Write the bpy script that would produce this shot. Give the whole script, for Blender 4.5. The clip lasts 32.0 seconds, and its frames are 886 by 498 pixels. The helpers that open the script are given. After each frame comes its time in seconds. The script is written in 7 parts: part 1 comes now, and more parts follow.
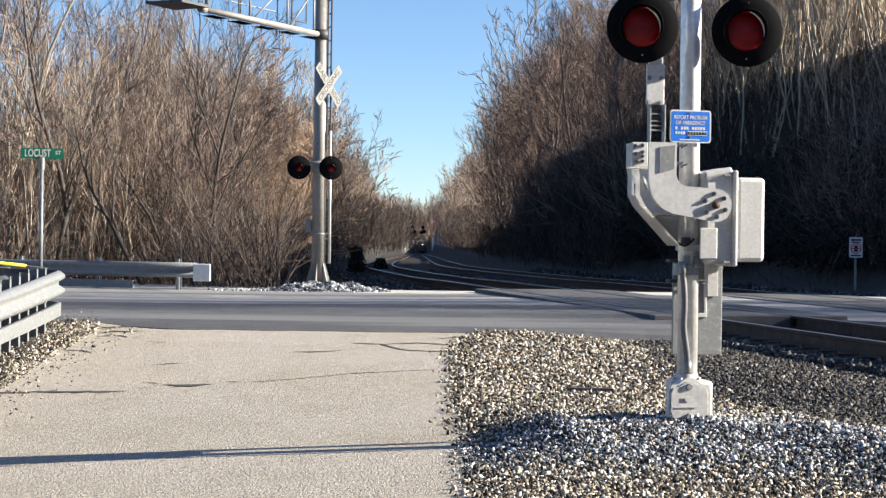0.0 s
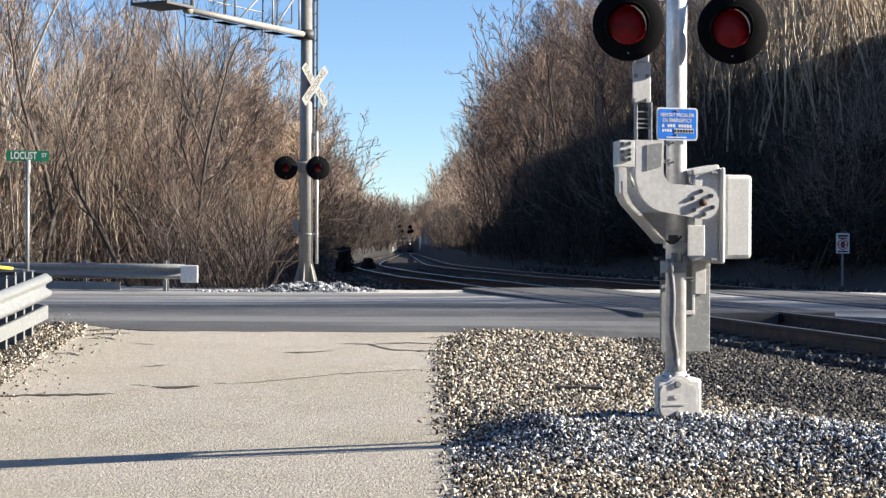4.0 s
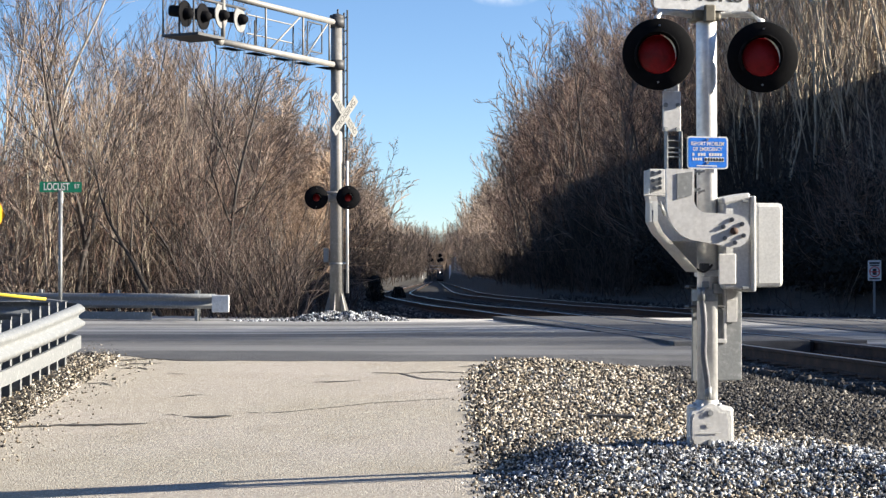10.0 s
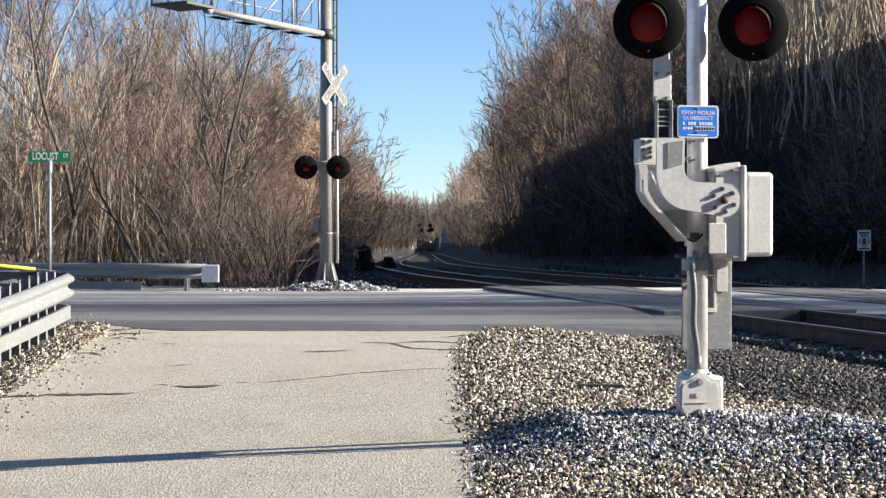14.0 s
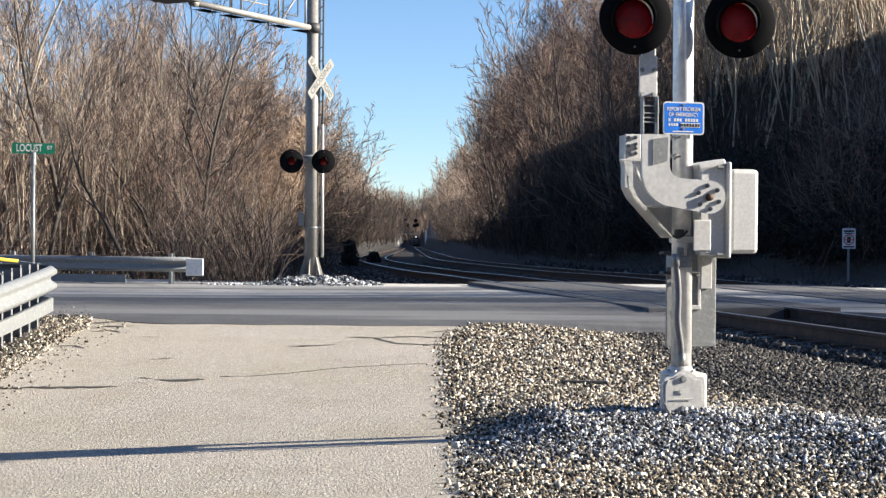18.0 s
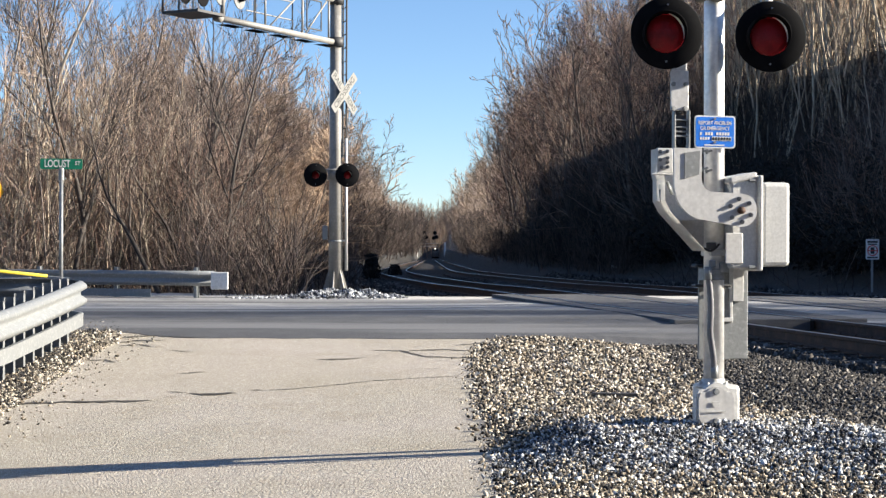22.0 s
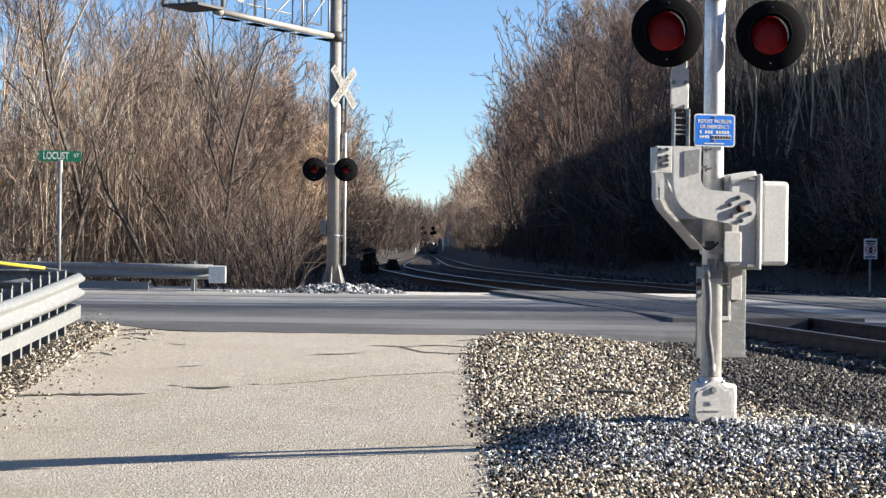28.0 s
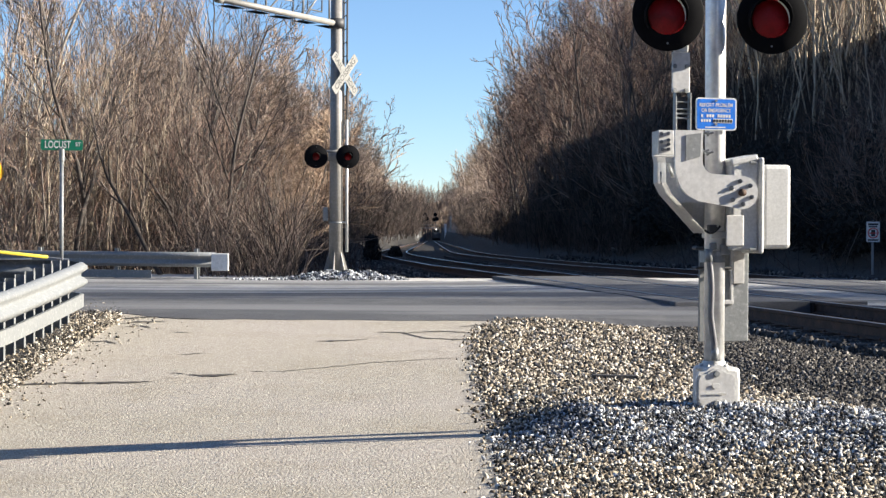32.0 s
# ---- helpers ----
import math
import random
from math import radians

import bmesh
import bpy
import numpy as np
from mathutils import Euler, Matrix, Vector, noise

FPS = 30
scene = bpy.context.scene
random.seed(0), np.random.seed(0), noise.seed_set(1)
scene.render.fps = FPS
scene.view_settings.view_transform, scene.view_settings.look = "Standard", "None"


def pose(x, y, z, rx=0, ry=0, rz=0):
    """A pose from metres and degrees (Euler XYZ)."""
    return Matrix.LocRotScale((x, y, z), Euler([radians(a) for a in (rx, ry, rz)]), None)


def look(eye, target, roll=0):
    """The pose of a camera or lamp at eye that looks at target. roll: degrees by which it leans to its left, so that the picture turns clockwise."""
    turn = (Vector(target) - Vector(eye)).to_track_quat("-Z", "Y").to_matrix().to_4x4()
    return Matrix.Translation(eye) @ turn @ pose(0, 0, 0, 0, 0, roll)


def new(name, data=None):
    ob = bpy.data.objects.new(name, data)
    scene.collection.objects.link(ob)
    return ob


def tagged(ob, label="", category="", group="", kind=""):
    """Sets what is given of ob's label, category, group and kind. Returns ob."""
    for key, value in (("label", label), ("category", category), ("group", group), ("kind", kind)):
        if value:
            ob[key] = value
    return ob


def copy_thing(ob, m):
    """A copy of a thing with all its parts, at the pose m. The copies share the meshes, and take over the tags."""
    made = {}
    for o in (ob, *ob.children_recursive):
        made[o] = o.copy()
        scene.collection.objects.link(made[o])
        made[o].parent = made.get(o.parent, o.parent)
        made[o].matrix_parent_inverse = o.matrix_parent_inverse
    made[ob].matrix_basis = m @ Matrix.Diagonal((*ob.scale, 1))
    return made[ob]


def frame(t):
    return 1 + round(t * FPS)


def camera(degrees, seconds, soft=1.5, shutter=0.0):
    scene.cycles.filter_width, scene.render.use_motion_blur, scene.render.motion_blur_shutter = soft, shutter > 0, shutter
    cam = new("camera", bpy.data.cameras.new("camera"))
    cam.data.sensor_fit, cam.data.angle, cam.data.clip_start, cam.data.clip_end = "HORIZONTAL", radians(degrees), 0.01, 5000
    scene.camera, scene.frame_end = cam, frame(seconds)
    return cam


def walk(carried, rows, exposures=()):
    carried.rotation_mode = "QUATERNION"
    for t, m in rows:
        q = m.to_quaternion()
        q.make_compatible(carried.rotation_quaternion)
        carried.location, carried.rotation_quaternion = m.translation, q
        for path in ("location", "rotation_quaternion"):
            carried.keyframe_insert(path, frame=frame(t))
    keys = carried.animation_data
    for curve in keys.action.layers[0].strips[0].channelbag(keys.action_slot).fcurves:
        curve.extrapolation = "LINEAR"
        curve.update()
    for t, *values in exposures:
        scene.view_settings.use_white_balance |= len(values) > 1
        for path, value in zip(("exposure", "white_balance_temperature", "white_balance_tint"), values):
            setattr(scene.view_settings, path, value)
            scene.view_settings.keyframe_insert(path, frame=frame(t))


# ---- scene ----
cam = camera(30.0, 32.0, soft=1.4)
WALK = [
    (0, pose(0.010, 0.003, 1.545, 89.737, -0.735, -0.497)),
    (0.5, pose(0.005, 0.010, 1.542, 89.764, -0.625, -0.867)),
    (1, pose(0.010, -0.001, 1.545, 89.789, -0.532, -1.086)),
    (1.5, pose(0.008, -0.008, 1.541, 89.818, -0.457, -1.191)),
    (2, pose(0.010, 0.006, 1.543, 89.817, -0.407, -1.216)),
    (2.5, pose(0.010, -0.001, 1.545, 89.816, -0.411, -1.228)),
    (3, pose(0.007, 0.006, 1.545, 89.775, -0.378, -1.207)),
    (3.5, pose(0.010, 0.014, 1.547, 89.713, -0.323, -1.116)),
    (5.5, pose(0.003, 0.002, 1.548, 89.742, -0.161, -0.165)),
    (6, pose(0.001, 0.002, 1.551, 89.781, -0.208, 0.005)),
    (6.5, pose(-0.005, 0.003, 1.548, 89.847, -0.254, 0.060)),
    (7, pose(-0.006, -0.016, 1.548, 89.971, -0.206, 0.009)),
    (7.5, pose(0.002, -0.005, 1.552, 90.195, -0.182, -0.095)),
    (8, pose(0.007, -0.009, 1.548, 90.490, -0.163, -0.167)),
    (8.5, pose(0.005, -0.005, 1.553, 90.758, -0.131, -0.161)),
    (9, pose(0.001, -0.021, 1.553, 90.899, -0.113, -0.077)),
    (9.5, pose(-0.002, -0.016, 1.552, 90.880, -0.072, 0.020)),
    (10, pose(-0.002, -0.028, 1.553, 90.701, -0.031, 0.101)),
    (10.5, pose(-0.004, -0.027, 1.551, 90.475, -0.057, 0.127)),
    (11, pose(-0.000, -0.025, 1.548, 90.229, -0.111, 0.112)),
    (11.5, pose(0.005, -0.017, 1.548, 89.996, -0.185, 0.077)),
    (12, pose(0.001, -0.008, 1.547, 89.820, -0.233, -0.049)),
    (12.5, pose(0.002, -0.008, 1.546, 89.681, -0.219, -0.188)),
    (13, pose(0.007, 0.006, 1.545, 89.599, -0.236, -0.318)),
    (13.5, pose(0.002, -0.006, 1.543, 89.577, -0.139, -0.346)),
    (14, pose(0.000, -0.004, 1.548, 89.664, -0.024, -0.241)),
    (14.5, pose(0.003, 0.000, 1.549, 89.820, 0.138, -0.055)),
    (16.5, pose(0.017, 0.019, 1.548, 89.963, -0.289, -0.672)),
    (17, pose(0.010, 0.010, 1.547, 89.728, -0.451, -0.924)),
    (17.5, pose(0.007, 0.021, 1.543, 89.563, -0.499, -0.963)),
    (18, pose(0.010, 0.034, 1.546, 89.501, -0.449, -0.739)),
    (18.5, pose(0.016, 0.003, 1.541, 89.629, -0.324, -0.312)),
    (19, pose(0.016, 0.002, 1.544, 89.820, -0.253, 0.153)),
    (19.5, pose(0.015, -0.003, 1.549, 90.018, -0.268, 0.595)),
    (20, pose(0.010, -0.012, 1.549, 90.175, -0.213, 0.877)),
    (20.5, pose(0.009, -0.009, 1.548, 90.238, -0.130, 0.857)),
    (21, pose(0.008, -0.013, 1.548, 90.188, -0.069, 0.595)),
    (21.5, pose(-0.036, -0.015, 1.558, 90.111, -0.058, 0.307)),
    (22, pose(-0.092, -0.049, 1.560, 89.918, -0.177, -0.085)),
    (22.5, pose(-0.092, -0.046, 1.563, 89.704, -0.297, -0.411)),
    (23, pose(-0.095, -0.031, 1.560, 89.421, -0.375, -0.707)),
    (23.5, pose(-0.085, -0.032, 1.555, 89.067, -0.357, -1.028)),
    (24, pose(-0.083, -0.038, 1.554, 88.806, -0.270, -1.299)),
    (24.5, pose(-0.075, -0.021, 1.554, 88.750, -0.232, -1.338)),
    (25, pose(-0.084, -0.025, 1.551, 88.880, -0.342, -1.142)),
    (25.5, pose(-0.093, -0.018, 1.557, 89.102, -0.496, -0.889)),
    (27.5, pose(-0.093, -0.034, 1.560, 89.676, -0.830, -0.193)),
    (28, pose(-0.095, -0.041, 1.564, 89.760, -0.706, -0.153)),
    (28.5, pose(-0.092, -0.037, 1.562, 89.818, -0.637, -0.062)),
    (29, pose(-0.093, -0.029, 1.566, 89.813, -0.538, 0.023)),
    (29.5, pose(-0.095, -0.047, 1.560, 89.798, -0.470, 0.085)),
    (30, pose(-0.087, -0.048, 1.563, 89.745, -0.380, 0.079)),
    (30.5, pose(-0.084, -0.031, 1.562, 89.681, -0.324, 0.006)),
    (31, pose(-0.088, -0.035, 1.561, 89.609, -0.246, -0.079)),
    (31.5, pose(-0.087, -0.034, 1.560, 89.469, -0.249, -0.078)),
    (32, pose(-0.093, -0.044, 1.561, 89.283, -0.278, -0.068)),
]
walk(cam, WALK, exposures=[(0, 1.7), (32, 1.7)])

# ---- light: low winter sun from the hill side, clear sky ----
SUN_TO = Vector((0.94, 0.0, 0.342)).normalized()
world = bpy.data.worlds.new("sky_world")
scene.world = world
world.use_nodes = True
wt = world.node_tree
sky = wt.nodes.new("ShaderNodeTexSky")
sky.sky_type = "NISHITA"
sky.sun_disc = False
sky.sun_elevation = math.asin(SUN_TO.z)
sky.sun_rotation = math.atan2(SUN_TO.x, SUN_TO.y)
sky.air_density, sky.dust_density, sky.ozone_density = 1.0, 0.1, 2.0
sky.altitude = 2000
wt.nodes["Background"].inputs["Strength"].default_value = 0.05
tint = wt.nodes.new("ShaderNodeMix")
tint.data_type, tint.blend_type = "RGBA", "MULTIPLY"
tint.inputs["Factor"].default_value = 1.0
tint.inputs["B"].default_value = (0.89, 1.01, 1.18, 1)
wt.links.new(sky.outputs["Color"], tint.inputs["A"])
# one small fair-weather cloud over the cutting
geo = wt.nodes.new("ShaderNodeTexCoord")
flat = wt.nodes.new("ShaderNodeVectorMath")
flat.operation = "MULTIPLY"
flat.inputs[1].default_value = (1, 0, 2.6)
wt.links.new(geo.outputs["Generated"], flat.inputs[0])
near = wt.nodes.new("ShaderNodeVectorMath")
near.operation = "DISTANCE"
at = Vector((0.036, 1.0, 0.168)).normalized()
near.inputs[1].default_value = (at.x, 0, at.z * 2.6)
wt.links.new(flat.outputs["Vector"], near.inputs[0])
puff = wt.nodes.new("ShaderNodeTexNoise")
puff.inputs["Scale"].default_value, puff.inputs["Detail"].default_value = 70.0, 6.0
wt.links.new(geo.outputs["Generated"], puff.inputs["Vector"])
body = wt.nodes.new("ShaderNodeMapRange")
body.inputs["From Min"].default_value, body.inputs["From Max"].default_value = 0.024, 0.004
wt.links.new(near.outputs["Value"], body.inputs["Value"])
ragged = wt.nodes.new("ShaderNodeMapRange")
ragged.inputs["From Min"].default_value, ragged.inputs["From Max"].default_value = 0.36, 0.66
wt.links.new(puff.outputs["Fac"], ragged.inputs["Value"])
both = wt.nodes.new("ShaderNodeMath")
both.operation = "MULTIPLY"
wt.links.new(body.outputs["Result"], both.inputs[0])
wt.links.new(ragged.outputs["Result"], both.inputs[1])
cloud = wt.nodes.new("ShaderNodeMix")
cloud.data_type = "RGBA"
cloud.inputs["B"].default_value = (8.0, 8.2, 8.6, 1)
wt.links.new(both.outputs["Value"], cloud.inputs["Factor"])
wt.links.new(tint.outputs["Result"], cloud.inputs["A"])
wt.links.new(cloud.outputs["Result"], wt.nodes["Background"].inputs["Color"])
sun_data = bpy.data.lights.new("sun", "SUN")
sun_data.energy, sun_data.angle, sun_data.color = 5.0, radians(0.53), (1.0, 0.92, 0.79)
sun = new("sun", sun_data)
sun.matrix_world = look(SUN_TO * 100, (0, 0, 0))


# ---- materials ----
def material(name, base, rough=0.8, metal=0.0, spots=(), bump=0.0, bump_scale=60.0, spread=0.12, rand=0.0, spec=0.5, coat=0.0, coords="Object"):
    """A procedural surface: a base colour, noise of two sizes on it, further tints (colour, scale, from, to), and fine relief."""
    m = bpy.data.materials.new(name)
    m.use_nodes = True
    nt = m.node_tree
    nodes, link = nt.nodes, nt.links.new
    b = nodes["Principled BSDF"]
    b.inputs["Roughness"].default_value = rough
    b.inputs["Metallic"].default_value = metal
    b.inputs["Specular IOR Level"].default_value = spec
    b.inputs["Coat Weight"].default_value = coat
    tc = nodes.new("ShaderNodeTexCoord")

    def noise_tex(scale, detail=4.0):
        n = nodes.new("ShaderNodeTexNoise")
        n.inputs["Scale"].default_value, n.inputs["Detail"].default_value = scale, detail
        link(tc.outputs[coords], n.inputs["Vector"])
        return n.outputs["Fac"]

    def ramp(fac, lo, hi):
        r = nodes.new("ShaderNodeMapRange")
        r.inputs["From Min"].default_value, r.inputs["From Max"].default_value = lo, hi
        link(fac, r.inputs["Value"])
        return r.outputs["Result"]

    def mix(fac, a, c):
        x = nodes.new("ShaderNodeMix")
        x.data_type = "RGBA"
        link(fac, x.inputs["Factor"])
        for sock, v in ((x.inputs["A"], a), (x.inputs["B"], c)):
            if isinstance(v, tuple):
                sock.default_value = (*v, 1)
            else:
                link(v, sock)
        return x.outputs["Result"]

    dark = tuple(v * (1 - spread) for v in base)
    light = tuple(min(1, v * (1 + spread)) for v in base)
    col = mix(ramp(noise_tex(bump_scale * 0.7), 0.3, 0.7), dark, light)
    for tint, scale, lo, hi in spots:
        col = mix(ramp(noise_tex(scale), lo, hi), col, tint)
    if rand:
        info = nodes.new("ShaderNodeObjectInfo")
        hsv = nodes.new("ShaderNodeHueSaturation")
        link(ramp_of(nodes, link, info.outputs["Random"], 1 - rand, 1 + rand), hsv.inputs["Value"])
        link(col, hsv.inputs["Color"])
        col = hsv.outputs["Color"]
    link(col, b.inputs["Base Color"])
    if bump:
        bn = nodes.new("ShaderNodeBump")
        bn.inputs["Strength"].default_value, bn.inputs["Distance"].default_value = bump, 0.02
        link(noise_tex(bump_scale, 6.0), bn.inputs["Height"])
        link(bn.outputs["Normal"], b.inputs["Normal"])
    return m


def ramp_of(nodes, link, value, lo, hi):
    r = nodes.new("ShaderNodeMapRange")
    r.inputs["To Min"].default_value, r.inputs["To Max"].default_value = lo, hi
    link(value, r.inputs["Value"])
    return r.outputs["Result"]


def island(name, colours, rough=0.85, bump=0.3, bump_scale=40.0):
    """For joined pieces: each takes a colour of its own."""
    m = material(name, colours[0], rough, bump=bump, bump_scale=bump_scale)
    nt = m.node_tree
    geo = nt.nodes.new("ShaderNodeNewGeometry")
    cr = nt.nodes.new("ShaderNodeValToRGB")
    el = cr.color_ramp.elements
    while len(el) < len(colours):
        el.new(0.5)
    cr.color_ramp.interpolation = "CONSTANT"
    for i, c in enumerate(colours):
        el[i].position, el[i].color = i / len(colours), (*c, 1)
    nt.links.new(geo.outputs["Random Per Island"], cr.inputs["Fac"])
    nt.links.new(cr.outputs["Color"], nt.nodes["Principled BSDF"].inputs["Base Color"])
    return m


M_street = material("street_asphalt", (0.345, 0.307, 0.245), 0.9, spots=[((0.39, 0.345, 0.3), 0.35, 0.4, 0.7), ((0.3, 0.26, 0.195), 1.3, 0.52, 0.8), ((0.2, 0.173, 0.133), 60, 0.55, 0.66), ((0.6, 0.56, 0.48), 50, 0.565, 0.66), ((0.25, 0.215, 0.169), 14, 0.62, 0.78)], bump=0.8, bump_scale=60)
M_road = material("road_asphalt", (0.2, 0.2, 0.2), 0.85, spots=[((0.29, 0.286, 0.28), 0.45, 0.4, 0.7), ((0.14, 0.14, 0.142), 1.1, 0.5, 0.75), ((0.42, 0.41, 0.39), 50, 0.6, 0.72)], bump=0.4, bump_scale=60)
M_shoulder = material("sunlit_gravel", (0.5, 0.48, 0.45), 0.95, spots=[((0.3, 0.28, 0.25), 1.6, 0.5, 0.75), ((0.55, 0.53, 0.5), 30, 0.55, 0.7)], bump=0.6, bump_scale=40)
M_patch = material("new_asphalt", (0.062, 0.063, 0.068), 0.85, spots=[((0.1, 0.1, 0.102), 1.5, 0.45, 0.75), ((0.16, 0.16, 0.16), 90, 0.62, 0.75)], bump=0.4, bump_scale=80)


def sun_shade_streak(m, colour, along, across, lo, hi):
    """Bands along the road: tree shade and the sun between, put into the colour."""
    nt = m.node_tree
    b = nt.nodes["Principled BSDF"]
    old = b.inputs["Base Color"].links[0].from_socket
    tc, mp, nz, mr, mx = (nt.nodes.new("ShaderNode" + k) for k in ("TexCoord", "Mapping", "TexNoise", "MapRange", "Mix"))
    mp.inputs["Rotation"].default_value = (0, 0, radians(20))
    mp.inputs["Scale"].default_value = (along, across, 1)
    nz.inputs["Scale"].default_value, nz.inputs["Detail"].default_value = 1.0, 5.0
    mr.inputs["From Min"].default_value, mr.inputs["From Max"].default_value = lo, hi
    mx.data_type = "RGBA"
    mx.inputs["B"].default_value = (*colour, 1)
    link = nt.links.new
    link(tc.outputs["Object"], mp.inputs["Vector"])
    link(mp.outputs["Vector"], nz.inputs["Vector"])
    link(nz.outputs["Fac"], mr.inputs["Value"])
    link(mr.outputs["Result"], mx.inputs["Factor"])
    link(old, mx.inputs["A"])
    link(mx.outputs["Result"], b.inputs["Base Color"])


# pale bands for sun gaps, dark ones for tree shade, in the colour
sun_shade_streak(M_road, (0.4, 0.39, 0.375), 0.07, 1.5, 0.52, 0.62)
sun_shade_streak(M_road, (0.09, 0.09, 0.094), 0.06, 1.1, 0.56, 0.66)
sun_shade_streak(M_patch, (0.15, 0.15, 0.152), 0.12, 1.6, 0.5, 0.64)
M_crack = material("crack_dark", (0.045, 0.04, 0.035), 0.95)
# soil tone taken down so the colour carries the shade of the bank
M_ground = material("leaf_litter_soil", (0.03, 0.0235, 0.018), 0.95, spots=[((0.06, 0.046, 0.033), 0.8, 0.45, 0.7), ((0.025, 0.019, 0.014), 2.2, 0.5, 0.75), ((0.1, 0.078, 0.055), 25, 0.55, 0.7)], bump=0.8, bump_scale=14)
# lighter litter for the far ground: sun on the ridge put into colour
M_litter = material("sunlit_tan_litter", (0.15, 0.112, 0.08), 0.95, spots=[((0.21, 0.16, 0.115), 0.05, 0.4, 0.7), ((0.08, 0.06, 0.044), 0.2, 0.5, 0.75)], bump=0.6, bump_scale=4)
M_bed = material("ballast_fines", (0.035, 0.031, 0.027), 0.95, spots=[((0.03, 0.026, 0.022), 3.0, 0.45, 0.7), ((0.06, 0.053, 0.046), 40, 0.55, 0.7)], bump=1.0, bump_scale=30)
M_stone = island("ballast_stone", [(0.113, 0.0911, 0.0652), (0.288, 0.238, 0.172), (0.0185, 0.0158, 0.0131), (0.432, 0.376, 0.297), (0.175, 0.137, 0.0931), (0.0206, 0.0178, 0.0139), (0.72, 0.663, 0.559), (0.072, 0.0564, 0.0391), (0.514, 0.455, 0.363), (0.0257, 0.0208, 0.0158)])
M_white_stone = island("white_limestone", [(0.11, 0.117, 0.13), (0.28, 0.295, 0.32), (0.022, 0.023, 0.027), (0.45, 0.47, 0.5), (0.03, 0.032, 0.037), (0.7, 0.72, 0.74), (0.17, 0.178, 0.2), (0.04, 0.042, 0.047)])
M_track_stone = island("track_ballast_stone", [(0.025, 0.022, 0.02), (0.05, 0.044, 0.039), (0.09, 0.08, 0.07), (0.015, 0.014, 0.013), (0.2, 0.185, 0.165), (0.03, 0.026, 0.023), (0.02, 0.018, 0.016)])
M_alu = material("brushed_aluminium", (0.605, 0.596, 0.58), 0.42, 0.4, spots=[((0.521, 0.512, 0.504), 6, 0.5, 0.8)], bump=0.03, bump_scale=50)
M_alu_matt = material("cast_aluminium", (0.512, 0.508, 0.492), 0.55, 0.15, spots=[((0.432, 0.428, 0.416), 5, 0.52, 0.85), ((0.544, 0.54, 0.528), 30, 0.58, 0.75)], bump=0.05, bump_scale=90)
M_galv = material("galvanised_steel", (0.221, 0.23, 0.232), 0.5, 0.3, spots=[((0.201, 0.211, 0.216), 7, 0.45, 0.75), ((0.326, 0.332, 0.332), 22, 0.55, 0.7)], bump=0.08, bump_scale=60)
M_galv_mast = material("galvanised_mast_steel", (0.264, 0.252, 0.236), 0.6, 0.25, spots=[((0.208, 0.2, 0.184), 4, 0.45, 0.75), ((0.32, 0.308, 0.292), 14, 0.55, 0.75)], bump=0.08, bump_scale=40)
M_mast = material("drawn_aluminium_pipe", (0.78, 0.77, 0.75), 0.5, 0.55, spots=[((0.7, 0.69, 0.68), 5, 0.5, 0.8)], bump=0.02, bump_scale=40)
M_black = material("matt_black_paint", (0.005, 0.005, 0.006), 0.75, spots=[((0.008, 0.008, 0.009), 14, 0.5, 0.8)], spec=0.08)
M_grey_paint = material("light_grey_paint", (0.2, 0.2, 0.195), 0.7, spots=[((0.13, 0.13, 0.13), 10, 0.45, 0.75)])
M_dark_steel = material("dark_steel", (0.06, 0.06, 0.062), 0.6, 0.3)
M_rubber = material("black_rubber", (0.018, 0.018, 0.018), 0.75)
M_lens = material("red_lens_glass", (0.27, 0.004, 0.009), 0.3, spots=[((0.17, 0.003, 0.006), 9, 0.45, 0.65)], bump=0.3, bump_scale=120, spec=0.35)
M_white = material("white_sign_sheet", (0.672, 0.672, 0.656), 0.5, spots=[((0.48, 0.48, 0.456), 12, 0.5, 0.8)])
M_bracket = material("weathered_bronze_casting", (0.13, 0.115, 0.085), 0.6, 0.2, spots=[((0.2, 0.18, 0.14), 9, 0.5, 0.75)])
M_white_old = material("weathered_white_sheet", (0.185, 0.185, 0.175), 0.7, spots=[((0.14, 0.14, 0.13), 7, 0.45, 0.75)])
M_sign_black = material("sign_black", (0.02, 0.02, 0.02), 0.5)
M_blue = material("blue_sign_sheet", (0.012, 0.17, 0.68), 0.4)
M_green = material("green_sign_sheet", (0.004, 0.16, 0.09), 0.45)
M_yellow = material("yellow_sign_sheet", (0.504, 0.252, 0.007), 0.45)
M_yellow_pl = material("yellow_plastic", (0.75, 0.58, 0.06), 0.4)
M_red_ink = material("red_sign_ink", (0.5, 0.03, 0.03), 0.5)
M_conduit = material("grey_conduit", (0.13, 0.13, 0.14), 0.45)
M_rust = material("rusty_rail_steel", (0.062, 0.036, 0.025), 0.8, 0.15, spots=[((0.1, 0.056, 0.036), 9, 0.45, 0.7), ((0.035, 0.022, 0.016), 4, 0.5, 0.75)], bump=0.2, bump_scale=60)
M_rail_top = material("worn_rail_head", (0.5, 0.48, 0.46), 0.28, 0.9, spots=[((0.35, 0.3, 0.26), 12, 0.5, 0.8)])
M_tie = material("creosoted_oak", (0.055, 0.04, 0.03), 0.9, spots=[((0.1, 0.08, 0.065), 6, 0.5, 0.75)], bump=0.4, bump_scale=25, rand=0.3)
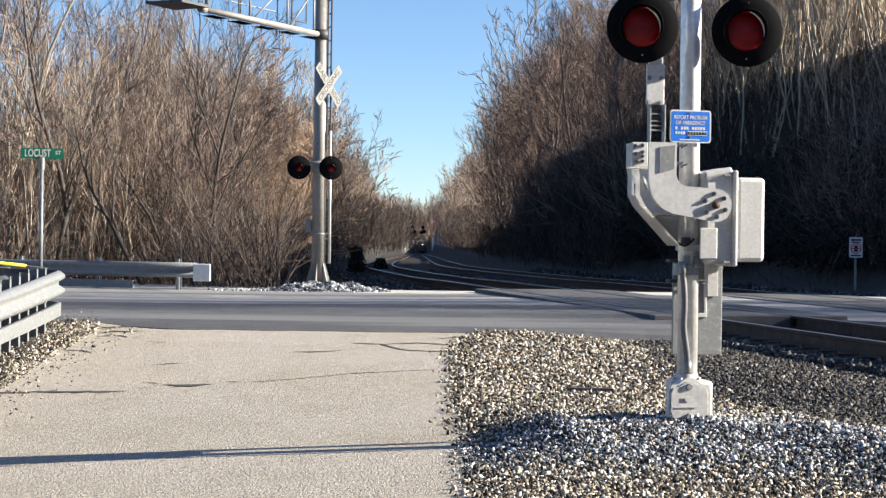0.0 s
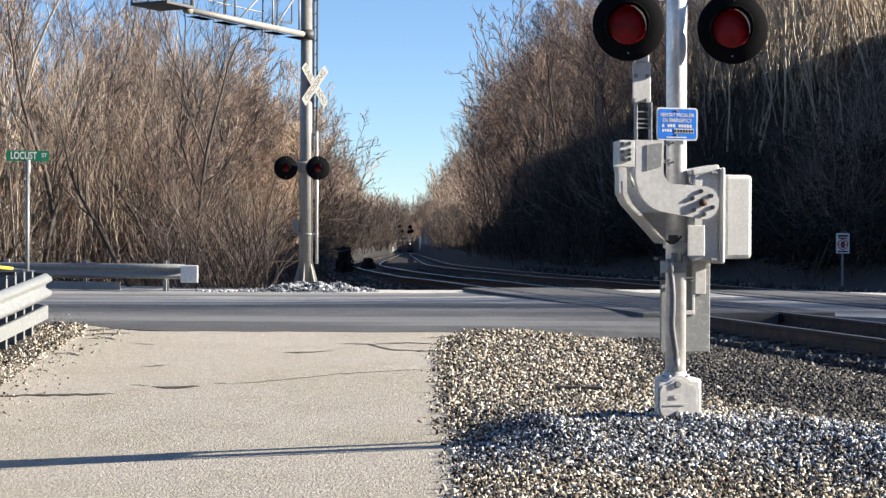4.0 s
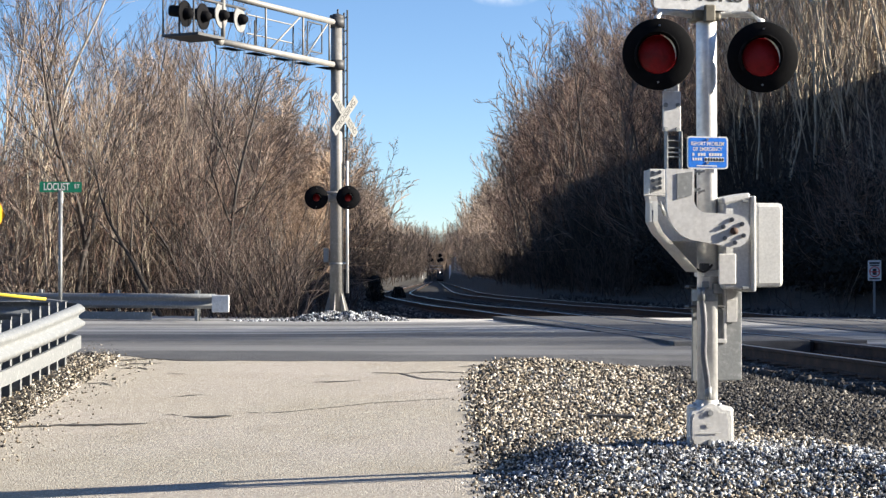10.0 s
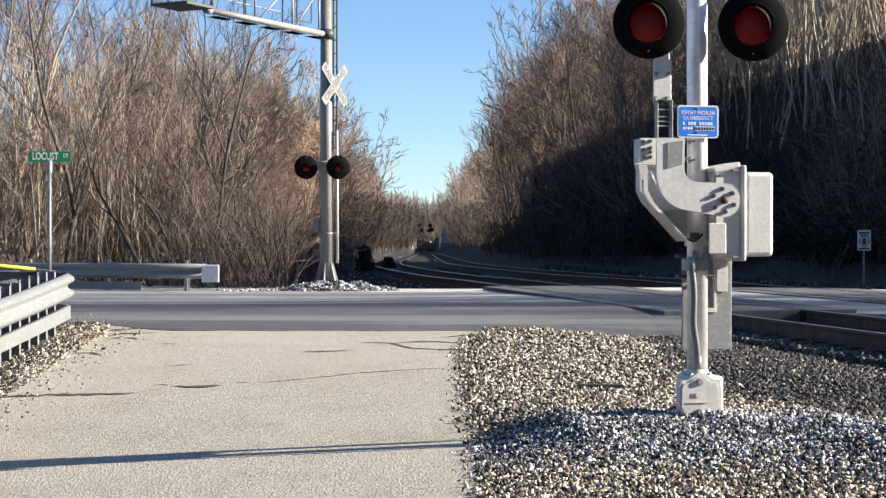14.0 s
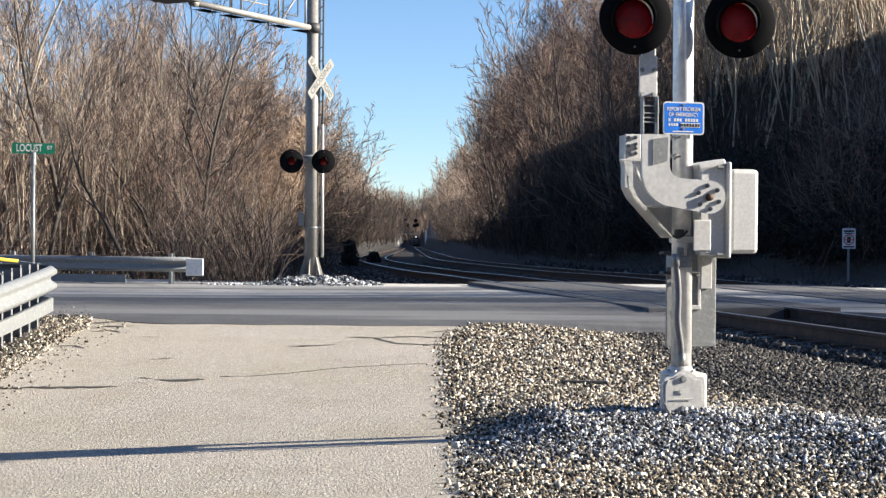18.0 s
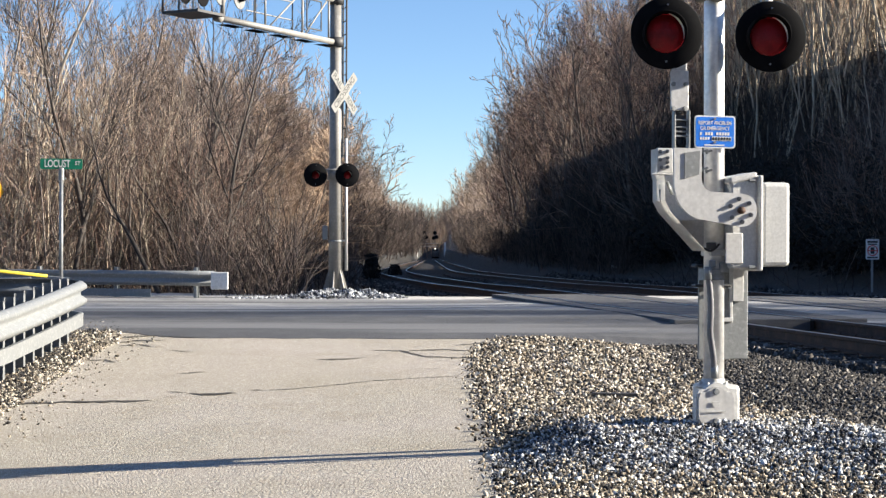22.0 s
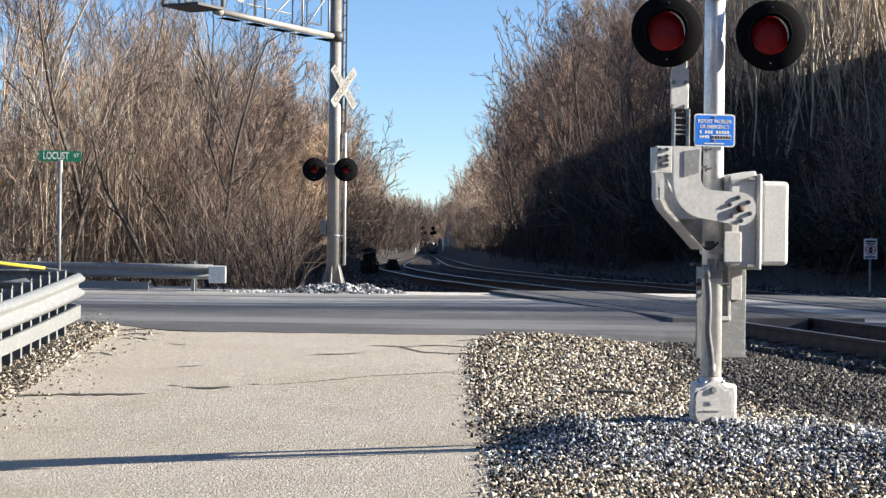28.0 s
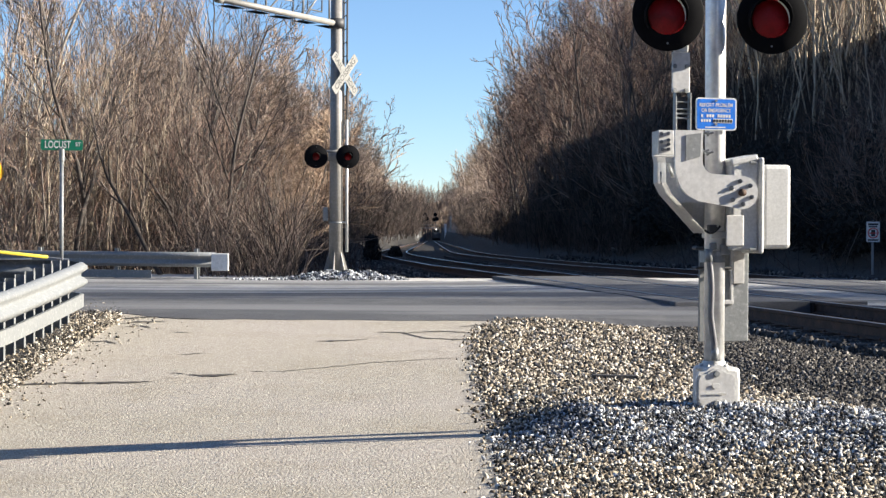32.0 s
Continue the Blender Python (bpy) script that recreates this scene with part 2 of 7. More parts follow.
M_conc = material("weathered_concrete", (0.3, 0.285, 0.26), 0.9, spots=[((0.22, 0.205, 0.185), 2.5, 0.45, 0.75), ((0.38, 0.365, 0.335), 18, 0.5, 0.7)], bump=0.3, bump_scale=50)
M_barkA = material("grey_brown_bark", (0.13, 0.108, 0.092), 0.95, spots=[((0.2, 0.17, 0.145), 1.3, 0.45, 0.7), ((0.07, 0.057, 0.047), 5, 0.5, 0.75)], bump=0.6, bump_scale=30, rand=0.35)
M_barkB = material("pale_bark", (0.294, 0.256, 0.21), 0.95, spots=[((0.266, 0.231, 0.189), 1.5, 0.45, 0.7), ((0.112, 0.0875, 0.063), 5, 0.5, 0.75)], bump=0.6, bump_scale=30, rand=0.3)
M_barkD = material("dark_bark", (0.05, 0.042, 0.037), 0.95, spots=[((0.1, 0.085, 0.072), 1.3, 0.5, 0.75)], bump=0.6, bump_scale=30, rand=0.35)
# bark lifted to a pale tone: sun on the stems put into colour
M_barkP = material("sunlit_pale_bark", (0.43, 0.36, 0.27), 0.95, spots=[((0.33, 0.27, 0.2), 1.5, 0.45, 0.7), ((0.14, 0.105, 0.07), 4, 0.6, 0.75)], bump=0.5, bump_scale=30, rand=0.25)
M_twig = island("brown_twigs", [(0.19, 0.118, 0.09), (0.055, 0.036, 0.029), (0.27, 0.185, 0.142), (0.125, 0.077, 0.059), (0.026, 0.0181, 0.0149), (0.205, 0.128, 0.096), (0.34, 0.25, 0.195)], 0.95)
# darker copy of the brown twigs: shade among the trees is put in
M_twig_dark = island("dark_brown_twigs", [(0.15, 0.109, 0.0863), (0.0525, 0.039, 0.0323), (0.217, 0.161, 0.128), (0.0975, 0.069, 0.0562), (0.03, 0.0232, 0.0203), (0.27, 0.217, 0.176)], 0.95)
# darker again: deep shade of the bank held in the twig colour
M_bank_twig = island("shade_dark_twigs", [(0.07, 0.052, 0.043), (0.03, 0.023, 0.02), (0.105, 0.08, 0.066), (0.05, 0.037, 0.031), (0.018, 0.014, 0.013)], 0.95)
# low trackside brush, also darkened with the shade it stands in
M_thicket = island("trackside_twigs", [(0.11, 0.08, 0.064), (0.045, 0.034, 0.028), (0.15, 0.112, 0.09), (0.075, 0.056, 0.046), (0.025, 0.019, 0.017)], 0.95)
# tan vine colour, raised to hold the sunlight on it
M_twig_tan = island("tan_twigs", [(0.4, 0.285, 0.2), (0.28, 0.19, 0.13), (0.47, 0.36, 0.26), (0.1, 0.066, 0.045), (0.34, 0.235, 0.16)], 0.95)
# near-black leaf tone: deep shade on the bank put into the colour
M_dark_leaf = island("shade_dark_leaf", [(0.012, 0.014, 0.012), (0.018, 0.02, 0.016), (0.009, 0.01, 0.009), (0.03, 0.025, 0.02)], 0.95)
M_far_wood = material("far_bare_wood", (0.25, 0.188, 0.15), 0.95, spots=[((0.29, 0.215, 0.155), 0.06, 0.4, 0.7), ((0.14, 0.1, 0.074), 0.25, 0.5, 0.75)], bump=0.5, bump_scale=2.0, rand=0.2)


# ---- mesh tools ----
def obj(name, bm, mat, parent=None, label="", smooth=False):
    me = bpy.data.meshes.new(name)
    bm.normal_update()
    bm.to_mesh(me)
    bm.free()
    if smooth:
        for p in me.polygons:
            p.use_smooth = True
    if mat:
        me.materials.append(mat)
    o = new(name, me)
    if parent:
        o.parent = parent
    if label:
        tagged(o, label)
    return o


def part(name, bm, mat, parent, label="", smooth=False):
    return obj(name, bm, mat, parent, label, smooth)


def thing(name, m, label, category, group="", kind=""):
    e = new(name)
    e.empty_display_size = 0.2
    e.matrix_basis = m
    return tagged(e, label, category, group, kind)


def raw(name, verts, faces, mat, parent=None, smooth=False):
    me = bpy.data.meshes.new(name)
    me.from_pydata([tuple(v) for v in verts], [], [tuple(f) for f in faces])
    me.update()
    if smooth:
        for p in me.polygons:
            p.use_smooth = True
    if mat:
        me.materials.append(mat)
    o = new(name, me)
    if parent:
        o.parent = parent
    return o


def box(bm, cx, cy, cz, sx, sy, sz, bevel=0.0, m=None):
    g = bmesh.ops.create_cube(bm, size=1.0)
    vs = g["verts"]
    bmesh.ops.scale(bm, vec=(sx, sy, sz), verts=vs)
    if bevel:
        es = list({e for v in vs for e in v.link_edges})
        r = bmesh.ops.bevel(bm, geom=es, offset=bevel, segments=2, affect="EDGES", profile=0.5)
        vs = list({v for f in r["faces"] for v in f.verts} | {v for v in vs if v.is_valid})
    bmesh.ops.translate(bm, vec=(cx, cy, cz), verts=vs)
    if m is not None:
        bmesh.ops.transform(bm, matrix=m, verts=vs)
    return vs


def rod(bm, a, b, r, r2=None, seg=12, caps=True):
    a, b = Vector(a), Vector(b)
    d = b - a
    g = bmesh.ops.create_cone(bm, cap_ends=caps, segments=seg, radius1=r, radius2=r if r2 is None else r2, depth=d.length)
    m = Matrix.Translation((a + b) / 2) @ d.to_track_quat("Z", "Y").to_matrix().to_4x4()
    bmesh.ops.transform(bm, matrix=m, verts=g["verts"])
    return g["verts"]


def lathe(bm, profile, seg=24, m=None):
    """Spins (radius, z) pairs about z."""
    rings = []
    for r, z in profile:
        if r < 1e-6:
            rings.append([bm.verts.new((0, 0, z))])
        else:
            rings.append([bm.verts.new((r * math.cos(2 * math.pi * i / seg), r * math.sin(2 * math.pi * i / seg), z)) for i in range(seg)])
    for p, q in zip(rings, rings[1:]):
        for i in range(seg):
            j = (i + 1) % seg
            f = [p[i % len(p)], p[j % len(p)], q[j % len(q)], q[i % len(q)]]
            f = list(dict.fromkeys(f))
            if len(f) > 2:
                bm.faces.new(f)
    vs = [v for r in rings for v in r]
    if m is not None:
        bmesh.ops.transform(bm, matrix=m, verts=vs)
    return vs


def prism(bm, outline, depth, m=None):
    """A flat outline in x and z, thick in y from 0 to depth."""
    a = [bm.verts.new((x, 0, z)) for x, z in outline]
    b = [bm.verts.new((x, depth, z)) for x, z in outline]
    n = len(a)
    bm.faces.new(a)
    bm.faces.new(b[::-1])
    for i in range(n):
        j = (i + 1) % n
        bm.faces.new((a[j], a[i], b[i], b[j]))
    if m is not None:
        bmesh.ops.transform(bm, matrix=m, verts=a + b)
    return a + b


def sweep(bm, path, section, up=(0, 0, 1)):
    """Carries a section of (side, height) pairs along a path, as an open strip with both ends closed if it is a loop."""
    rings = []
    path = [Vector(p) for p in path]
    for i, p in enumerate(path):
        d = (path[min(i + 1, len(path) - 1)] - path[max(i - 1, 0)]).normalized()
        side = d.cross(Vector(up)).normalized()
        top = side.cross(d)
        rings.append([bm.verts.new(p + side * s + top * h) for s, h in section])
    n = len(section)
    for p, q in zip(rings, rings[1:]):
        for i in range(n):
            j = (i + 1) % n
            bm.faces.new((p[i], p[j], q[j], q[i]))
    bm.faces.new(rings[0][::-1])
    bm.faces.new(rings[-1])


def rounded(w, h, r, n=4):
    pts = []
    for cx, cz, a0 in ((w / 2 - r, h / 2 - r, 0), (-w / 2 + r, h / 2 - r, 90), (-w / 2 + r, -h / 2 + r, 180), (w / 2 - r, -h / 2 + r, 270)):
        for i in range(n + 1):
            a = radians(a0 + 90 * i / n)
            pts.append((cx + r * math.cos(a), cz + r * math.sin(a)))
    return pts


def lettering(name, text, height, m, mat, parent, width=0.0):
    """Raised letters in the built-in font, in the plane of m's x and z, facing -y."""
    cu = bpy.data.curves.new(name, "FONT")
    cu.offset = 0.018 * height
    cu.body, cu.size, cu.align_x, cu.align_y, cu.extrude = text, height / 0.7, "CENTER", "CENTER", 0.0004
    tmp = bpy.data.objects.new(name, cu)
    scene.collection.objects.link(tmp)
    bpy.context.view_layer.update()
    me = bpy.data.meshes.new_from_object(tmp.evaluated_get(bpy.context.evaluated_depsgraph_get()))
    wide = max(v.co.x for v in me.vertices) - min(v.co.x for v in me.vertices)
    bpy.data.objects.remove(tmp)
    bpy.data.curves.remove(cu)
    k = width / wide if width else 1.0
    me.transform(m @ Matrix.Rotation(radians(90), 4, "X") @ Matrix.Diagonal((k, 1, 1, 1)))
    me.name = name
    me.materials.clear()
    me.materials.append(mat)
    o = new(name, me)
    o.parent = parent
    return o


def tube(verts, faces, pts, radii, seg):
    """Adds one tapered limb."""
    base = len(verts)
    for i, p in enumerate(pts):
        d = (pts[min(i + 1, len(pts) - 1)] - pts[max(i - 1, 0)]).normalized()
        a = d.orthogonal().normalized()
        b = d.cross(a)
        for k in range(seg):
            w = 2 * math.pi * k / seg
            verts.append(p + (a * math.cos(w) + b * math.sin(w)) * radii[i])
    for i in range(len(pts) - 1):
        for k in range(seg):
            j = (k + 1) % seg
            faces.append((base + i * seg + k, base + i * seg + j, base + (i + 1) * seg + j, base + (i + 1) * seg + k))


# ---- the lie of the land ----
ROAD_DIR = Vector((0.94, -0.342, 0)).normalized()
ROAD_N = Vector((0.342, 0.94, 0)).normalized()


def step(t):
    t = min(1.0, max(0.0, t))
    return t * t * (3 - 2 * t)


def road_of(x, y):
    """Across and along the main road."""
    return x * ROAD_N.x + y * ROAD_N.y, x * ROAD_DIR.x + y * ROAD_DIR.y


def track_line():
    """The middle of the near track: straight over the crossing, then round to the right and away, falling gently."""
    pts, x, y = [], 14.2, -32.0
    while y < 900:
        a = float(np.interp(y, [34, 46, 70, 100, 130], [10.2, 6.0, 4.2, 0.6, 0.33]))
        z = 0.41 - 0.0066 * max(0.0, y - 36) * step((y - 36) / 12.0)
        pts.append(Vector((x, y, z)))
        d = 1.5 if y < 140 else 6.0
        x -= d * math.sin(radians(a))
        y += d * math.cos(radians(a))
    return pts


TRACK = track_line()
TR_Y = np.array([p.y for p in TRACK])
TR_X = np.array([p.x for p in TRACK])
TR_Z = np.array([p.z for p in TRACK])


def track_x(y):
    return float(np.interp(y, TR_Y, TR_X))


def base_z(x, y):
    """Street and road surface, without what lies on it."""
    n, s = road_of(x, y)
    cross = 0.045 * (min(max(x, -5.0), 0.6) + 2.6) * (1 - step((y - 12.5) / 7.0))
    return -0.02 + cross + 0.57 * step((y - 11.5) / 13.5) + (-0.09 * step((-6.0 - s) / 7.0)) * step((y - 24.5) / 3.0)


def ground_z(x, y):
    n, s = road_of(x, y)
    z = base_z(x, y)
    tx = track_x(y) - x  # how far to the left of the near track
    on_road = step((n - 22.6) / 1.2) * step((33.5 - n) / 1.2)
    # the track bed
    bed = step((tx + 8.0) / 1.5) * step((3.6 - tx) / 1.6)
    bz = float(np.interp(y, TR_Y, TR_Z)) - 0.11
    z = z * (1 - bed) + bz * bed
    # the stone mound at the crossing signal
    deep = (y - 11.45) / (1.05 if y < 11.45 else 1.7)
    z += 0.21 * step((x - 0.3) / 0.7) * step((3.9 - x) / 1.5) * math.exp(-deep * deep) * (0.9 + 0.25 * noise.noise((x * 2.3, y * 2.3, 8))) * (1 - bed)
    z += 0.2 * math.exp(-((x - 3.4) / 0.8) ** 2 - ((y - 10.3) / 0.9) ** 2)
    # wooded bank beyond the tracks
    right = -tx - 8.2
    if right > 0 and n > 33:
        hill = (8.4 - 4.8 * step((y - 114) / 38.0)) * step(right / 9.0) + 12 * step((right - 12) / 70.0)
        z += hill * step((n - 33.5) / 9.0) + 0.06 * noise.noise((x * 0.6, y * 0.6, 0)) * min(right, 3)
    # the low ground on the other side, and the far ridge
    left = tx - 4.2
    if left > 0 and y > 34:
        z += -0.55 * step(left / 5.0) * step((y - 35) / 6.0) + 3.0 * step((left - 25) / 60.0)
    if x < -5.4 and y < 34:
        z += -0.5 * step((-5.4 - x) / 4.0) * (1 - on_road)
    if y < -6:
        z += 15.0 * step((-6 - y) / 22.0)  # unseen rise behind the camera, added to cut sky light
    if y > 350:
        side = abs(x - track_x(min(y, 880))) - 14
        z += 14 * step(side / 120.0) * step((y - 350) / 250.0) + 24 * step((y - 850) / 230.0)
    if n > 22 and n < 35:
        z = z * (1 - on_road) + min(z, base_z(x, y) - 0.03) * on_road
    return z


def axis(parts):
    out = []
    for a, b, d in parts:
        out += list(np.arange(a, b, d))
    return out + [parts[-1][1]]


def build_ground():
    xs = axis([(-900, -100, 80), (-100, -30, 7), (-30, -9, 1.5), (-9, 9, 0.3), (9, 40, 1.2), (40, 120, 8), (120, 900, 78)])
    ys = axis([(-120, -40, 15), (-40, 0, 4), (0, 8, 1.0), (8, 24, 0.3), (24, 40, 0.6), (40, 110, 2.0), (110, 400, 12), (400, 1200, 40)])
    verts, faces = [], []
    for y in ys:
        for x in xs:
            rough = 0.02 * noise.noise((x * 1.7, y * 1.7, 3)) + 0.012 * noise.noise((x * 5, y * 5, 1))
            street = step((street_right(y) + 0.12 - x) / 0.15) * step((x + 4.6) / 0.5) if y < 24 else 0
            verts.append((x, y, ground_z(x, y) + rough * (1 - street) - 0.03 * street))
    nx = len(xs)
    for j in range(len(ys) - 1):
        for i in range(nx - 1):
            faces.append((j * nx + i, j * nx + i + 1, (j + 1) * nx + i + 1, (j + 1) * nx + i))
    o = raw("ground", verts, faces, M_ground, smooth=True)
    o.data.materials.append(M_bed)
    o.data.materials.append(M_litter)
    for p in o.data.polygons:
        c = p.center
        tx = track_x(c.y) - c.x
        n, s = road_of(c.x, c.y)
        if -8.2 < tx < 3.8 or (c.y < 24 and -6.0 < c.x < 8) or 22 < n < 34:
            p.material_index = 1
        elif c.y > 180:
            p.material_index = 2
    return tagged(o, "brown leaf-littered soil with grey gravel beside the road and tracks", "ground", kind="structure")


def edge_wobble(a, amp, seed):
    return amp * noise.noise((a * 0.9, seed, 0)) + 0.4 * amp * noise.noise((a * 3.3, seed, 5))


def sheet(name, outline_rows, mat, lift, tapers=None):
    """A thin slab over the base surface: rows of points across it."""
    verts, faces = [], []
    n = len(outline_rows[0])
    for row in outline_rows:
        for x, y in row:
            low = tapers and tapers(x, y)
            verts.append((x, y, min(base_z(x, y), ground_z(x, y)) + 0.005 if low else base_z(x, y) + lift))
    m = len(verts)
    verts += [(x, y, z - 0.12) for x, y, z in verts]
    k = len(outline_rows)
    for j in range(k - 1):
        for i in range(n - 1):
            faces.append((j * n + i, j * n + i + 1, (j + 1) * n + i + 1, (j + 1) * n + i))
    ring = [i for i in range(n)] + [j * n + n - 1 for j in range(1, k)] + [(k - 1) * n + i for i in range(n - 2, -1, -1)] + [j * n for j in range(k - 2, 0, -1)]
    for a, b in zip(ring, ring[1:] + ring[:1]):
        faces.append((b, a, a + m, b + m))
    return raw(name, verts, faces, mat, smooth=False)


def street_right(y):
    return min(1.0, 0.36 - 0.003 * max(0.0, y - 9) + (0.055 * (y - 18) ** 2 if y > 18 else 0))


def build_roads():
    rows = []
    for y in np.arange(-5, 24.8, 0.3):
        right = street_right(y) + edge_wobble(y, 0.07, 1)
        left = -4.2 - (0.12 * (y - 20) ** 1.5 if y > 20 else 0) + edge_wobble(y, 0.15, 7)
        rows.append([(left + (right - left) * i / 16, y) for i in range(17)])
    tagged(sheet("street", rows, M_street, 0.0), "pale worn asphalt side street with tar cracks", "street", kind="structure")
    rows = []
    for s in np.arange(-140, 140, 1.0):
        near = 23.45 + edge_wobble(s, 0.1, 3)
        far = 32.6 + edge_wobble(s, 0.2, 4)
        rows.append([tuple((ROAD_DIR * s + ROAD_N * (near + (far - near) * i / 10)).xy) for i in range(11)])
    rows = [r[::-1] for r in rows]
    tagged(sheet("road", rows, M_road, 0.012), "grey worn asphalt main road over the level crossing", "road", kind="structure")
    # shoulder strip: sun along the far road edge is put into its colour
    rows = []
    for k in np.arange(-60, 26, 0.5):
        near, far = 31.3 + edge_wobble(k, 0.25, 21), 33.5 + edge_wobble(k, 0.3, 22)
        rows.append([tuple((ROAD_DIR * k + ROAD_N * (near + (far - near) * i / 4)).xy) for i in range(5)])
    tagged(sheet("road_shoulder", [r[::-1] for r in rows], M_shoulder, 0.018), "gravel shoulder along the main road, sunlight put into its pale colour", "shoulder", kind="structure")
    rows, toe = [], {}
    for x in np.arange(-7.0, 3.6, 0.2):
        near = 21.1 + edge_wobble(x, 0.16, 9) + 0.9 * step((-3.3 - x) / 1.4)
        far = 25.6 - 0.2 * x + 0.9 * step((x + 3) / 3) + edge_wobble(x, 0.3, 11)
        toe[round(x, 3)] = near
        rows.append([(x, near + (far - near) * i / 10) for i in range(11)][::-1] + [(x, near - 0.5)])
    tagged(sheet("asphalt_patch", rows, M_patch, 0.02, lambda x, y: y < toe[round(x, 3)] - 0.01), "darker newer asphalt overlay with a ragged edge", "road", kind="structure")


build_ground()
build_roads()


# ---- the two tracks ----
def offset_line(off, y0, y1, dz=0.0, every=1):
    out = []
    for i, p in enumerate(TRACK):
        if y0 <= p.y <= y1 and i % every == 0:
            d = (TRACK[min(i + 1, len(TRACK) - 1)] - TRACK[max(i - 1, 0)]).normalized()
            side = d.cross(Vector((0, 0, 1))).normalized()
            out.append(p + side * off + Vector((0, 0, dz)))
    return out


RAIL = [(-0.075, 0.0), (-0.075, 0.012), (-0.012, 0.03), (-0.012, 0.125), (-0.036, 0.135), (-0.036, 0.168), (0.036, 0.168), (0.036, 0.135), (0.012, 0.125), (0.012, 0.03), (0.075, 0.012), (0.075, 0.0)]


def build_track(off, label):
    t = thing("railway_track", pose(0, 0, 0), label, "railway track", "tracks over the crossing")
    for g in (-0.7525, 0.7525):
        bm = bmesh.new()
        sweep(bm, offset_line(off + g, -30, 880), RAIL)
        part("rail", bm, M_rust, t, "rusty steel rail")
        bm = bmesh.new()
        sweep(bm, offset_line(off + g, -30, 880, 0.1685), [(-0.03, 0), (-0.026, 0.003), (0.026, 0.003), (0.03, 0)])
        part("rail_head", bm, M_rail_top, t, "rail head polished by wheels")
    return t


tracks = [build_track(0.0, "rusty steel railway track on grey ballast"), build_track(4.15, "second railway track on dark ballast beside the first")]


# ---- ties, crossing panels and ballast ----
def np_mesh(name, verts, faces, mat, parent=None):
    me = bpy.data.meshes.new(name)
    n, k = faces.shape
    me.vertices.add(len(verts))
    me.vertices.foreach_set("co", np.asarray(verts, np.float32).ravel())
    me.loops.add(n * k)
    me.loops.foreach_set("vertex_index", faces.astype(np.int32).ravel())
    me.polygons.add(n)
    me.polygons.foreach_set("loop_start", np.arange(0, n * k, k, dtype=np.int32))
    me.update(calc_edges=True)
    me.validate()
    me.materials.append(mat)
    o = new(name, me)
    if parent:
        o.parent = parent
    return o


CUBE_V = np.array([(x, y, z) for x in (-1, 1) for y in (-1, 1) for z in (-1, 1)], float)
CUBE_F = np.array([(0, 1, 3, 2), (4, 6, 7, 5), (0, 4, 5, 1), (2, 3, 7, 6), (0, 2, 6, 4), (1, 5, 7, 3)])


def stones(name, label, pts, sizes, mat, seed):
    """Many broken stones in one mesh."""
    rng = np.random.default_rng(seed)
    n = len(pts)
    v = CUBE_V[None] * (1 + rng.uniform(-0.5, 0.45, (n, 8, 1))) + rng.uniform(-0.4, 0.4, (n, 8, 3))
    v *= rng.uniform(0.45, 1.0, (n, 1, 3)) * (1.45, 1.0, 0.6) * np.asarray(sizes)[:, None, None] * 0.5
    q = rng.normal(size=(n, 4))
    q /= np.linalg.norm(q, axis=1)[:, None]
    w, x, y, z = q.T
    R = np.stack([1 - 2 * (y * y + z * z), 2 * (x * y - z * w), 2 * (x * z + y * w), 2 * (x * y + z * w), 1 - 2 * (x * x + z * z), 2 * (y * z - x * w), 2 * (x * z - y * w), 2 * (y * z + x * w), 1 - 2 * (x * x + y * y)], -1).reshape(n, 3, 3)
    v = np.einsum("nij,nkj->nki", R, v) + np.asarray(pts)[:, None]
    f = (CUBE_F[None] + 8 * np.arange(n)[:, None, None]).reshape(-1, 4)
    return tagged(np_mesh(name, v.reshape(-1, 3), f, mat), label, "gravel", kind="stuff")


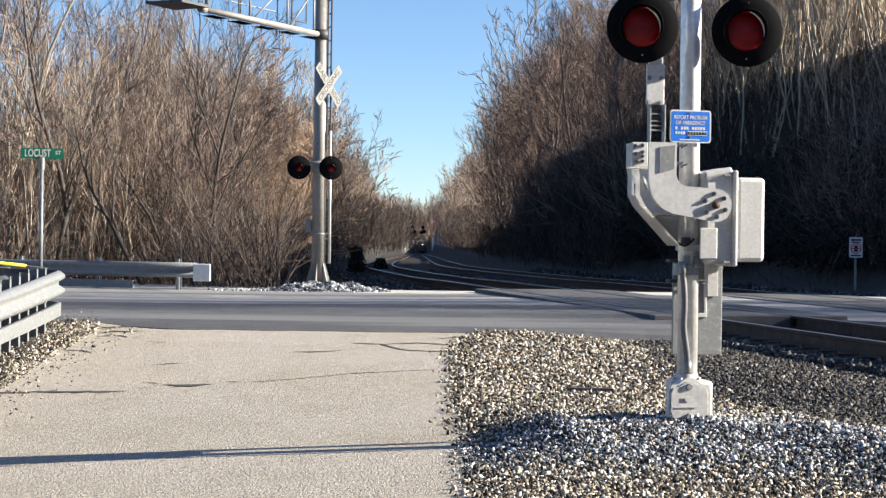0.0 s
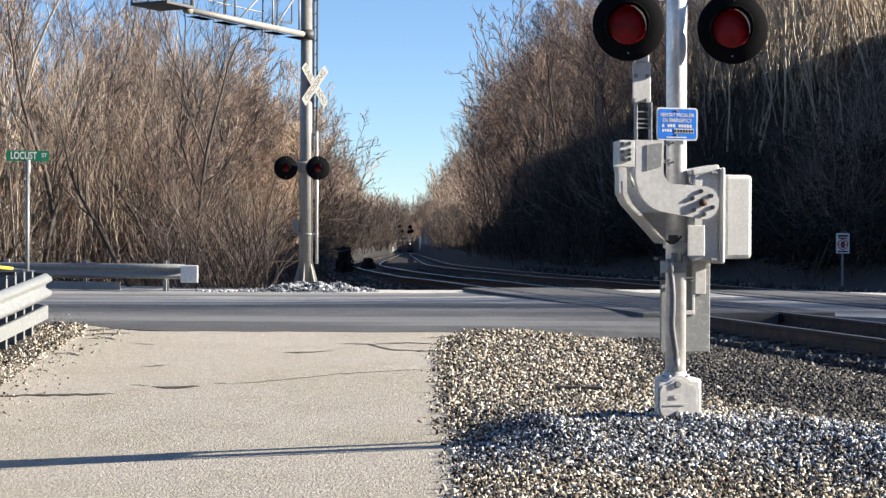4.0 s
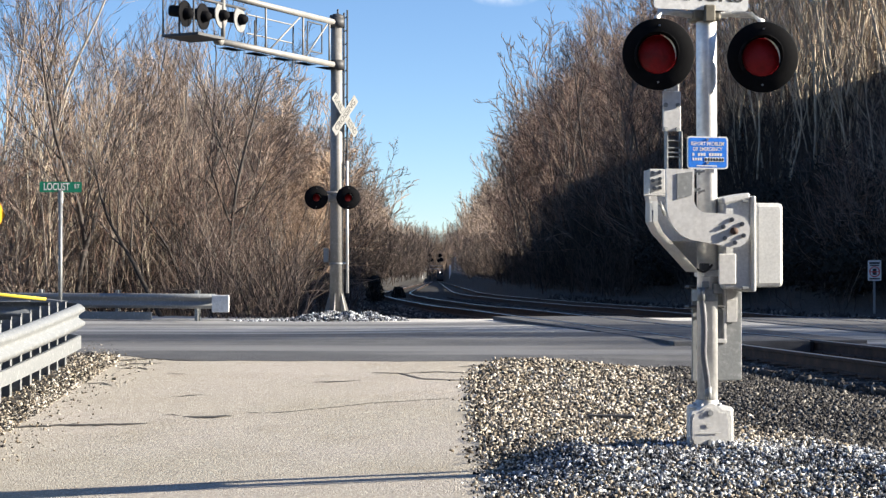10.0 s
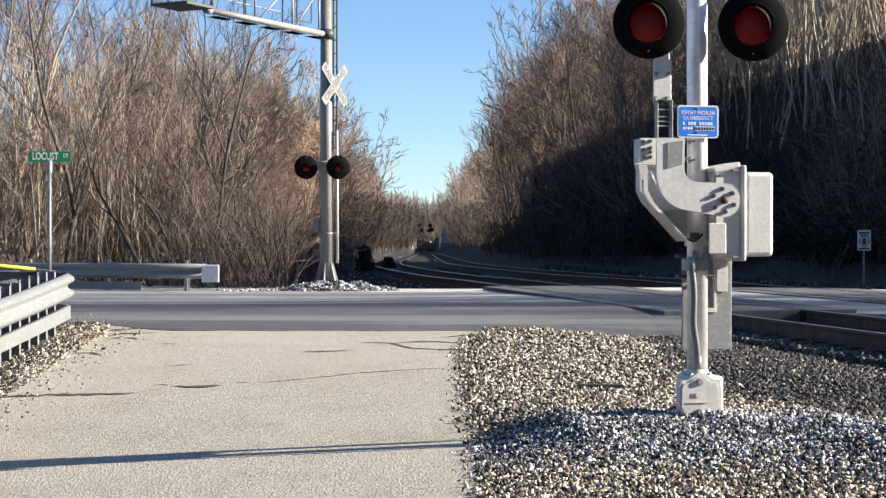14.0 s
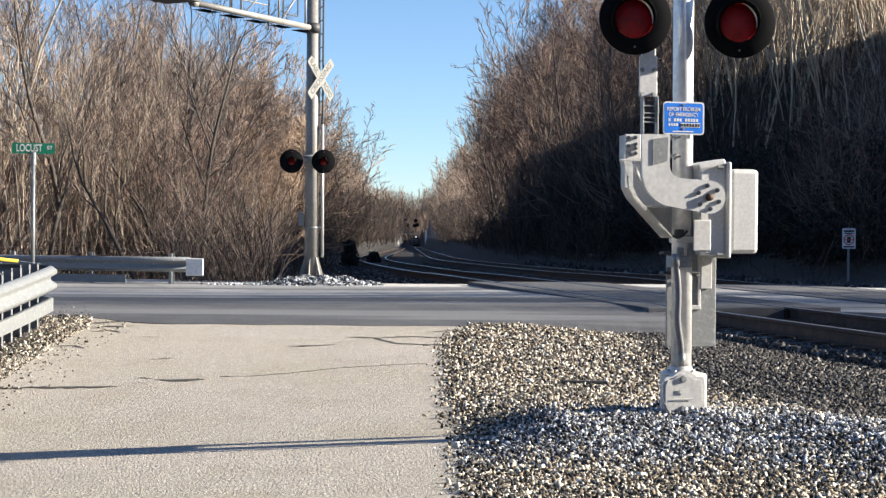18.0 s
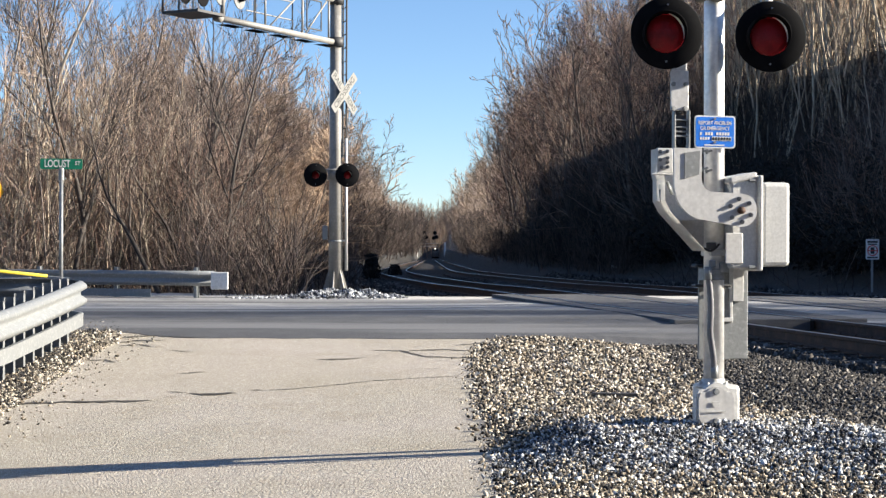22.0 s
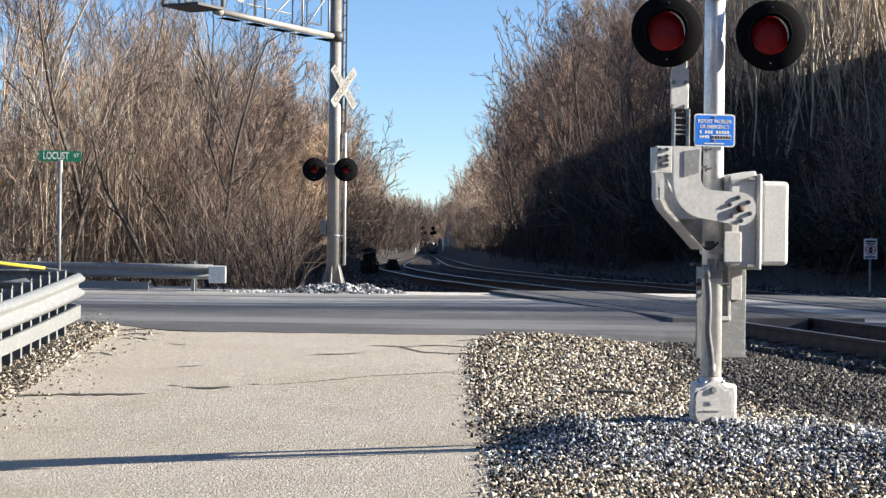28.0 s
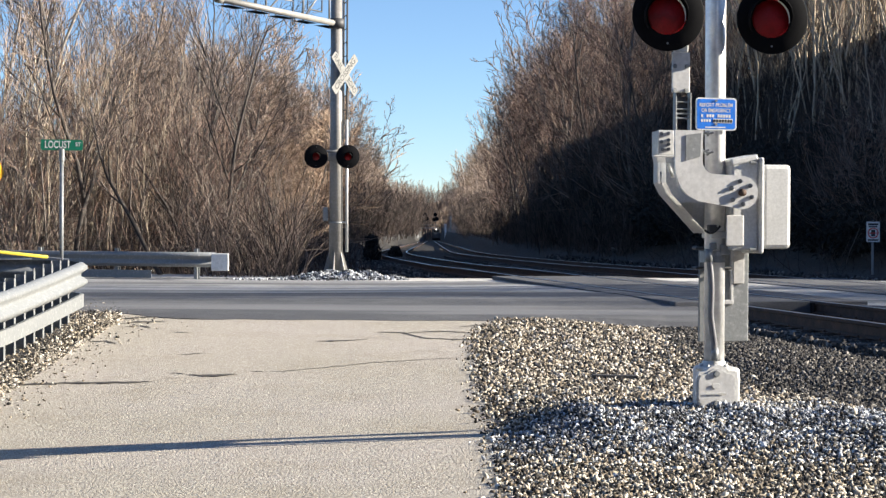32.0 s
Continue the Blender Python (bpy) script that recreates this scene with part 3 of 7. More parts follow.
def lay_stones():
    rng = np.random.default_rng(5)
    groups = {"ballast": [], "white_gravel": [], "track_ballast": [], "shoulder_gravel": []}
    for _ in range(300000):
        y = 7.7 + 17.0 * rng.random()
        half = 0.305 * y
        x = rng.uniform(-0.2, half)
        n, s = road_of(x, y)
        if y > 20.75 + 0.1 * rng.normal() and track_x(y) - x > 1.3 or n > 23.3 or x < street_right(y) + 0.1 * rng.normal():
            continue
        tx = track_x(y) - x
        z = ground_z(x, y)
        if tx < 1.35:
            if abs(abs(tx) - 0.75) < 0.1 or rng.random() < 0.55:
                continue
            groups["track_ballast"].append((x, y, z + 0.035 + 0.02 * rng.random(), rng.uniform(0.04, 0.075)))
            continue
        pale = math.exp(-((x - 1.7) / 1.7) ** 2 - ((y - 11.0) / 0.9) ** 2) + 0.9 * math.exp(-((x - 3.5) / 0.8) ** 2 - ((y - 10.0) / 1.0) ** 2)
        if rng.random() < 1.7 * pale - 0.12 + 0.3 * noise.noise((x * 1.4, y * 1.4, 2)) and rng.random() < 0.85:
            groups["white_gravel"].append((x, y, z + 0.02 * rng.random(), 0.009 + 0.02 * rng.random() ** 2.2))
        elif x > 2.6 + 0.13 * max(0.0, 15 - y) + 0.12 * rng.normal() and y > 11.6 and rng.random() < 0.7:
            groups["track_ballast"].append((x, y, z + 0.03 * rng.random(), rng.uniform(0.016, 0.04)))
        elif rng.random() < (0.62 if x < 2.6 + 0.13 * max(0.0, 15 - y) or y < 11.6 else 0.15):
            groups["ballast"].append((x, y, z + 0.022 * rng.random(), (0.01 + 0.022 * rng.random() ** 1.8) * (1 if y < 13 else 1.25)))
    for _ in range(9000):
        y = rng.uniform(13, 23.0)
        x = -4.2 - (0.12 * (y - 20) ** 1.5 if y > 20 else 0) - abs(rng.normal()) * 0.45 + 0.16
        if rng.random() < 0.1:
            x += abs(rng.normal()) * 0.3 + 0.1
        groups["shoulder_gravel"].append((x, y, ground_z(x, y) + 0.003, 0.008 + 0.024 * rng.random() ** 2.8))
    for _ in range(220):
        # loose stones on the street's edges
        y = rng.uniform(9, 22)
        x = street_right(y) - abs(rng.normal()) * 0.1
        groups["ballast"].append((x, y, base_z(x, y) + 0.006, rng.uniform(0.012, 0.026)))
    for k, mat, label in (("ballast", M_stone, "loose tan and grey broken stone beside the street"), ("white_gravel", M_white_stone, "pale blue-grey limestone gravel round the signal"), ("track_ballast", M_track_stone, "dark dusty ballast stone between the rails"), ("shoulder_gravel", M_stone, "scattered gravel and dirt along the guardrail")):
        a = np.array(groups[k])
        stones(k, label, a[:, :3], a[:, 3], mat, 7)
    # heap at the foot of the far mast
    pts = []
    for _ in range(6000):
        r, w = abs(rng.normal()) * 0.5, rng.uniform(0, 2 * math.pi)
        x, y = -2.15 + 1.9 * r * math.cos(w), 34.7 + 0.8 * r * math.sin(w)
        pts.append((x, y, ground_z(x, y) + 0.26 * math.exp(-(r * 1.5) ** 2) * (0.7 + 0.5 * noise.noise((x * 3, y * 3, 0))), rng.uniform(0.02, 0.05)))
    for _ in range(260):
        x, y = -3.85 + 0.25 * rng.normal(), 34.5 + 0.2 * rng.normal()
        pts.append((x, y, ground_z(x, y) + 0.04, rng.uniform(0.025, 0.06)))
    a = np.array(pts)
    stones("stone_heap", "heap of white stone round the cantilever mast", a[:, :3], a[:, 3], M_white_stone, 9)
    # ballast along the tracks beyond the road
    pts = []
    for _ in range(16000):
        y = 33.5 + 45 * rng.random() ** 1.6
        tx = rng.uniform(-7.4, 2.6)
        x = track_x(y) - tx
        n, s = road_of(x, y)
        if n < 33:
            continue
        pts.append((x, y, ground_z(x, y) + 0.06, rng.uniform(0.05, 0.1)))
    a = np.array(pts)
    stones("far_ballast", "dark grey ballast under the tracks beyond the road", a[:, :3], a[:, 3], M_track_stone, 3)


lay_stones()


def lay_ties():
    bm = bmesh.new()
    box(bm, 0, 0, 0, 2.6, 0.23, 0.17, 0.012)
    me = bpy.data.meshes.new("tie")
    bm.to_mesh(me)
    bm.free()
    me.materials.append(M_tie)
    plate = bmesh.new()
    box(plate, 0, 0, 0, 0.36, 0.19, 0.018, 0.003)
    for sx in (-0.12, 0.12):
        rod(plate, (sx, 0.05, 0), (sx, 0.05, 0.04), 0.014, seg=6)
    pm = bpy.data.meshes.new("tie_plate")
    plate.to_mesh(pm)
    plate.free()
    pm.materials.append(M_rust)
    for t, off in zip(tracks, (0.0, 4.15)):
        last = None
        for p in offset_line(off, 6, 95):
            if last is None:
                last = p
                continue
            d = (p - last).normalized()
            for k in range(3):
                c = last + (p - last) * (k / 3.0)
                n, s = road_of(c.x, c.y)
                if 22.9 < n < 33.2 or (off and c.y < 18):
                    continue
                m = Matrix.Translation(c + Vector((random.uniform(-0.04, 0.04), 0, -0.1))) @ Matrix.Rotation(math.atan2(d.y, d.x) - math.pi / 2 + random.uniform(-0.02, 0.02), 4, "Z")
                o = new("tie", me)
                o.parent, o.matrix_basis = t, m
                if c.y < 24:
                    for g in (-0.7525, 0.7525):
                        q = new("tie_plate", pm)
                        q.parent, q.matrix_basis = o, Matrix.Translation((g, 0, 0.09))
            last = p


lay_ties()


def crossing_panels():
    """Concrete and rubber panels between and beside the rails where the road passes."""
    for t, off in zip(tracks, (0.0, 4.15)):
        line = [p for p in offset_line(off, 15, 45)]
        for o0, o1, mat, name in ((-0.66, 0.66, M_patch, "gauge_panel"), (0.84, 1.5, M_patch, "field_panel"), (-1.3, -0.84, M_patch, "field_panel"), (-0.715, -0.665, M_rubber, "flange_seal"), (0.665, 0.715, M_rubber, "flange_seal"), (0.79, 0.838, M_rubber, "flange_seal"), (-0.838, -0.79, M_rubber, "flange_seal")):
            ends = []
            for p, q in zip(line, line[1:]):
                n, _ = road_of(p.x, p.y)
                if 22.6 < n < 33.0:
                    ends.append((p, q))
            if not ends:
                continue
            total = (ends[-1][1] - ends[0][0])
            d = total.normalized()
            side = d.cross(Vector((0, 0, 1)))
            count = 4 if "panel" in name else 1
            for k in range(count):
                a = ends[0][0] + total * (k / count + 0.002)
                b = ends[0][0] + total * ((k + 1) / count - 0.002)
                bm = bmesh.new()
                c = (a + b) / 2 + side * (o0 + o1) / 2
                m = Matrix.Translation((c.x, c.y, 0.46)) @ Matrix.Rotation(math.atan2(d.y, d.x), 4, "Z")
                box(bm, 0, 0, 0, (b - a).length, o1 - o0, 0.236 if "panel" in name else 0.2, 0.012 if "panel" in name else 0, m)
                part(name, bm, mat, t, ("dark asphalt filling between the rails" if "gauge" in name else "dark asphalt strip beside the rail") if "panel" in name else "black rubber flange strip")


crossing_panels()


# ---- cracks and marks on the asphalt ----
def crack(points, width, seed, name="crack"):
    rng = random.Random(seed)
    verts, faces = [], []
    pts = []
    for (x0, y0), (x1, y1) in zip(points, points[1:]):
        k = max(2, int(math.hypot(x1 - x0, y1 - y0) / 0.06))
        for i in range(k):
            f = i / k
            pts.append((x0 + (x1 - x0) * f + 0.02 * noise.noise((x0 * 9 + f * 5, seed, 0)), y0 + (y1 - y0) * f + 0.045 * noise.noise((f * 6 + x0 * 7, seed, 4)) + rng.uniform(-0.012, 0.012)))
    for i, (x, y) in enumerate(pts):
        w = width * rng.uniform(0.35, 1.0) * min(1, i / 3, (len(pts) - 1 - i) / 3) + 0.002
        z = base_z(x, y)
        verts += [(x, y - w, z + 0.004), (x, y + w, z + 0.004)]
    for i in range(len(pts) - 1):
        faces.append((2 * i, 2 * i + 2, 2 * i + 3, 2 * i + 1))
    o = raw(name, verts, faces, M_crack)
    return tagged(o, "dark open crack in the pale asphalt", "crack", kind="structure")


crack([(-4.3, 15.55), (-3.6, 15.6), (-2.95, 15.55), (-2.72, 15.6)], 0.1, 1)
crack([(-2.55, 15.95), (-2.3, 15.9), (-1.98, 15.95)], 0.15, 2)
crack([(-2.78, 16.15), (-2.5, 16.02)], 0.05, 12)
crack([(-1.85, 16.1), (-1.6, 16.12), (-1.2, 16.35), (-0.75, 16.7), (-0.2, 16.9), (0.2, 17.05)], 0.026, 3)
crack([(-0.9, 19.4), (-0.55, 19.35), (-0.25, 18.8), (0.15, 18.7), (0.5, 18.75)], 0.07, 4)
crack([(-3.95, 19.7), (-3.7, 19.9), (-3.5, 19.6)], 0.1, 5)
crack([(-4.1, 18.4), (-3.85, 18.5), (-3.65, 18.2)], 0.07, 15)
crack([(-3.4, 20.9), (-3.0, 20.95), (-2.7, 20.9)], 0.08, 6)
crack([(-1.5, 18.5), (-1.1, 18.6), (-0.85, 18.75)], 0.1, 8)
crack([(-4.15, 20.6), (-3.7, 20.9), (-3.2, 20.75), (-2.6, 20.95)], 0.16, 21)
crack([(-4.0, 21.6), (-3.7, 22.3), (-3.2, 22.9)], 0.09, 22)
crack([(-3.3, 19.3), (-2.9, 19.25)], 0.07, 23)
crack([(-2.9, 17.4), (-2.6, 17.5), (-2.45, 17.45)], 0.06, 24)
crack([(-1.95, 16.12), (-1.75, 16.08)], 0.12, 25)
crack([(-0.55, 19.3), (-0.1, 19.5), (0.4, 19.3)], 0.06, 26)
crack([(-2.75, 15.75), (-2.55, 15.8)], 0.07, 27)
crack([(0.1, 19.9), (0.45, 20.2), (0.9, 20.0)], 0.07, 28)
crack([(-4.1, 19.9), (-3.85, 20.3), (-3.4, 20.35)], 0.12, 29)
crack([(0.75, 20.6), (0.9, 21.2), (0.55, 22.2)], 0.06, 9)


def plank():
    x, y = 1.5, 15.0
    bm = bmesh.new()
    box(bm, 0, 0, 0, 0.42, 0.05, 0.03, 0.006)
    o = obj("scrap_bar", bm, M_dark_steel)
    o.matrix_basis = pose(x, y, ground_z(x, y) + 0.04, 0, 1, 3)
    tagged(o, "short dark steel bar lying on the stone", "scrap metal")


plank()


# ---- crossing signal with its gate raised ----
def flasher(parent, x, z, y=0.0, lamp_r=0.137, disc_r=0.252, turn=0.0, tilt=0.0, visor=0.2):
    """A flashing light: background disc, hood, lens, housing."""
    m = Matrix.Translation((x, y, z)) @ Matrix.Rotation(radians(turn), 4, "Z") @ Matrix.Rotation(radians(90 + tilt), 4, "X")
    bm = bmesh.new()
    lathe(bm, [(lamp_r * 0.9, 0.012), (disc_r * 0.97, 0.012), (disc_r, 0.006), (disc_r, -0.002), (disc_r * 0.97, -0.008), (lamp_r * 0.9, -0.008)], 48, m)
    disc = part("background_disc", bm, M_black, parent, "matt black round background disc", True)
    bm = bmesh.new()
    outer = []
    n = 40
    for i in range(n + 1):
        a = radians(-38 + 256 * i / n)
        deep = 0.05 + visor * max(0.12, math.sin((i / n) * math.pi) ** 0.7)
        outer.append((math.cos(a), math.sin(a), deep))
    rows = []
    for r, front in ((lamp_r * 1.1, 0.012), (lamp_r * 1.1, 1), (lamp_r * 1.06, 1), (lamp_r * 1.06, 0.012)):
        rows.append([bm.verts.new((c * r, s * r, 0.012 if front != 1 else deep)) for c, s, deep in outer])
    for p, q in zip(rows, rows[1:]):
        for i in range(n):
            bm.faces.new((p[i], p[i + 1], q[i + 1], q[i]))
    bmesh.ops.transform(bm, matrix=m, verts=bm.verts[:])
    hood = part("hood", bm, M_black, parent, "black visor over the lamp", True)
    # bright crescent inside the visor, from the right side to the top
    bm = bmesh.new()
    arc = [(math.cos(radians(a)), math.sin(radians(a)), 0.0075 * math.sin(math.pi * (a + 14) / 92)) for a in range(-14, 79, 6)]
    inner = [bm.verts.new(((lamp_r * 1.04 - w) * c, (lamp_r * 1.04 - w) * s, 0.075)) for c, s, w in arc]
    outside = [bm.verts.new(((lamp_r * 1.04 + w * 0.4) * c, (lamp_r * 1.04 + w * 0.4) * s, 0.08)) for c, s, w in arc]
    for i in range(len(arc) - 1):
        bm.faces.new((inner[i], outside[i], outside[i + 1], inner[i + 1]))
    bmesh.ops.transform(bm, matrix=m, verts=bm.verts[:])
    bmesh.ops.solidify(bm, geom=bm.faces[:], thickness=0.003)
    part("worn_rim", bm, M_alu, hood, "bright aluminium crescent inside the visor edge")
    bm = bmesh.new()
    prof = [(lamp_r * math.cos(radians(a)), 0.012 + 0.028 * math.sin(radians(a))) for a in (0, 20, 45)] + [(lamp_r * 0.25, 0.045), (0, 0.047)]
    lathe(bm, prof, 18, m)
    part("lens", bm, M_lens, parent, "unlit red glass lens")
    bm = bmesh.new()
    lathe(bm, [(lamp_r * 1.05, -0.008), (lamp_r * 1.05, -0.06), (lamp_r * 0.8, -0.13), (lamp_r * 0.35, -0.16), (0, -0.16)], 28, m)
    part("lamp_housing", bm, M_black, parent, "", True)
    for dx, dz in ((0, -disc_r * 0.78), (0.012, disc_r * 0.8)):
        bm = bmesh.new()
        rod(bm, m @ Vector((dx, dz, 0.01)), m @ Vector((dx, dz, 0.02)), 0.007, seg=8)
        part("bolt", bm, M_galv, disc)
    return disc


def cx(px):
    return (px - 474) / 635.5


def cz(py):
    return 2.343 - 0.27 - py / 635.5


def bolt(parent, x, y, z, out=0.035, r=0.011, d=(-0.5, -1, -0.25)):
    bm = bmesh.new()
    v = Vector(d).normalized()
    m = Matrix.Translation((x, y, z)) @ v.to_track_quat("Z", "Y").to_matrix().to_4x4()
    lathe(bm, [(0, 0), (r * 1.5, 0), (r * 1.5, 0.014), (r * 0.75, 0.014), (r * 0.75, out), (0, out)], 8, m)
    return part("bolt", bm, M_galv, parent)


def gusset_outline():
    """The bent arm plate: straight down, round to the right, to a round end at the shaft."""
    pts = []
    x0, x1 = cx(278), cx(410)
    zc = cz(330)
    pts += [(x0, cz(55)), (x0 + 0.006, cz(230))]
    c = (cx(435), cz(225))
    for a in range(190, 262, 8):
        pts.append((c[0] + 0.238 * math.cos(radians(a)), c[1] + 0.238 * math.sin(radians(a))))
    e = (cx(600), zc)
    for a in range(-95, 96, 12):
        pts.append((e[0] + 0.117 * math.cos(radians(a)), e[1] + 0.117 * math.sin(radians(a))))
    c = (cx(468), cz(190))
    for a in range(265, 178, -10):
        pts.append((c[0] + 0.092 * math.cos(radians(a)), c[1] + 0.092 * math.sin(radians(a))))
    pts += [(x1, cz(55))]
    return pts


def to_depth(top):
    """Sizes each part for the distance at which it stands before or behind the mast's axis, and turns it with the mast."""
    for o in top.children_recursive:
        y = sum(v.co.y for v in o.data.vertices) / len(o.data.vertices)
        k = (11.6 + y) / 11.6
        m = Matrix.Translation((y * math.tan(radians(12)), 0, 0)) @ Matrix.Translation((-1.833, 0, 1.28)) @ Matrix.Diagonal((k, 1, k, 1)) @ Matrix.Translation((1.833, 0, -1.28))
        o.data.transform(m)


def build_crossing_signal():
    t = thing("crossing_signal", pose(1.833, 11.6, 0.27, 0, 0, 12), "aluminium crossing signal with red flashers and raised gate on gravel", "crossing signal")
    bm = bmesh.new()
    rod(bm, (0.004, 0, 0.2), (-0.006, 0, 4.75), 0.0715, seg=32)
    part("mast", bm, M_mast, t, "tall round brushed aluminium pipe", True)
    # junction box that carries the mast
    bm = bmesh.new()
    box(bm, 0.02, 0.0, 0.08, 0.26, 0.29, 0.5, 0.03)
    base = part("base_box", bm, M_alu_matt, t, "cast aluminium junction base box")
    bm = bmesh.new()
    zc, w, h = 0.165, 0.155, 0.125
    pts = []
    for sx, sz in ((1, 1), (-1, 1), (-1, -1), (1, -1)):
        corner = [(sx * w, zc + sz * (h - 0.05)), (sx * (w - 0.02), zc + sz * h), (sx * 0.085, zc + sz * (h + 0.006)), (sx * 0.05, zc + sz * (h + 0.035)), (sx * 0.02, zc + sz * (h + 0.048))]
        pts += corner if sx * sz > 0 else corner[::-1]
    prism(bm, pts, 0.03, Matrix.Translation((0.02, -0.168, 0)))
    cover = part("cover", bm, M_alu_matt, base, "shaped cast cover plate")
    bm = bmesh.new()
    prism(bm, [(x * 0.86, zc + (z - zc) * 0.84) for x, z in pts], 0.014, Matrix.Translation((0.02, -0.179, 0)))
    part("cover_panel", bm, M_alu, base, "raised smooth panel of the cover")
    for dz in (-0.1, 0.11):
        bm = bmesh.new()
        rod(bm, (0.02, -0.17, zc + dz), (0.02, -0.193, zc + dz), 0.028, 0.02, seg=14)
        part("bolt", bm, M_galv, base)
    bm = bmesh.new()
    box(bm, 0.015, -0.187, zc + 0.025, 0.05, 0.003, 0.03, 0.001)
    box(bm, 0.02, -0.187, zc - 0.03, 0.15, 0.003, 0.01, 0.001)
    part("raised_mark", bm, M_alu_matt, base)
    bm = bmesh.new()
    for a in range(8):
        w8 = 2 * math.pi * a / 8
        rod(bm, (0.095 * math.cos(w8), 0.095 * math.sin(w8), 0.31), (0.095 * math.cos(w8), 0.095 * math.sin(w8), 0.345), 0.012, seg=6)
    lathe(bm, [(0.075, 0.37), (0.082, 0.36), (0.086, 0.33), (0.125, 0.325), (0.125, 0.305), (0.075, 0.305)], 28)
    part("mast_collar", bm, M_alu_matt, t, "", True)
    # flashers on their cross pipe
    zl = 3.057 - 0.27
    flasher(t, 1.486 - 1.845, zl, -0.27, turn=-12, visor=0.1)
    flasher(t, 2.262 - 1.845, zl, -0.27, turn=-12, visor=0.1)
    bm = bmesh.new()
    for sx in (-1, 1):
        pts = [Vector((sx * 0.06, 0, zl + 0.29)), Vector((sx * 0.2, -0.01, zl + 0.31)), Vector((sx * 0.34, -0.06, zl + 0.3)), Vector((sx * 0.385, -0.13, zl + 0.25)), Vector((sx * 0.39, -0.17, zl + 0.05))]
        vs, fs = [], []
        tube(vs, fs, pts, [0.024] * 5, 10)
        bv = [bm.verts.new(v) for v in vs]
        for f in fs:
            bm.faces.new([bv[i] for i in f])
    part("cross_pipe", bm, M_alu, t, "aluminium pipe arms that hold the lamps", True)
    bm = bmesh.new()
    box(bm, 0, 0, zl + 0.29, 0.19, 0.19, 0.09, 0.02)
    box(bm, 0.0, -0.1, zl + 0.29, 0.08, 0.05, 0.12, 0.01)
    part("cross_bracket", bm, M_bracket, t, "cast clamp round the mast")
    # number-of-tracks sign
    bm = bmesh.new()
    prism(bm, rounded(0.7, 0.46, 0.03), 0.004, Matrix.Translation((-0.04, -0.105, 3.378 - 0.27 + 0.23)))
    s = part("tracks_sign", bm, M_white, t, "white track-count sign with black letters")
    lettering("letters", "TRACKS", 0.09, Matrix.Translation((-0.04, -0.107, 3.378 - 0.27 + 0.105)), M_sign_black, s, 0.62)
    lettering("numeral", "2", 0.17, Matrix.Translation((-0.04, -0.107, 3.378 - 0.27 + 0.32)), M_sign_black, s)
    bm = bmesh.new()
    box(bm, -0.0, -0.07, 3.3, 0.06, 0.06, 0.3, 0.006)
    part("sign_bracket", bm, M_alu_matt, t)
    # crossbuck above it
    for a, word in ((-45, "RAIL    ROAD"), (45, "CROSSING")):
        m = Matrix.Translation((0, -0.1 - (0.006 if a > 0 else 0), 4.28)) @ Matrix.Rotation(radians(-a), 4, "Y")
        bm = bmesh.new()
        prism(bm, rounded(1.22, 0.23, 0.02, 2), 0.004, m)
        s = part("crossbuck_blade", bm, M_white, t, "white crossbuck blade with black letters")
        lettering("letters", word, 0.13, m @ Matrix.Translation((0, -0.003, 0)), M_sign_black, s, 1.0)
    # blue notice
    zb = 2.374 - 0.27
    bm = bmesh.new()
    prism(bm, rounded(0.305, 0.229, 0.022), 0.003, Matrix.Translation((0.005, -0.086, zb)))
    s = part("notice", bm, M_white, t, "blue emergency notice with white border and print")
    bm = bmesh.new()
    prism(bm, rounded(0.285, 0.209, 0.016), 0.0012, Matrix.Translation((0.005, -0.0875, zb)))
    part("blue_field", bm, M_blue, s, "blue field")
    lettering("print_line", "REPORT PROBLEM", 0.026, Matrix.Translation((0.005, -0.089, zb + 0.062)), M_white, s, 0.245)
    lettering("print_line", "OR EMERGENCY", 0.026, Matrix.Translation((0.005, -0.089, zb + 0.024)), M_white, s, 0.22)
    bm = bmesh.new()
    for i in range(11):
        if i != 1 and i != 5:
            box(bm, -0.1 + i * 0.0205, -0.089, zb - 0.013, 0.015, 0.001, 0.021)
    for i in range(4):
        box(bm, -0.1 + i * 0.019, -0.089, zb - 0.046, 0.013, 0.001, 0.019)
    box(bm, 0.0, -0.089, zb - 0.093, 0.15, 0.001, 0.008)
    part("print_bar", bm, M_white, s, "white bars of print")
    bm = bmesh.new()
    box(bm, 0.055, -0.089, zb - 0.048, 0.145, 0.001, 0.03)
    st = part("white_label", bm, M_white, s)
    bm = bmesh.new()
    for i in range(7):
        box(bm, -0.008 + i * 0.021, -0.0905, zb - 0.048, 0.013, 0.001, 0.02)
    part("print_bar", bm, M_sign_black, s, "dark bars of print")
    bm = bmesh.new()
    for dz in (-0.085 + 0.012, 0.093):
        rod(bm, (0.005, -0.086, zb + dz), (0.005, -0.094, zb + dz), 0.009, seg=8)
    part("bolt", bm, M_galv, s)
    # gate mechanism: two half housings with a flange between them
    bm = bmesh.new()
    box(bm, (cx(515) + cx(645)) / 2, 0.0, (cz(190) + cz(590)) / 2, cx(645) - cx(515), 0.3, cz(190) - cz(590), 0.02)
    mech = part("gate_mechanism", bm, M_alu_matt, t, "cast aluminium gate drive housing")
    bm = bmesh.new()
    box(bm, (cx(662) + cx(800)) / 2, 0.0, (cz(206) + cz(582)) / 2, cx(800) - cx(662), 0.31, cz(206) - cz(582), 0.03)
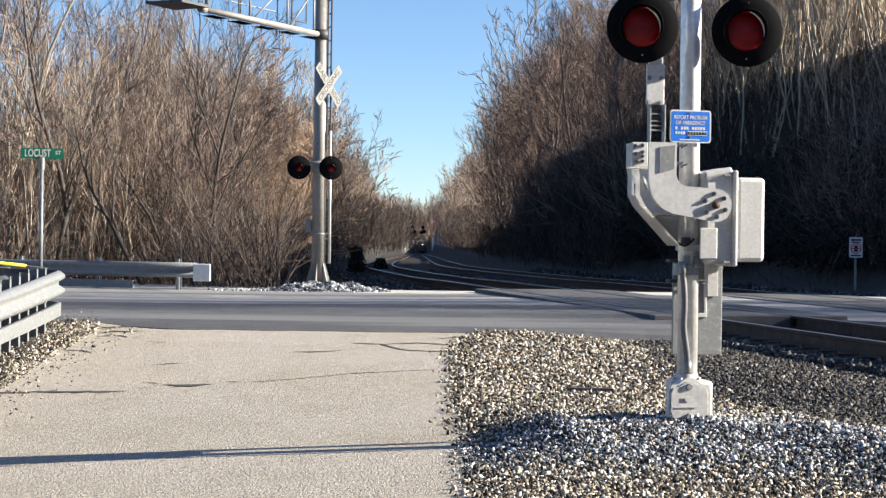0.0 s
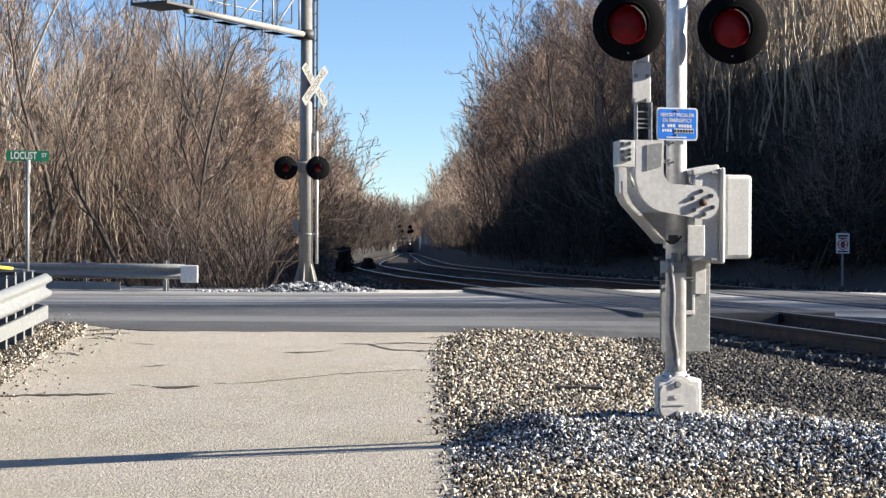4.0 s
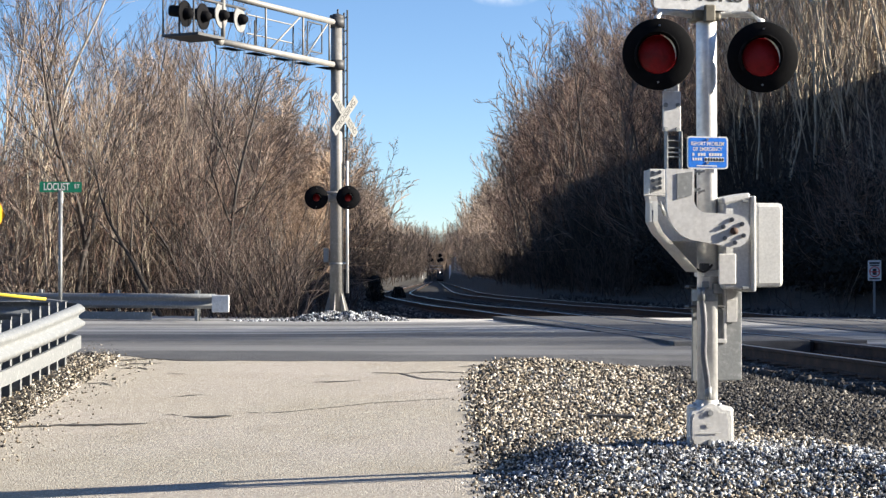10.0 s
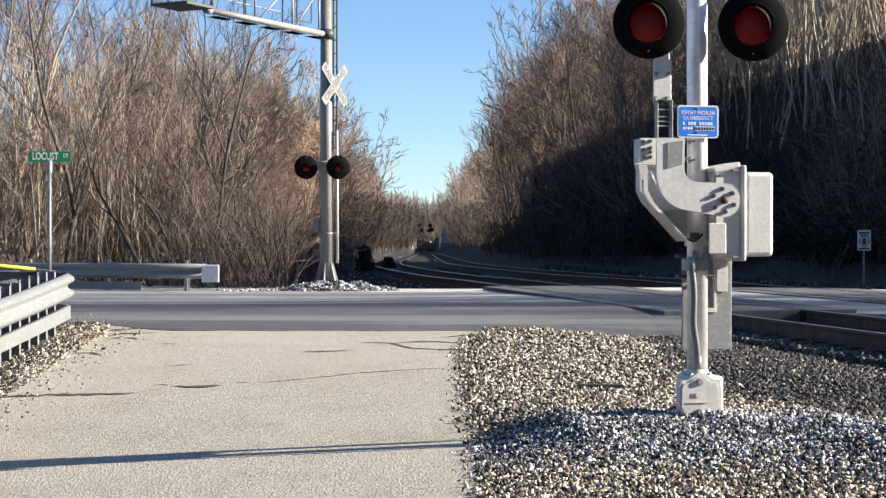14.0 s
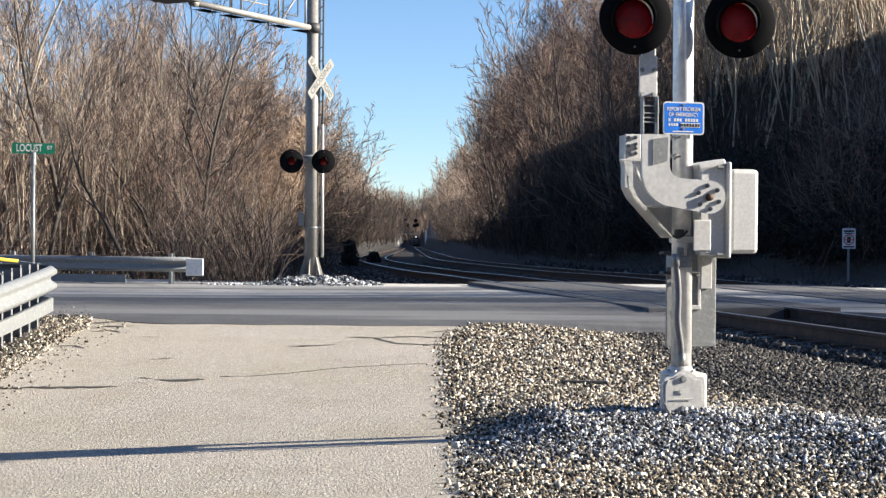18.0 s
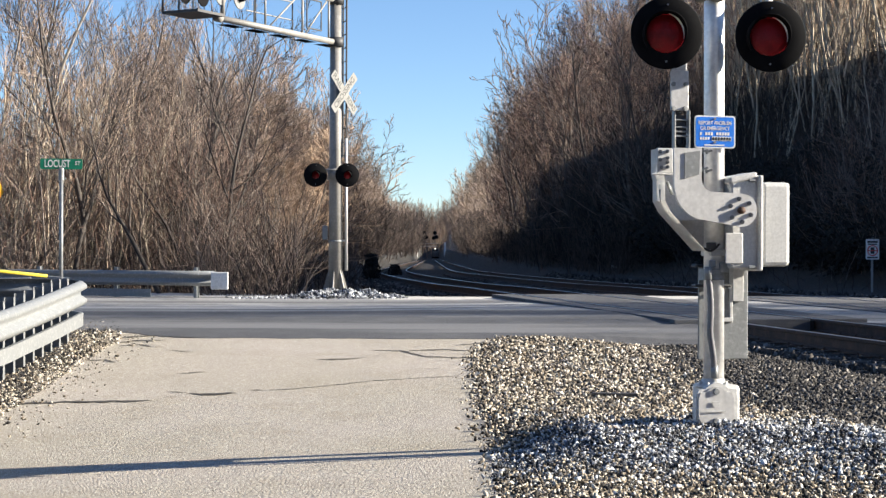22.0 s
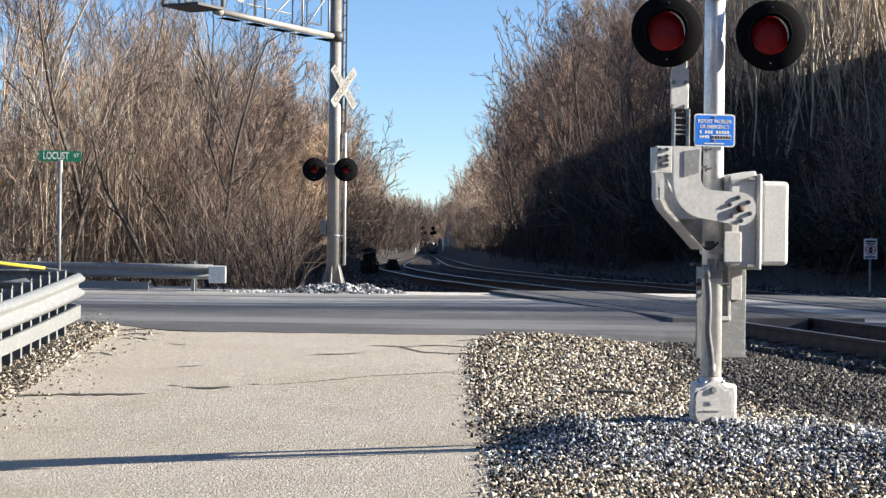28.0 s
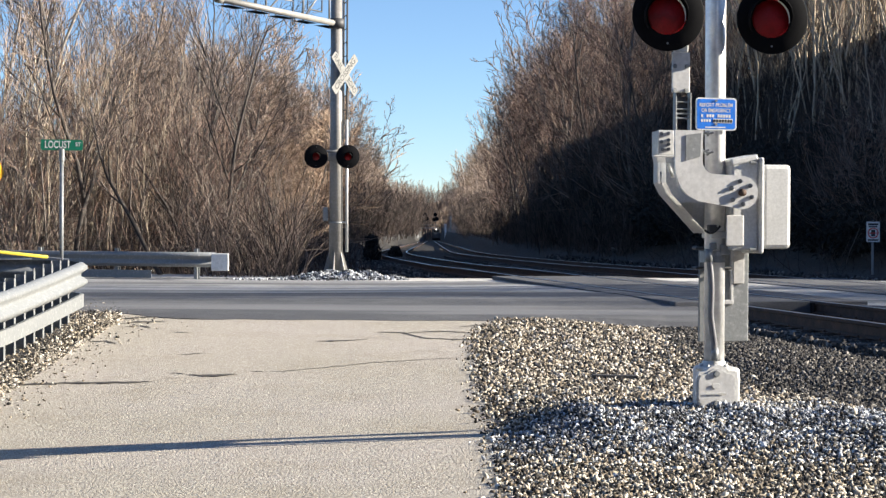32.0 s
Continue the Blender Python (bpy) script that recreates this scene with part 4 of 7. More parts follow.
    cov = part("housing_cover", bm, M_alu_matt, mech, "smooth rounded end cover")
    bm = bmesh.new()
    box(bm, cx(653), 0.0, (cz(176) + cz(602)) / 2, 0.032, 0.36, cz(176) - cz(602), 0.012)
    part("flange", bm, M_alu_matt, mech, "upright bolted flange")
    bm = bmesh.new()
    box(bm, (cx(527) + cx(610)) / 2, -0.153, (cz(432) + cz(570)) / 2, cx(610) - cx(527), 0.014, cz(432) - cz(570), 0.006)
    part("access_panel", bm, M_alu, mech, "bright flat access panel")
    bm = bmesh.new()
    m = Matrix.Translation((cx(580), -0.02, cz(188))) @ Matrix.Rotation(radians(-11), 4, "Y")
    box(bm, 0, 0, 0, 0.21, 0.28, 0.05, 0.015, m)
    part("housing_cap", bm, M_alu_matt, mech)
    bm = bmesh.new()
    for dz, dx in ((cz(232), 0.012), (cz(355), 0.015), (cz(560), 0.01)):
        rod(bm, (cx(800) - 0.01, -0.06, dz), (cx(800) + dx, -0.06, dz), 0.012, seg=8)
    part("latch", bm, M_galv, mech)
    for k, dz in enumerate((cz(195), cz(585))):
        bm = bmesh.new()
        rod(bm, (cx(640), -0.165, dz), (cx(668), -0.165, dz), 0.012, seg=6)
        part("bolt", bm, M_galv, mech)
    for py in (300, 520):
        bm = bmesh.new()
        box(bm, 0.05, 0.02, cz(py), 0.22, 0.2, 0.05, 0.01)
        part("mast_clamp", bm, M_alu_matt, mech)
    # arm support: front and rear bent plates on the main shaft
    yf = -0.3
    bm = bmesh.new()
    prism(bm, gusset_outline(), 0.022, Matrix.Translation((0, yf, 0)))
    arm = part("arm_support", bm, M_alu, t, "bent aluminium plate that carries the gate arm")
    bm = bmesh.new()
    rod(bm, (cx(600), yf + 0.02, cz(330)), (cx(600), -0.14, cz(330)), 0.06, seg=20)
    part("shaft", bm, M_alu_matt, arm, "", True)
    bm = bmesh.new()
    rod(bm, (cx(600), yf - 0.03, cz(330)), (cx(600), yf + 0.01, cz(330)), 0.026, seg=16)
    part("shaft_end", bm, M_rust, arm, "rusty shaft end", True)
    for a in (98, 38, -22, -82, -142, 158):
        bolt(arm, cx(600) + 0.082 * math.cos(radians(a)), yf, cz(330) + 0.082 * math.sin(radians(a)), 0.02, 0.011, (-0.3, -1, -0.1))
    # reflected, shaded patch on the arm plate, made as a thin grey sheet
    bm = bmesh.new()
    prism(bm, [(cx(332), cz(190)), (cx(400), cz(172)), (cx(404), cz(66)), (cx(332), cz(76))], 0.006, Matrix.Translation((0, yf - 0.007, 0)))
    part("splice_plate", bm, M_galv, arm, "smooth grey sheet for the reflection patch on the arm plate")
    for px, py in ((412, 70), (412, 150), (432, 72), (432, 158)):
        bolt(arm, cx(px), yf + 0.05, cz(py), 0.05, 0.01, (1, -0.5, 0.3))
    # rear plate with its folded edge
    bm = bmesh.new()
    out = [(cx(206), cz(55)), (cx(206), cz(165)), (cx(213), cz(180)), (cx(213), cz(290)), (cx(240), cz(340)), (cx(405), cz(515)), (cx(436), cz(500)), (cx(436), cz(380)), (cx(340), cz(340)), (cx(292), cz(270)), (cx(285), cz(55))]
    prism(bm, out, 0.016, Matrix.Translation((0, 0.1, 0)))
    rear = part("rear_plate", bm, M_alu_matt, arm, "rear arm plate in shade")
    bm = bmesh.new()
    edge = [Vector((cx(206), -0.1, cz(60))), Vector((cx(206), -0.1, cz(165))), Vector((cx(214), -0.1, cz(200))), Vector((cx(214), -0.1, cz(290))), Vector((cx(240), -0.1, cz(340))), Vector((cx(405), -0.1, cz(513)))]
    for p, q in zip(edge, edge[1:]):
        f = [bm.verts.new(p + Vector((0, 0.21, 0))), bm.verts.new(q + Vector((0, 0.21, 0))), bm.verts.new(q + Vector((0, -0.05, 0))), bm.verts.new(p + Vector((0, -0.05, 0)))]
        bm.faces.new(f)
    r = bmesh.ops.solidify(bm, geom=bm.faces[:], thickness=0.008)
    part("folded_edge", bm, M_alu, rear, "bright folded edge")
    bm = bmesh.new()
    box(bm, cx(240), -0.16, cz(112), cx(278) - cx(206), 0.012, cz(58) - cz(168), 0.004)
    front = part("side_plate", bm, M_alu_matt, arm, "small bolted side plate")
    for px, py in ((222, 72), (255, 70), (222, 108), (256, 100), (228, 142), (256, 140), (256, 118)):
        bolt(front, cx(px), -0.166, cz(py), 0.03, 0.009, (-0.3, -1, 0))
    bm = bmesh.new()
    box(bm, cx(230), -0.17, cz(172), cx(282) - cx(180), 0.03, 0.012, 0.003, None)
    part("ledge", bm, M_alu, arm)
    bm = bmesh.new()
    rod(bm, (cx(252), -0.05, cz(205)), (cx(276), -0.05, cz(262)), 0.012, seg=8)
    rod(bm, (cx(220), -0.05, cz(240)), (cx(226), -0.05, cz(295)), 0.01, seg=8)
    part("spacer_rod", bm, M_galv, arm, "", True)
    # lower brace and its clamp
    bm = bmesh.new()
    box(bm, cx(340), 0.02, cz(375), 0.16, 0.16, 0.012, 0.003, None)
    part("brace", bm, M_alu_matt, arm)
    # the gate arm, standing upright
    bm = bmesh.new()
    for dx in (cx(282), cx(350)):
        box(bm, dx, -0.13, (cz(60) + cz(-112)) / 2, 0.012, 0.05, cz(-112) - cz(60), 0.003)
    for py in (2, -18, -38, -70):
        box(bm, (cx(282) + cx(350)) / 2, -0.13, cz(py), cx(350) - cx(282), 0.03, 0.01, 0.002)
    garm = part("gate_arm", bm, M_galv, t, "upright gate arm stub of steel channels")
    bm = bmesh.new()
    box(bm, cx(308), -0.165, (cz(-112) + cz(-290)) / 2, cx(350) - cx(266), 0.012, cz(-290) - cz(-112), 0.004)
    plate = part("adapter_plate", bm, M_alu, garm, "bright flat adapter plate")
    for px, py in ((280, -230), (338, -230), (280, -122), (335, -122)):
        bolt(plate, cx(px), -0.17, cz(py), 0.016, 0.011, (0.2, -1, -0.1))
    bm = bmesh.new()
    box(bm, cx(308), -0.12, (cz(-290) + cz(-540)) / 2, 0.1, 0.04, cz(-540) - cz(-290), 0.006)
    part("arm_tube", bm, M_white, garm, "white gate arm tube")
    bm = bmesh.new()
    box(bm, cx(308), -0.11, cz(-60), 0.075, 0.03, 0.1, 0.004)
    part("breakaway_block", bm, M_dark_steel, garm, "dark breakaway block")
    # counterweight plate behind the mast, with its bracket
    bm = bmesh.new()
    box(bm, (1266.7 - 1248) / 252.2, 0.2, 1.1 - 0.27, 0.37, 0.02, 0.66, 0.006)
    plate = part("counterweight_plate", bm, M_galv, t, "grey counterweight plate behind the mast")
    bm = bmesh.new()
    box(bm, 0.135, 0.18, 1.24 - 0.27, 0.02, 0.02, 0.42, 0.003)
    box(bm, 0.09, 0.175, 1.05 - 0.27, 0.11, 0.02, 0.03, 0.003)
    box(bm, 0.185, 0.175, 1.3 - 0.27, 0.08, 0.02, 0.24, 0.003)
    part("weight_bracket", bm, M_alu, plate, "bright bracket")
    bm = bmesh.new()
    rod(bm, (0.12, 0.17, 1.28 - 0.27), (0.12, 0.14, 1.28 - 0.27), 0.014, seg=6)
    part("bolt", bm, M_galv, plate)
    bm = bmesh.new()
    lathe(bm, [(0.074, 1.06), (0.088, 1.06), (0.088, 1.14), (0.074, 1.14)], 28)
    box(bm, 0.06, -0.06, 1.15, 0.07, 0.06, 0.075, 0.008)
    box(bm, -0.03, -0.085, 1.175, 0.05, 0.02, 0.05, 0.006)
    part("clamp", bm, M_galv, t, "blue-grey pipe clamp", False)
    for z in (1.16, 1.02):
        bm = bmesh.new()
        rod(bm, (-0.13, 0.13, z), (0.12, 0.13, z), 0.011, seg=8)
        rod(bm, (-0.13, 0.13, z), (-0.13, 0.22, z), 0.011, seg=8)
        part("u_bolt", bm, M_dark_steel, t, "dark steel U-bolt")
    bm = bmesh.new()
    box(bm, -0.02, -0.07, 1.3, 0.06, 0.05, 0.05, 0.006)
    part("strap", bm, M_dark_steel, t, "dark strap on the mast")
    # flexible conduit down the mast
    pts = []
    for i in range(25):
        f = i / 24
        x = -0.012 + 0.012 * math.sin(f * 5.2) + 0.04 * step((f - 0.55) / 0.4) - 0.02 * (1 - f)
        pts.append(Vector((x - 0.01, -0.095 - 0.015 * math.sin(f * math.pi), 1.12 - 0.69 * f)))
    vs, fs = [], []
    tube(vs, fs, pts, [0.021 + 0.0015 * (i % 2) for i in range(25)], 12)
    raw("conduit", vs, fs, M_conduit, t, smooth=True)
    for end, r in ((pts[-1] - Vector((0, 0, 0.015)), 0.026), (pts[0] - Vector((0, 0, 0.01)), 0.027)):
        bm = bmesh.new()
        rod(bm, end + Vector((0, 0, 0.045)), end - Vector((0, 0, 0.045)), r, seg=12)
        part("conduit_fitting", bm, M_galv, t, "", True)
    # slack cable by the arm
    pts = [Vector((cx(430), -0.06, cz(500))).lerp(Vector((cx(495), -0.1, cz(480))), i / 6) + Vector((0, -0.02, -0.035 * math.sin(i / 6 * math.pi))) for i in range(7)]
    vs, fs = [], []
    tube(vs, fs, pts, [0.008] * 7, 6)
    raw("cable", vs, fs, M_rubber, t, smooth=True)
    to_depth(t)
    return t


build_crossing_signal()


# ---- cantilever signal across the road ----
def build_cantilever():
    X, Y = -2.32, 35.0
    t = thing("cantilever_signal", pose(X, Y, 0.55), "grey steel cantilever crossing signal with walkway, ladder, flashers and crossbuck", "crossing signal")
    bm = bmesh.new()
    rod(bm, (0, 0, 0.1), (0, 0, 6.36), 0.145, 0.122, seg=28)
    part("mast", bm, M_galv_mast, t, "stout tapered galvanised steel mast", True)
    bm = bmesh.new()
    lathe(bm, [(0.3, -0.2), (0.3, 0.06), (0.16, 0.06), (0.16, 0.0)], 20)
    part("base_plate", bm, M_galv_mast, t)
    for k in range(6):
        bm = bmesh.new()
        prism(bm, [(0.12, 0.06), (0.28, 0.06), (0.26, 0.12), (0.15, 0.5), (0.12, 0.5)], 0.02, Matrix.Rotation(radians(60 * k + 20), 4, "Z") @ Matrix.Translation((0, -0.01, 0)))
        part("gusset", bm, M_galv_mast, t)
    bm = bmesh.new()
    lathe(bm, [(0.12, 6.2), (0.16, 6.2), (0.16, 6.32), (0.15, 6.38), (0.06, 6.42), (0, 6.42)], 24)
    rod(bm, (0.02, 0, 6.4), (0.02, 0, 6.52), 0.02, seg=8)
    part("mast_cap", bm, M_dark_steel, t, "", True)
    end = Vector((-1.99, -3.7, 0))
    z0, z1 = 5.33, 6.23
    d = end.normalized()
    side = d.cross(Vector((0, 0, 1)))
    for z in (z0, z1):
        bm = bmesh.new()
        rod(bm, Vector((0, 0, z)), end + Vector((0, 0, z)), 0.062, seg=18)
        rod(bm, end * 0.985 + Vector((0, 0, z)), end * 1.02 + Vector((0, 0, z)), 0.078, seg=18)
        part("chord", bm, M_galv_mast, t, "round steel chord of the arm", True)
        bm = bmesh.new()
        lathe(bm, [(0.125, z - 0.1), (0.165, z - 0.1), (0.165, z + 0.1), (0.125, z + 0.1)], 22)
        part("chord_collar", bm, M_dark_steel, t, "", True)
    at = lambda f, z: end * f + Vector((0, 0, z))  # noqa: E731
    for f, r in ((0.97, 0.045), (0.63, 0.022), (0.31, 0.022), (0.07, 0.022)):
        bm = bmesh.new()
        rod(bm, at(f, z0), at(f, z1), r, seg=10)
        part("upright", bm, M_galv_mast, t, "", True)
    for f, g in ((0.6, 0.34), (0.29, 0.09)):
        bm = bmesh.new()
        rod(bm, at(f, z0 + 0.03), at(g, z1 - 0.08), 0.018, seg=8)
        part("diagonal", bm, M_galv_mast, t, "", True)
    # walkway and handrail on the far side of the arm
    back = side * 0.55
    if back.y < 0:
        back = -back
    for k in range(5):
        f = 0.93 - 0.205 * k
        bm = bmesh.new()
        a, b = at(f, z0 - 0.075), at(f - 0.14, z0 - 0.075)
        v = [bm.verts.new(p) for p in (a, b, b + back * 0.5, a + back * 0.5)]
        bm.faces.new(v)
        bmesh.ops.solidify(bm, geom=bm.faces[:], thickness=0.03)
        part("grating", bm, M_dark_steel, t, "dark walkway grating")
    for f in (0.52, 0.2):
        bm = bmesh.new()
        rod(bm, at(f, z0 - 0.1) + back, at(f, z0 + 0.8) + back, 0.016, seg=8)
        part("rail_post", bm, M_dark_steel, t)
    for z in (z0 + 0.4, z0 + 0.78):
        bm = bmesh.new()
        rod(bm, at(0.6, z) + back, at(0.2, z) + back, 0.014, seg=8)
        part("handrail", bm, M_galv_mast, t)
    bm = bmesh.new()
    for a, b in (((0.27, 0.18), (0.27, 0.78)), ((0.14, 0.18), (0.14, 0.78)), ((0.27, 0.18), (0.14, 0.18)), ((0.27, 0.78), (0.14, 0.78))):
        rod(bm, at(a[0], z0 + a[1]), at(b[0], z0 + b[1]), 0.016, seg=6)
    part("gate_frame", bm, M_dark_steel, t, "small walkway gate frame")
    # end platform
    pc = end * 1.13
    bm = bmesh.new()
    box(bm, 0, 0, 0, 0.85, 0.8, 0.05, 0.0, Matrix.Translation(pc + Vector((-0.15, 0.1, z0 + 0.02))) @ Matrix.Rotation(math.atan2(d.y, d.x), 4, "Z"))
    part("platform", bm, M_dark_steel, t, "dark platform at the arm's end")
    corners = [pc + Vector((-0.72, -0.02, 0)), pc + Vector((-0.1, -0.35, 0)), pc + Vector((-0.5, 0.5, 0))]
    bm = bmesh.new()
    for c in corners:
        rod(bm, c + Vector((0, 0, z0)), c + Vector((0, 0, z1 + 0.02)), 0.018, seg=8)
    rod(bm, corners[0] + Vector((0, 0, z1)), corners[1] + Vector((0, 0, z1)), 0.018, seg=8)
    rod(bm, corners[0] + Vector((0, 0, z1)), corners[2] + Vector((0, 0, z1)), 0.018, seg=8)
    part("platform_cage", bm, M_dark_steel, t, "thin cage rails")
    bm = bmesh.new()
    rod(bm, at(1.25, z0 + 0.72), at(0.8, z0 + 0.72), 0.03, seg=10)
    part("lamp_bar", bm, M_dark_steel, t, "", True)
    # flashers along the road, both ways
    turn = math.degrees(math.atan2(ROAD_DIR.x, -ROAD_DIR.y))
    for f, dz, tn in ((0.985, 0.5, turn + 180), (0.84, 0.5, turn + 180), (1.25, 0.38, turn + 180), (1.12, 0.4, turn + 180)):
        p = at(f, z0 + dz)
        # inner pair: sunlight on the discs is put into a lighter grey
        lit = f < 1
        m = Matrix.Translation(p) @ Matrix.Rotation(radians(tn), 4, "Z") @ Matrix.Rotation(radians(90), 4, "X")
        bm = bmesh.new()
        lathe(bm, [(0.1, 0.01), (0.245, 0.01), (0.25, 0), (0.245, -0.01), (0.1, -0.01)], 32, m)
        disc = part("background_disc", bm, M_grey_paint if lit else M_black, t, "round background disc of an arm lamp")
        bm = bmesh.new()
        lathe(bm, [(0.11, 0.0), (0.105, 0.3), (0.095, 0.3), (0.1, 0.0)], 20, m @ pose(0, 0.03, 0, -8))
        part("hood", bm, M_black, disc, "", True)
        bm = bmesh.new()
        lathe(bm, [(0.1, 0.012), (0.07, 0.03), (0, 0.036)], 20, m)
        part("lens", bm, M_lens, disc, "red lens", True)
        bm = bmesh.new()
        lathe(bm, [(0.11, -0.01), (0.1, -0.1), (0.05, -0.16), (0, -0.16)], 16, m)
        part("lamp_housing", bm, M_black, disc, "", True)
    bm = bmesh.new()
    rod(bm, at(0.72, z0), at(0.72, z0 + 0.55), 0.016, seg=8)
    part("lamp_post", bm, M_dark_steel, t)
    # ladder on the far side
    la, lb = Vector((0.13, 0.34, 0)), Vector((0.225, -0.03, 0))
    for p, low in ((la, 2.9), (lb, 2.9)):
        bm = bmesh.new()
        rod(bm, p + Vector((0, 0, low)), p + Vector((0, 0, 6.5)), 0.02, seg=8)
        part("ladder_rail", bm, M_dark_steel, t, "dark ladder rail")
    for k in range(13):
        bm = bmesh.new()
        rod(bm, la + Vector((0, 0, 2.95 + 0.285 * k)), lb + Vector((0, 0, 2.95 + 0.285 * k)), 0.012, seg=6)
        part("rung", bm, M_dark_steel, t)
    bm = bmesh.new()
    rod(bm, (0.235, -0.05, 0.5), (0.225, -0.05, 3.3), 0.03, seg=10)
    rod(bm, (0.08, -0.05, 1.13), (0.26, -0.05, 1.13), 0.02, seg=8)
    part("ladder_guard", bm, M_alu, t, "pale ladder guard pole", True)
    # crossbuck turned to the road
    turn = 56
    for a, text in ((-45, "RAILROAD"), (45, "CROSSING")):
        m = Matrix.Translation((0.19 + (0.004 if a > 0 else 0), -0.2 - (0.006 if a > 0 else 0), 4.25)) @ Matrix.Rotation(radians(turn), 4, "Z") @ Matrix.Rotation(radians(-a), 4, "Y")
        bm = bmesh.new()
        prism(bm, rounded(1.1, 0.2, 0.02, 2), 0.004, m)
        s = part("crossbuck_blade", bm, M_white_old, t, "weathered white crossbuck blade with black letters")
        if a > 0:
            lettering("letters", text, 0.12, m @ Matrix.Translation((0, -0.003, 0)), M_sign_black, s, 0.92)
        else:
            for dx, word in ((-0.325, text[:4]), (0.325, text[4:])):
                lettering("letters", word, 0.12, m @ Matrix.Translation((dx, -0.003, 0)), M_sign_black, s, 0.36)
    # lower flashers
    for x in (-0.41, 0.26):
        flasher(t, x, 2.51, -0.25, 0.08, 0.25, turn=8, visor=0.34)
    bm = bmesh.new()
    rod(bm, (-0.41, -0.16, 2.62), (0.26, -0.16, 2.62), 0.025, seg=10)
    lathe(bm, [(0.14, 2.42), (0.175, 2.42), (0.175, 2.66), (0.14, 2.66)], 20)
    part("lamp_bracket", bm, M_galv_mast, t, "cross pipe and clamp", True)
    bm = bmesh.new()
    box(bm, -0.22, -0.02, 1.3, 0.11, 0.14, 0.3, 0.012)
    part("junction_box", bm, M_galv, t, "small grey junction box")
    bm = bmesh.new()
    lathe(bm, [(0.142, 1.1), (0.155, 1.1), (0.155, 1.14), (0.142, 1.14)], 20)
    part("band", bm, M_galv, t, "", True)
    return t


build_cantilever()


# ---- guardrails ----
WBEAM = [(0, -0.155), (0.03, -0.15), (0.085, -0.105), (0.085, -0.065), (0.01, -0.02), (0.01, 0.02), (0.085, 0.065), (0.085, 0.105), (0.03, 0.15), (0, 0.155)]
WBEAM = WBEAM + [(x - 0.006, z * 0.985) for x, z in WBEAM[::-1]]
CHANNEL = [(0, -0.08), (0.04, -0.08), (0.04, 0.08), (0, 0.08), (0, 0.072), (0.032, 0.072), (0.032, -0.072), (0, -0.072)]


def guardrail(label, path, drop, low, posts, group):
    t = thing("guardrail", pose(0, 0, 0), label, "guardrail", group)
    bm = bmesh.new()
    sweep(bm, [p + Vector((0, 0, -0.155)) for p in path], WBEAM)
    part("beam", bm, M_galv, t, "corrugated galvanised beam", True)
    if low:
        bm = bmesh.new()
        sweep(bm, [p + Vector((0, 0, -low)) for p in path[: max(4, len(path) - 1)]], CHANNEL)
        part("rub_rail", bm, M_galv, t, "lower channel rail")
    for p, dr in posts:
        bm = bmesh.new()
        rz = math.atan2(dr.y, dr.x)
        mm = Matrix.Translation(p) @ Matrix.Rotation(rz, 4, "Z")
        for dy in (-0.05, 0.05):
            box(bm, 0, dy, -drop / 2 + 0.03, 0.075, 0.008, drop + 0.06, 0, mm)
        box(bm, 0, 0, -drop / 2 + 0.03, 0.007, 0.1, drop + 0.06, 0, mm)
        part("post", bm, M_galv, t, "steel I-post")
        bm = bmesh.new()
        box(bm, 0, -0.055, -0.2, 0.06, 0.02, 0.3, 0, mm)
        part("block", bm, M_galv, t)
    return t


def near_rail():
    path = [Vector((-4.62, 6.0, 0.2 + 0.62)), Vector((-4.58, 12.0, 0.78)), Vector((-4.57, 15.0, 0.83)), Vector((-4.56, 17.0, 0.905)), Vector((-4.54, 18.5, 1.0)), Vector((-4.52, 19.6, 1.08))]
    c = Vector((-5.02, 20.1, 1.125))
    for a in range(0, 121, 15):
        path.append(c + Vector((0.52 * math.cos(radians(a)), 0.62 * math.sin(radians(a)), 0.02 * a / 120)))
    last = path[-1]
    for k in range(1, 8):
        path.append(last + Vector((-0.9, 0.22, 0.0)) * k)
    posts = []
    for i in range(22):
        y = 11.6 + 0.42 * i
        if y < 20.4:
            z = float(np.interp(y, [p.y for p in path[:6]], [p.z for p in path[:6]]))
            posts.append((Vector((-4.66, y, z + 0.015)), Vector((0, 1, 0))))
    for k in range(1, 12):
        posts.append((last + Vector((-0.9, 0.22, 0)) * (0.45 * k) + Vector((-0.02, -0.12, 0.015)), Vector((-0.9, 0.22, 0))))
    return guardrail("galvanised double guardrail curving round the street corner", path, 0.85, 0.47, posts, "guardrails")


def far_rail():
    a = Vector((-4.75, 34.2, 1.04))
    path = [a + (-ROAD_DIR) * s for s in (0, 1.5, 3, 5, 8, 12, 18, 26)]
    path = path[::-1]
    posts = [(a - ROAD_DIR * (0.5 + 1.9 * k) + ROAD_N * 0.1 + Vector((0, 0, 0.01)), ROAD_DIR) for k in range(12)]
    t = guardrail("grey galvanised roadside guardrail with a square end piece", path, 0.75, 0.47, posts, "guardrails")
    bm = bmesh.new()
    box(bm, a.x + 0.1, a.y - 0.12, a.z - 0.2, 0.36, 0.05, 0.36, 0.02)
    part("end_plate", bm, M_white, t, "pale square end plate")
    return t


near_rail()
far_rail()


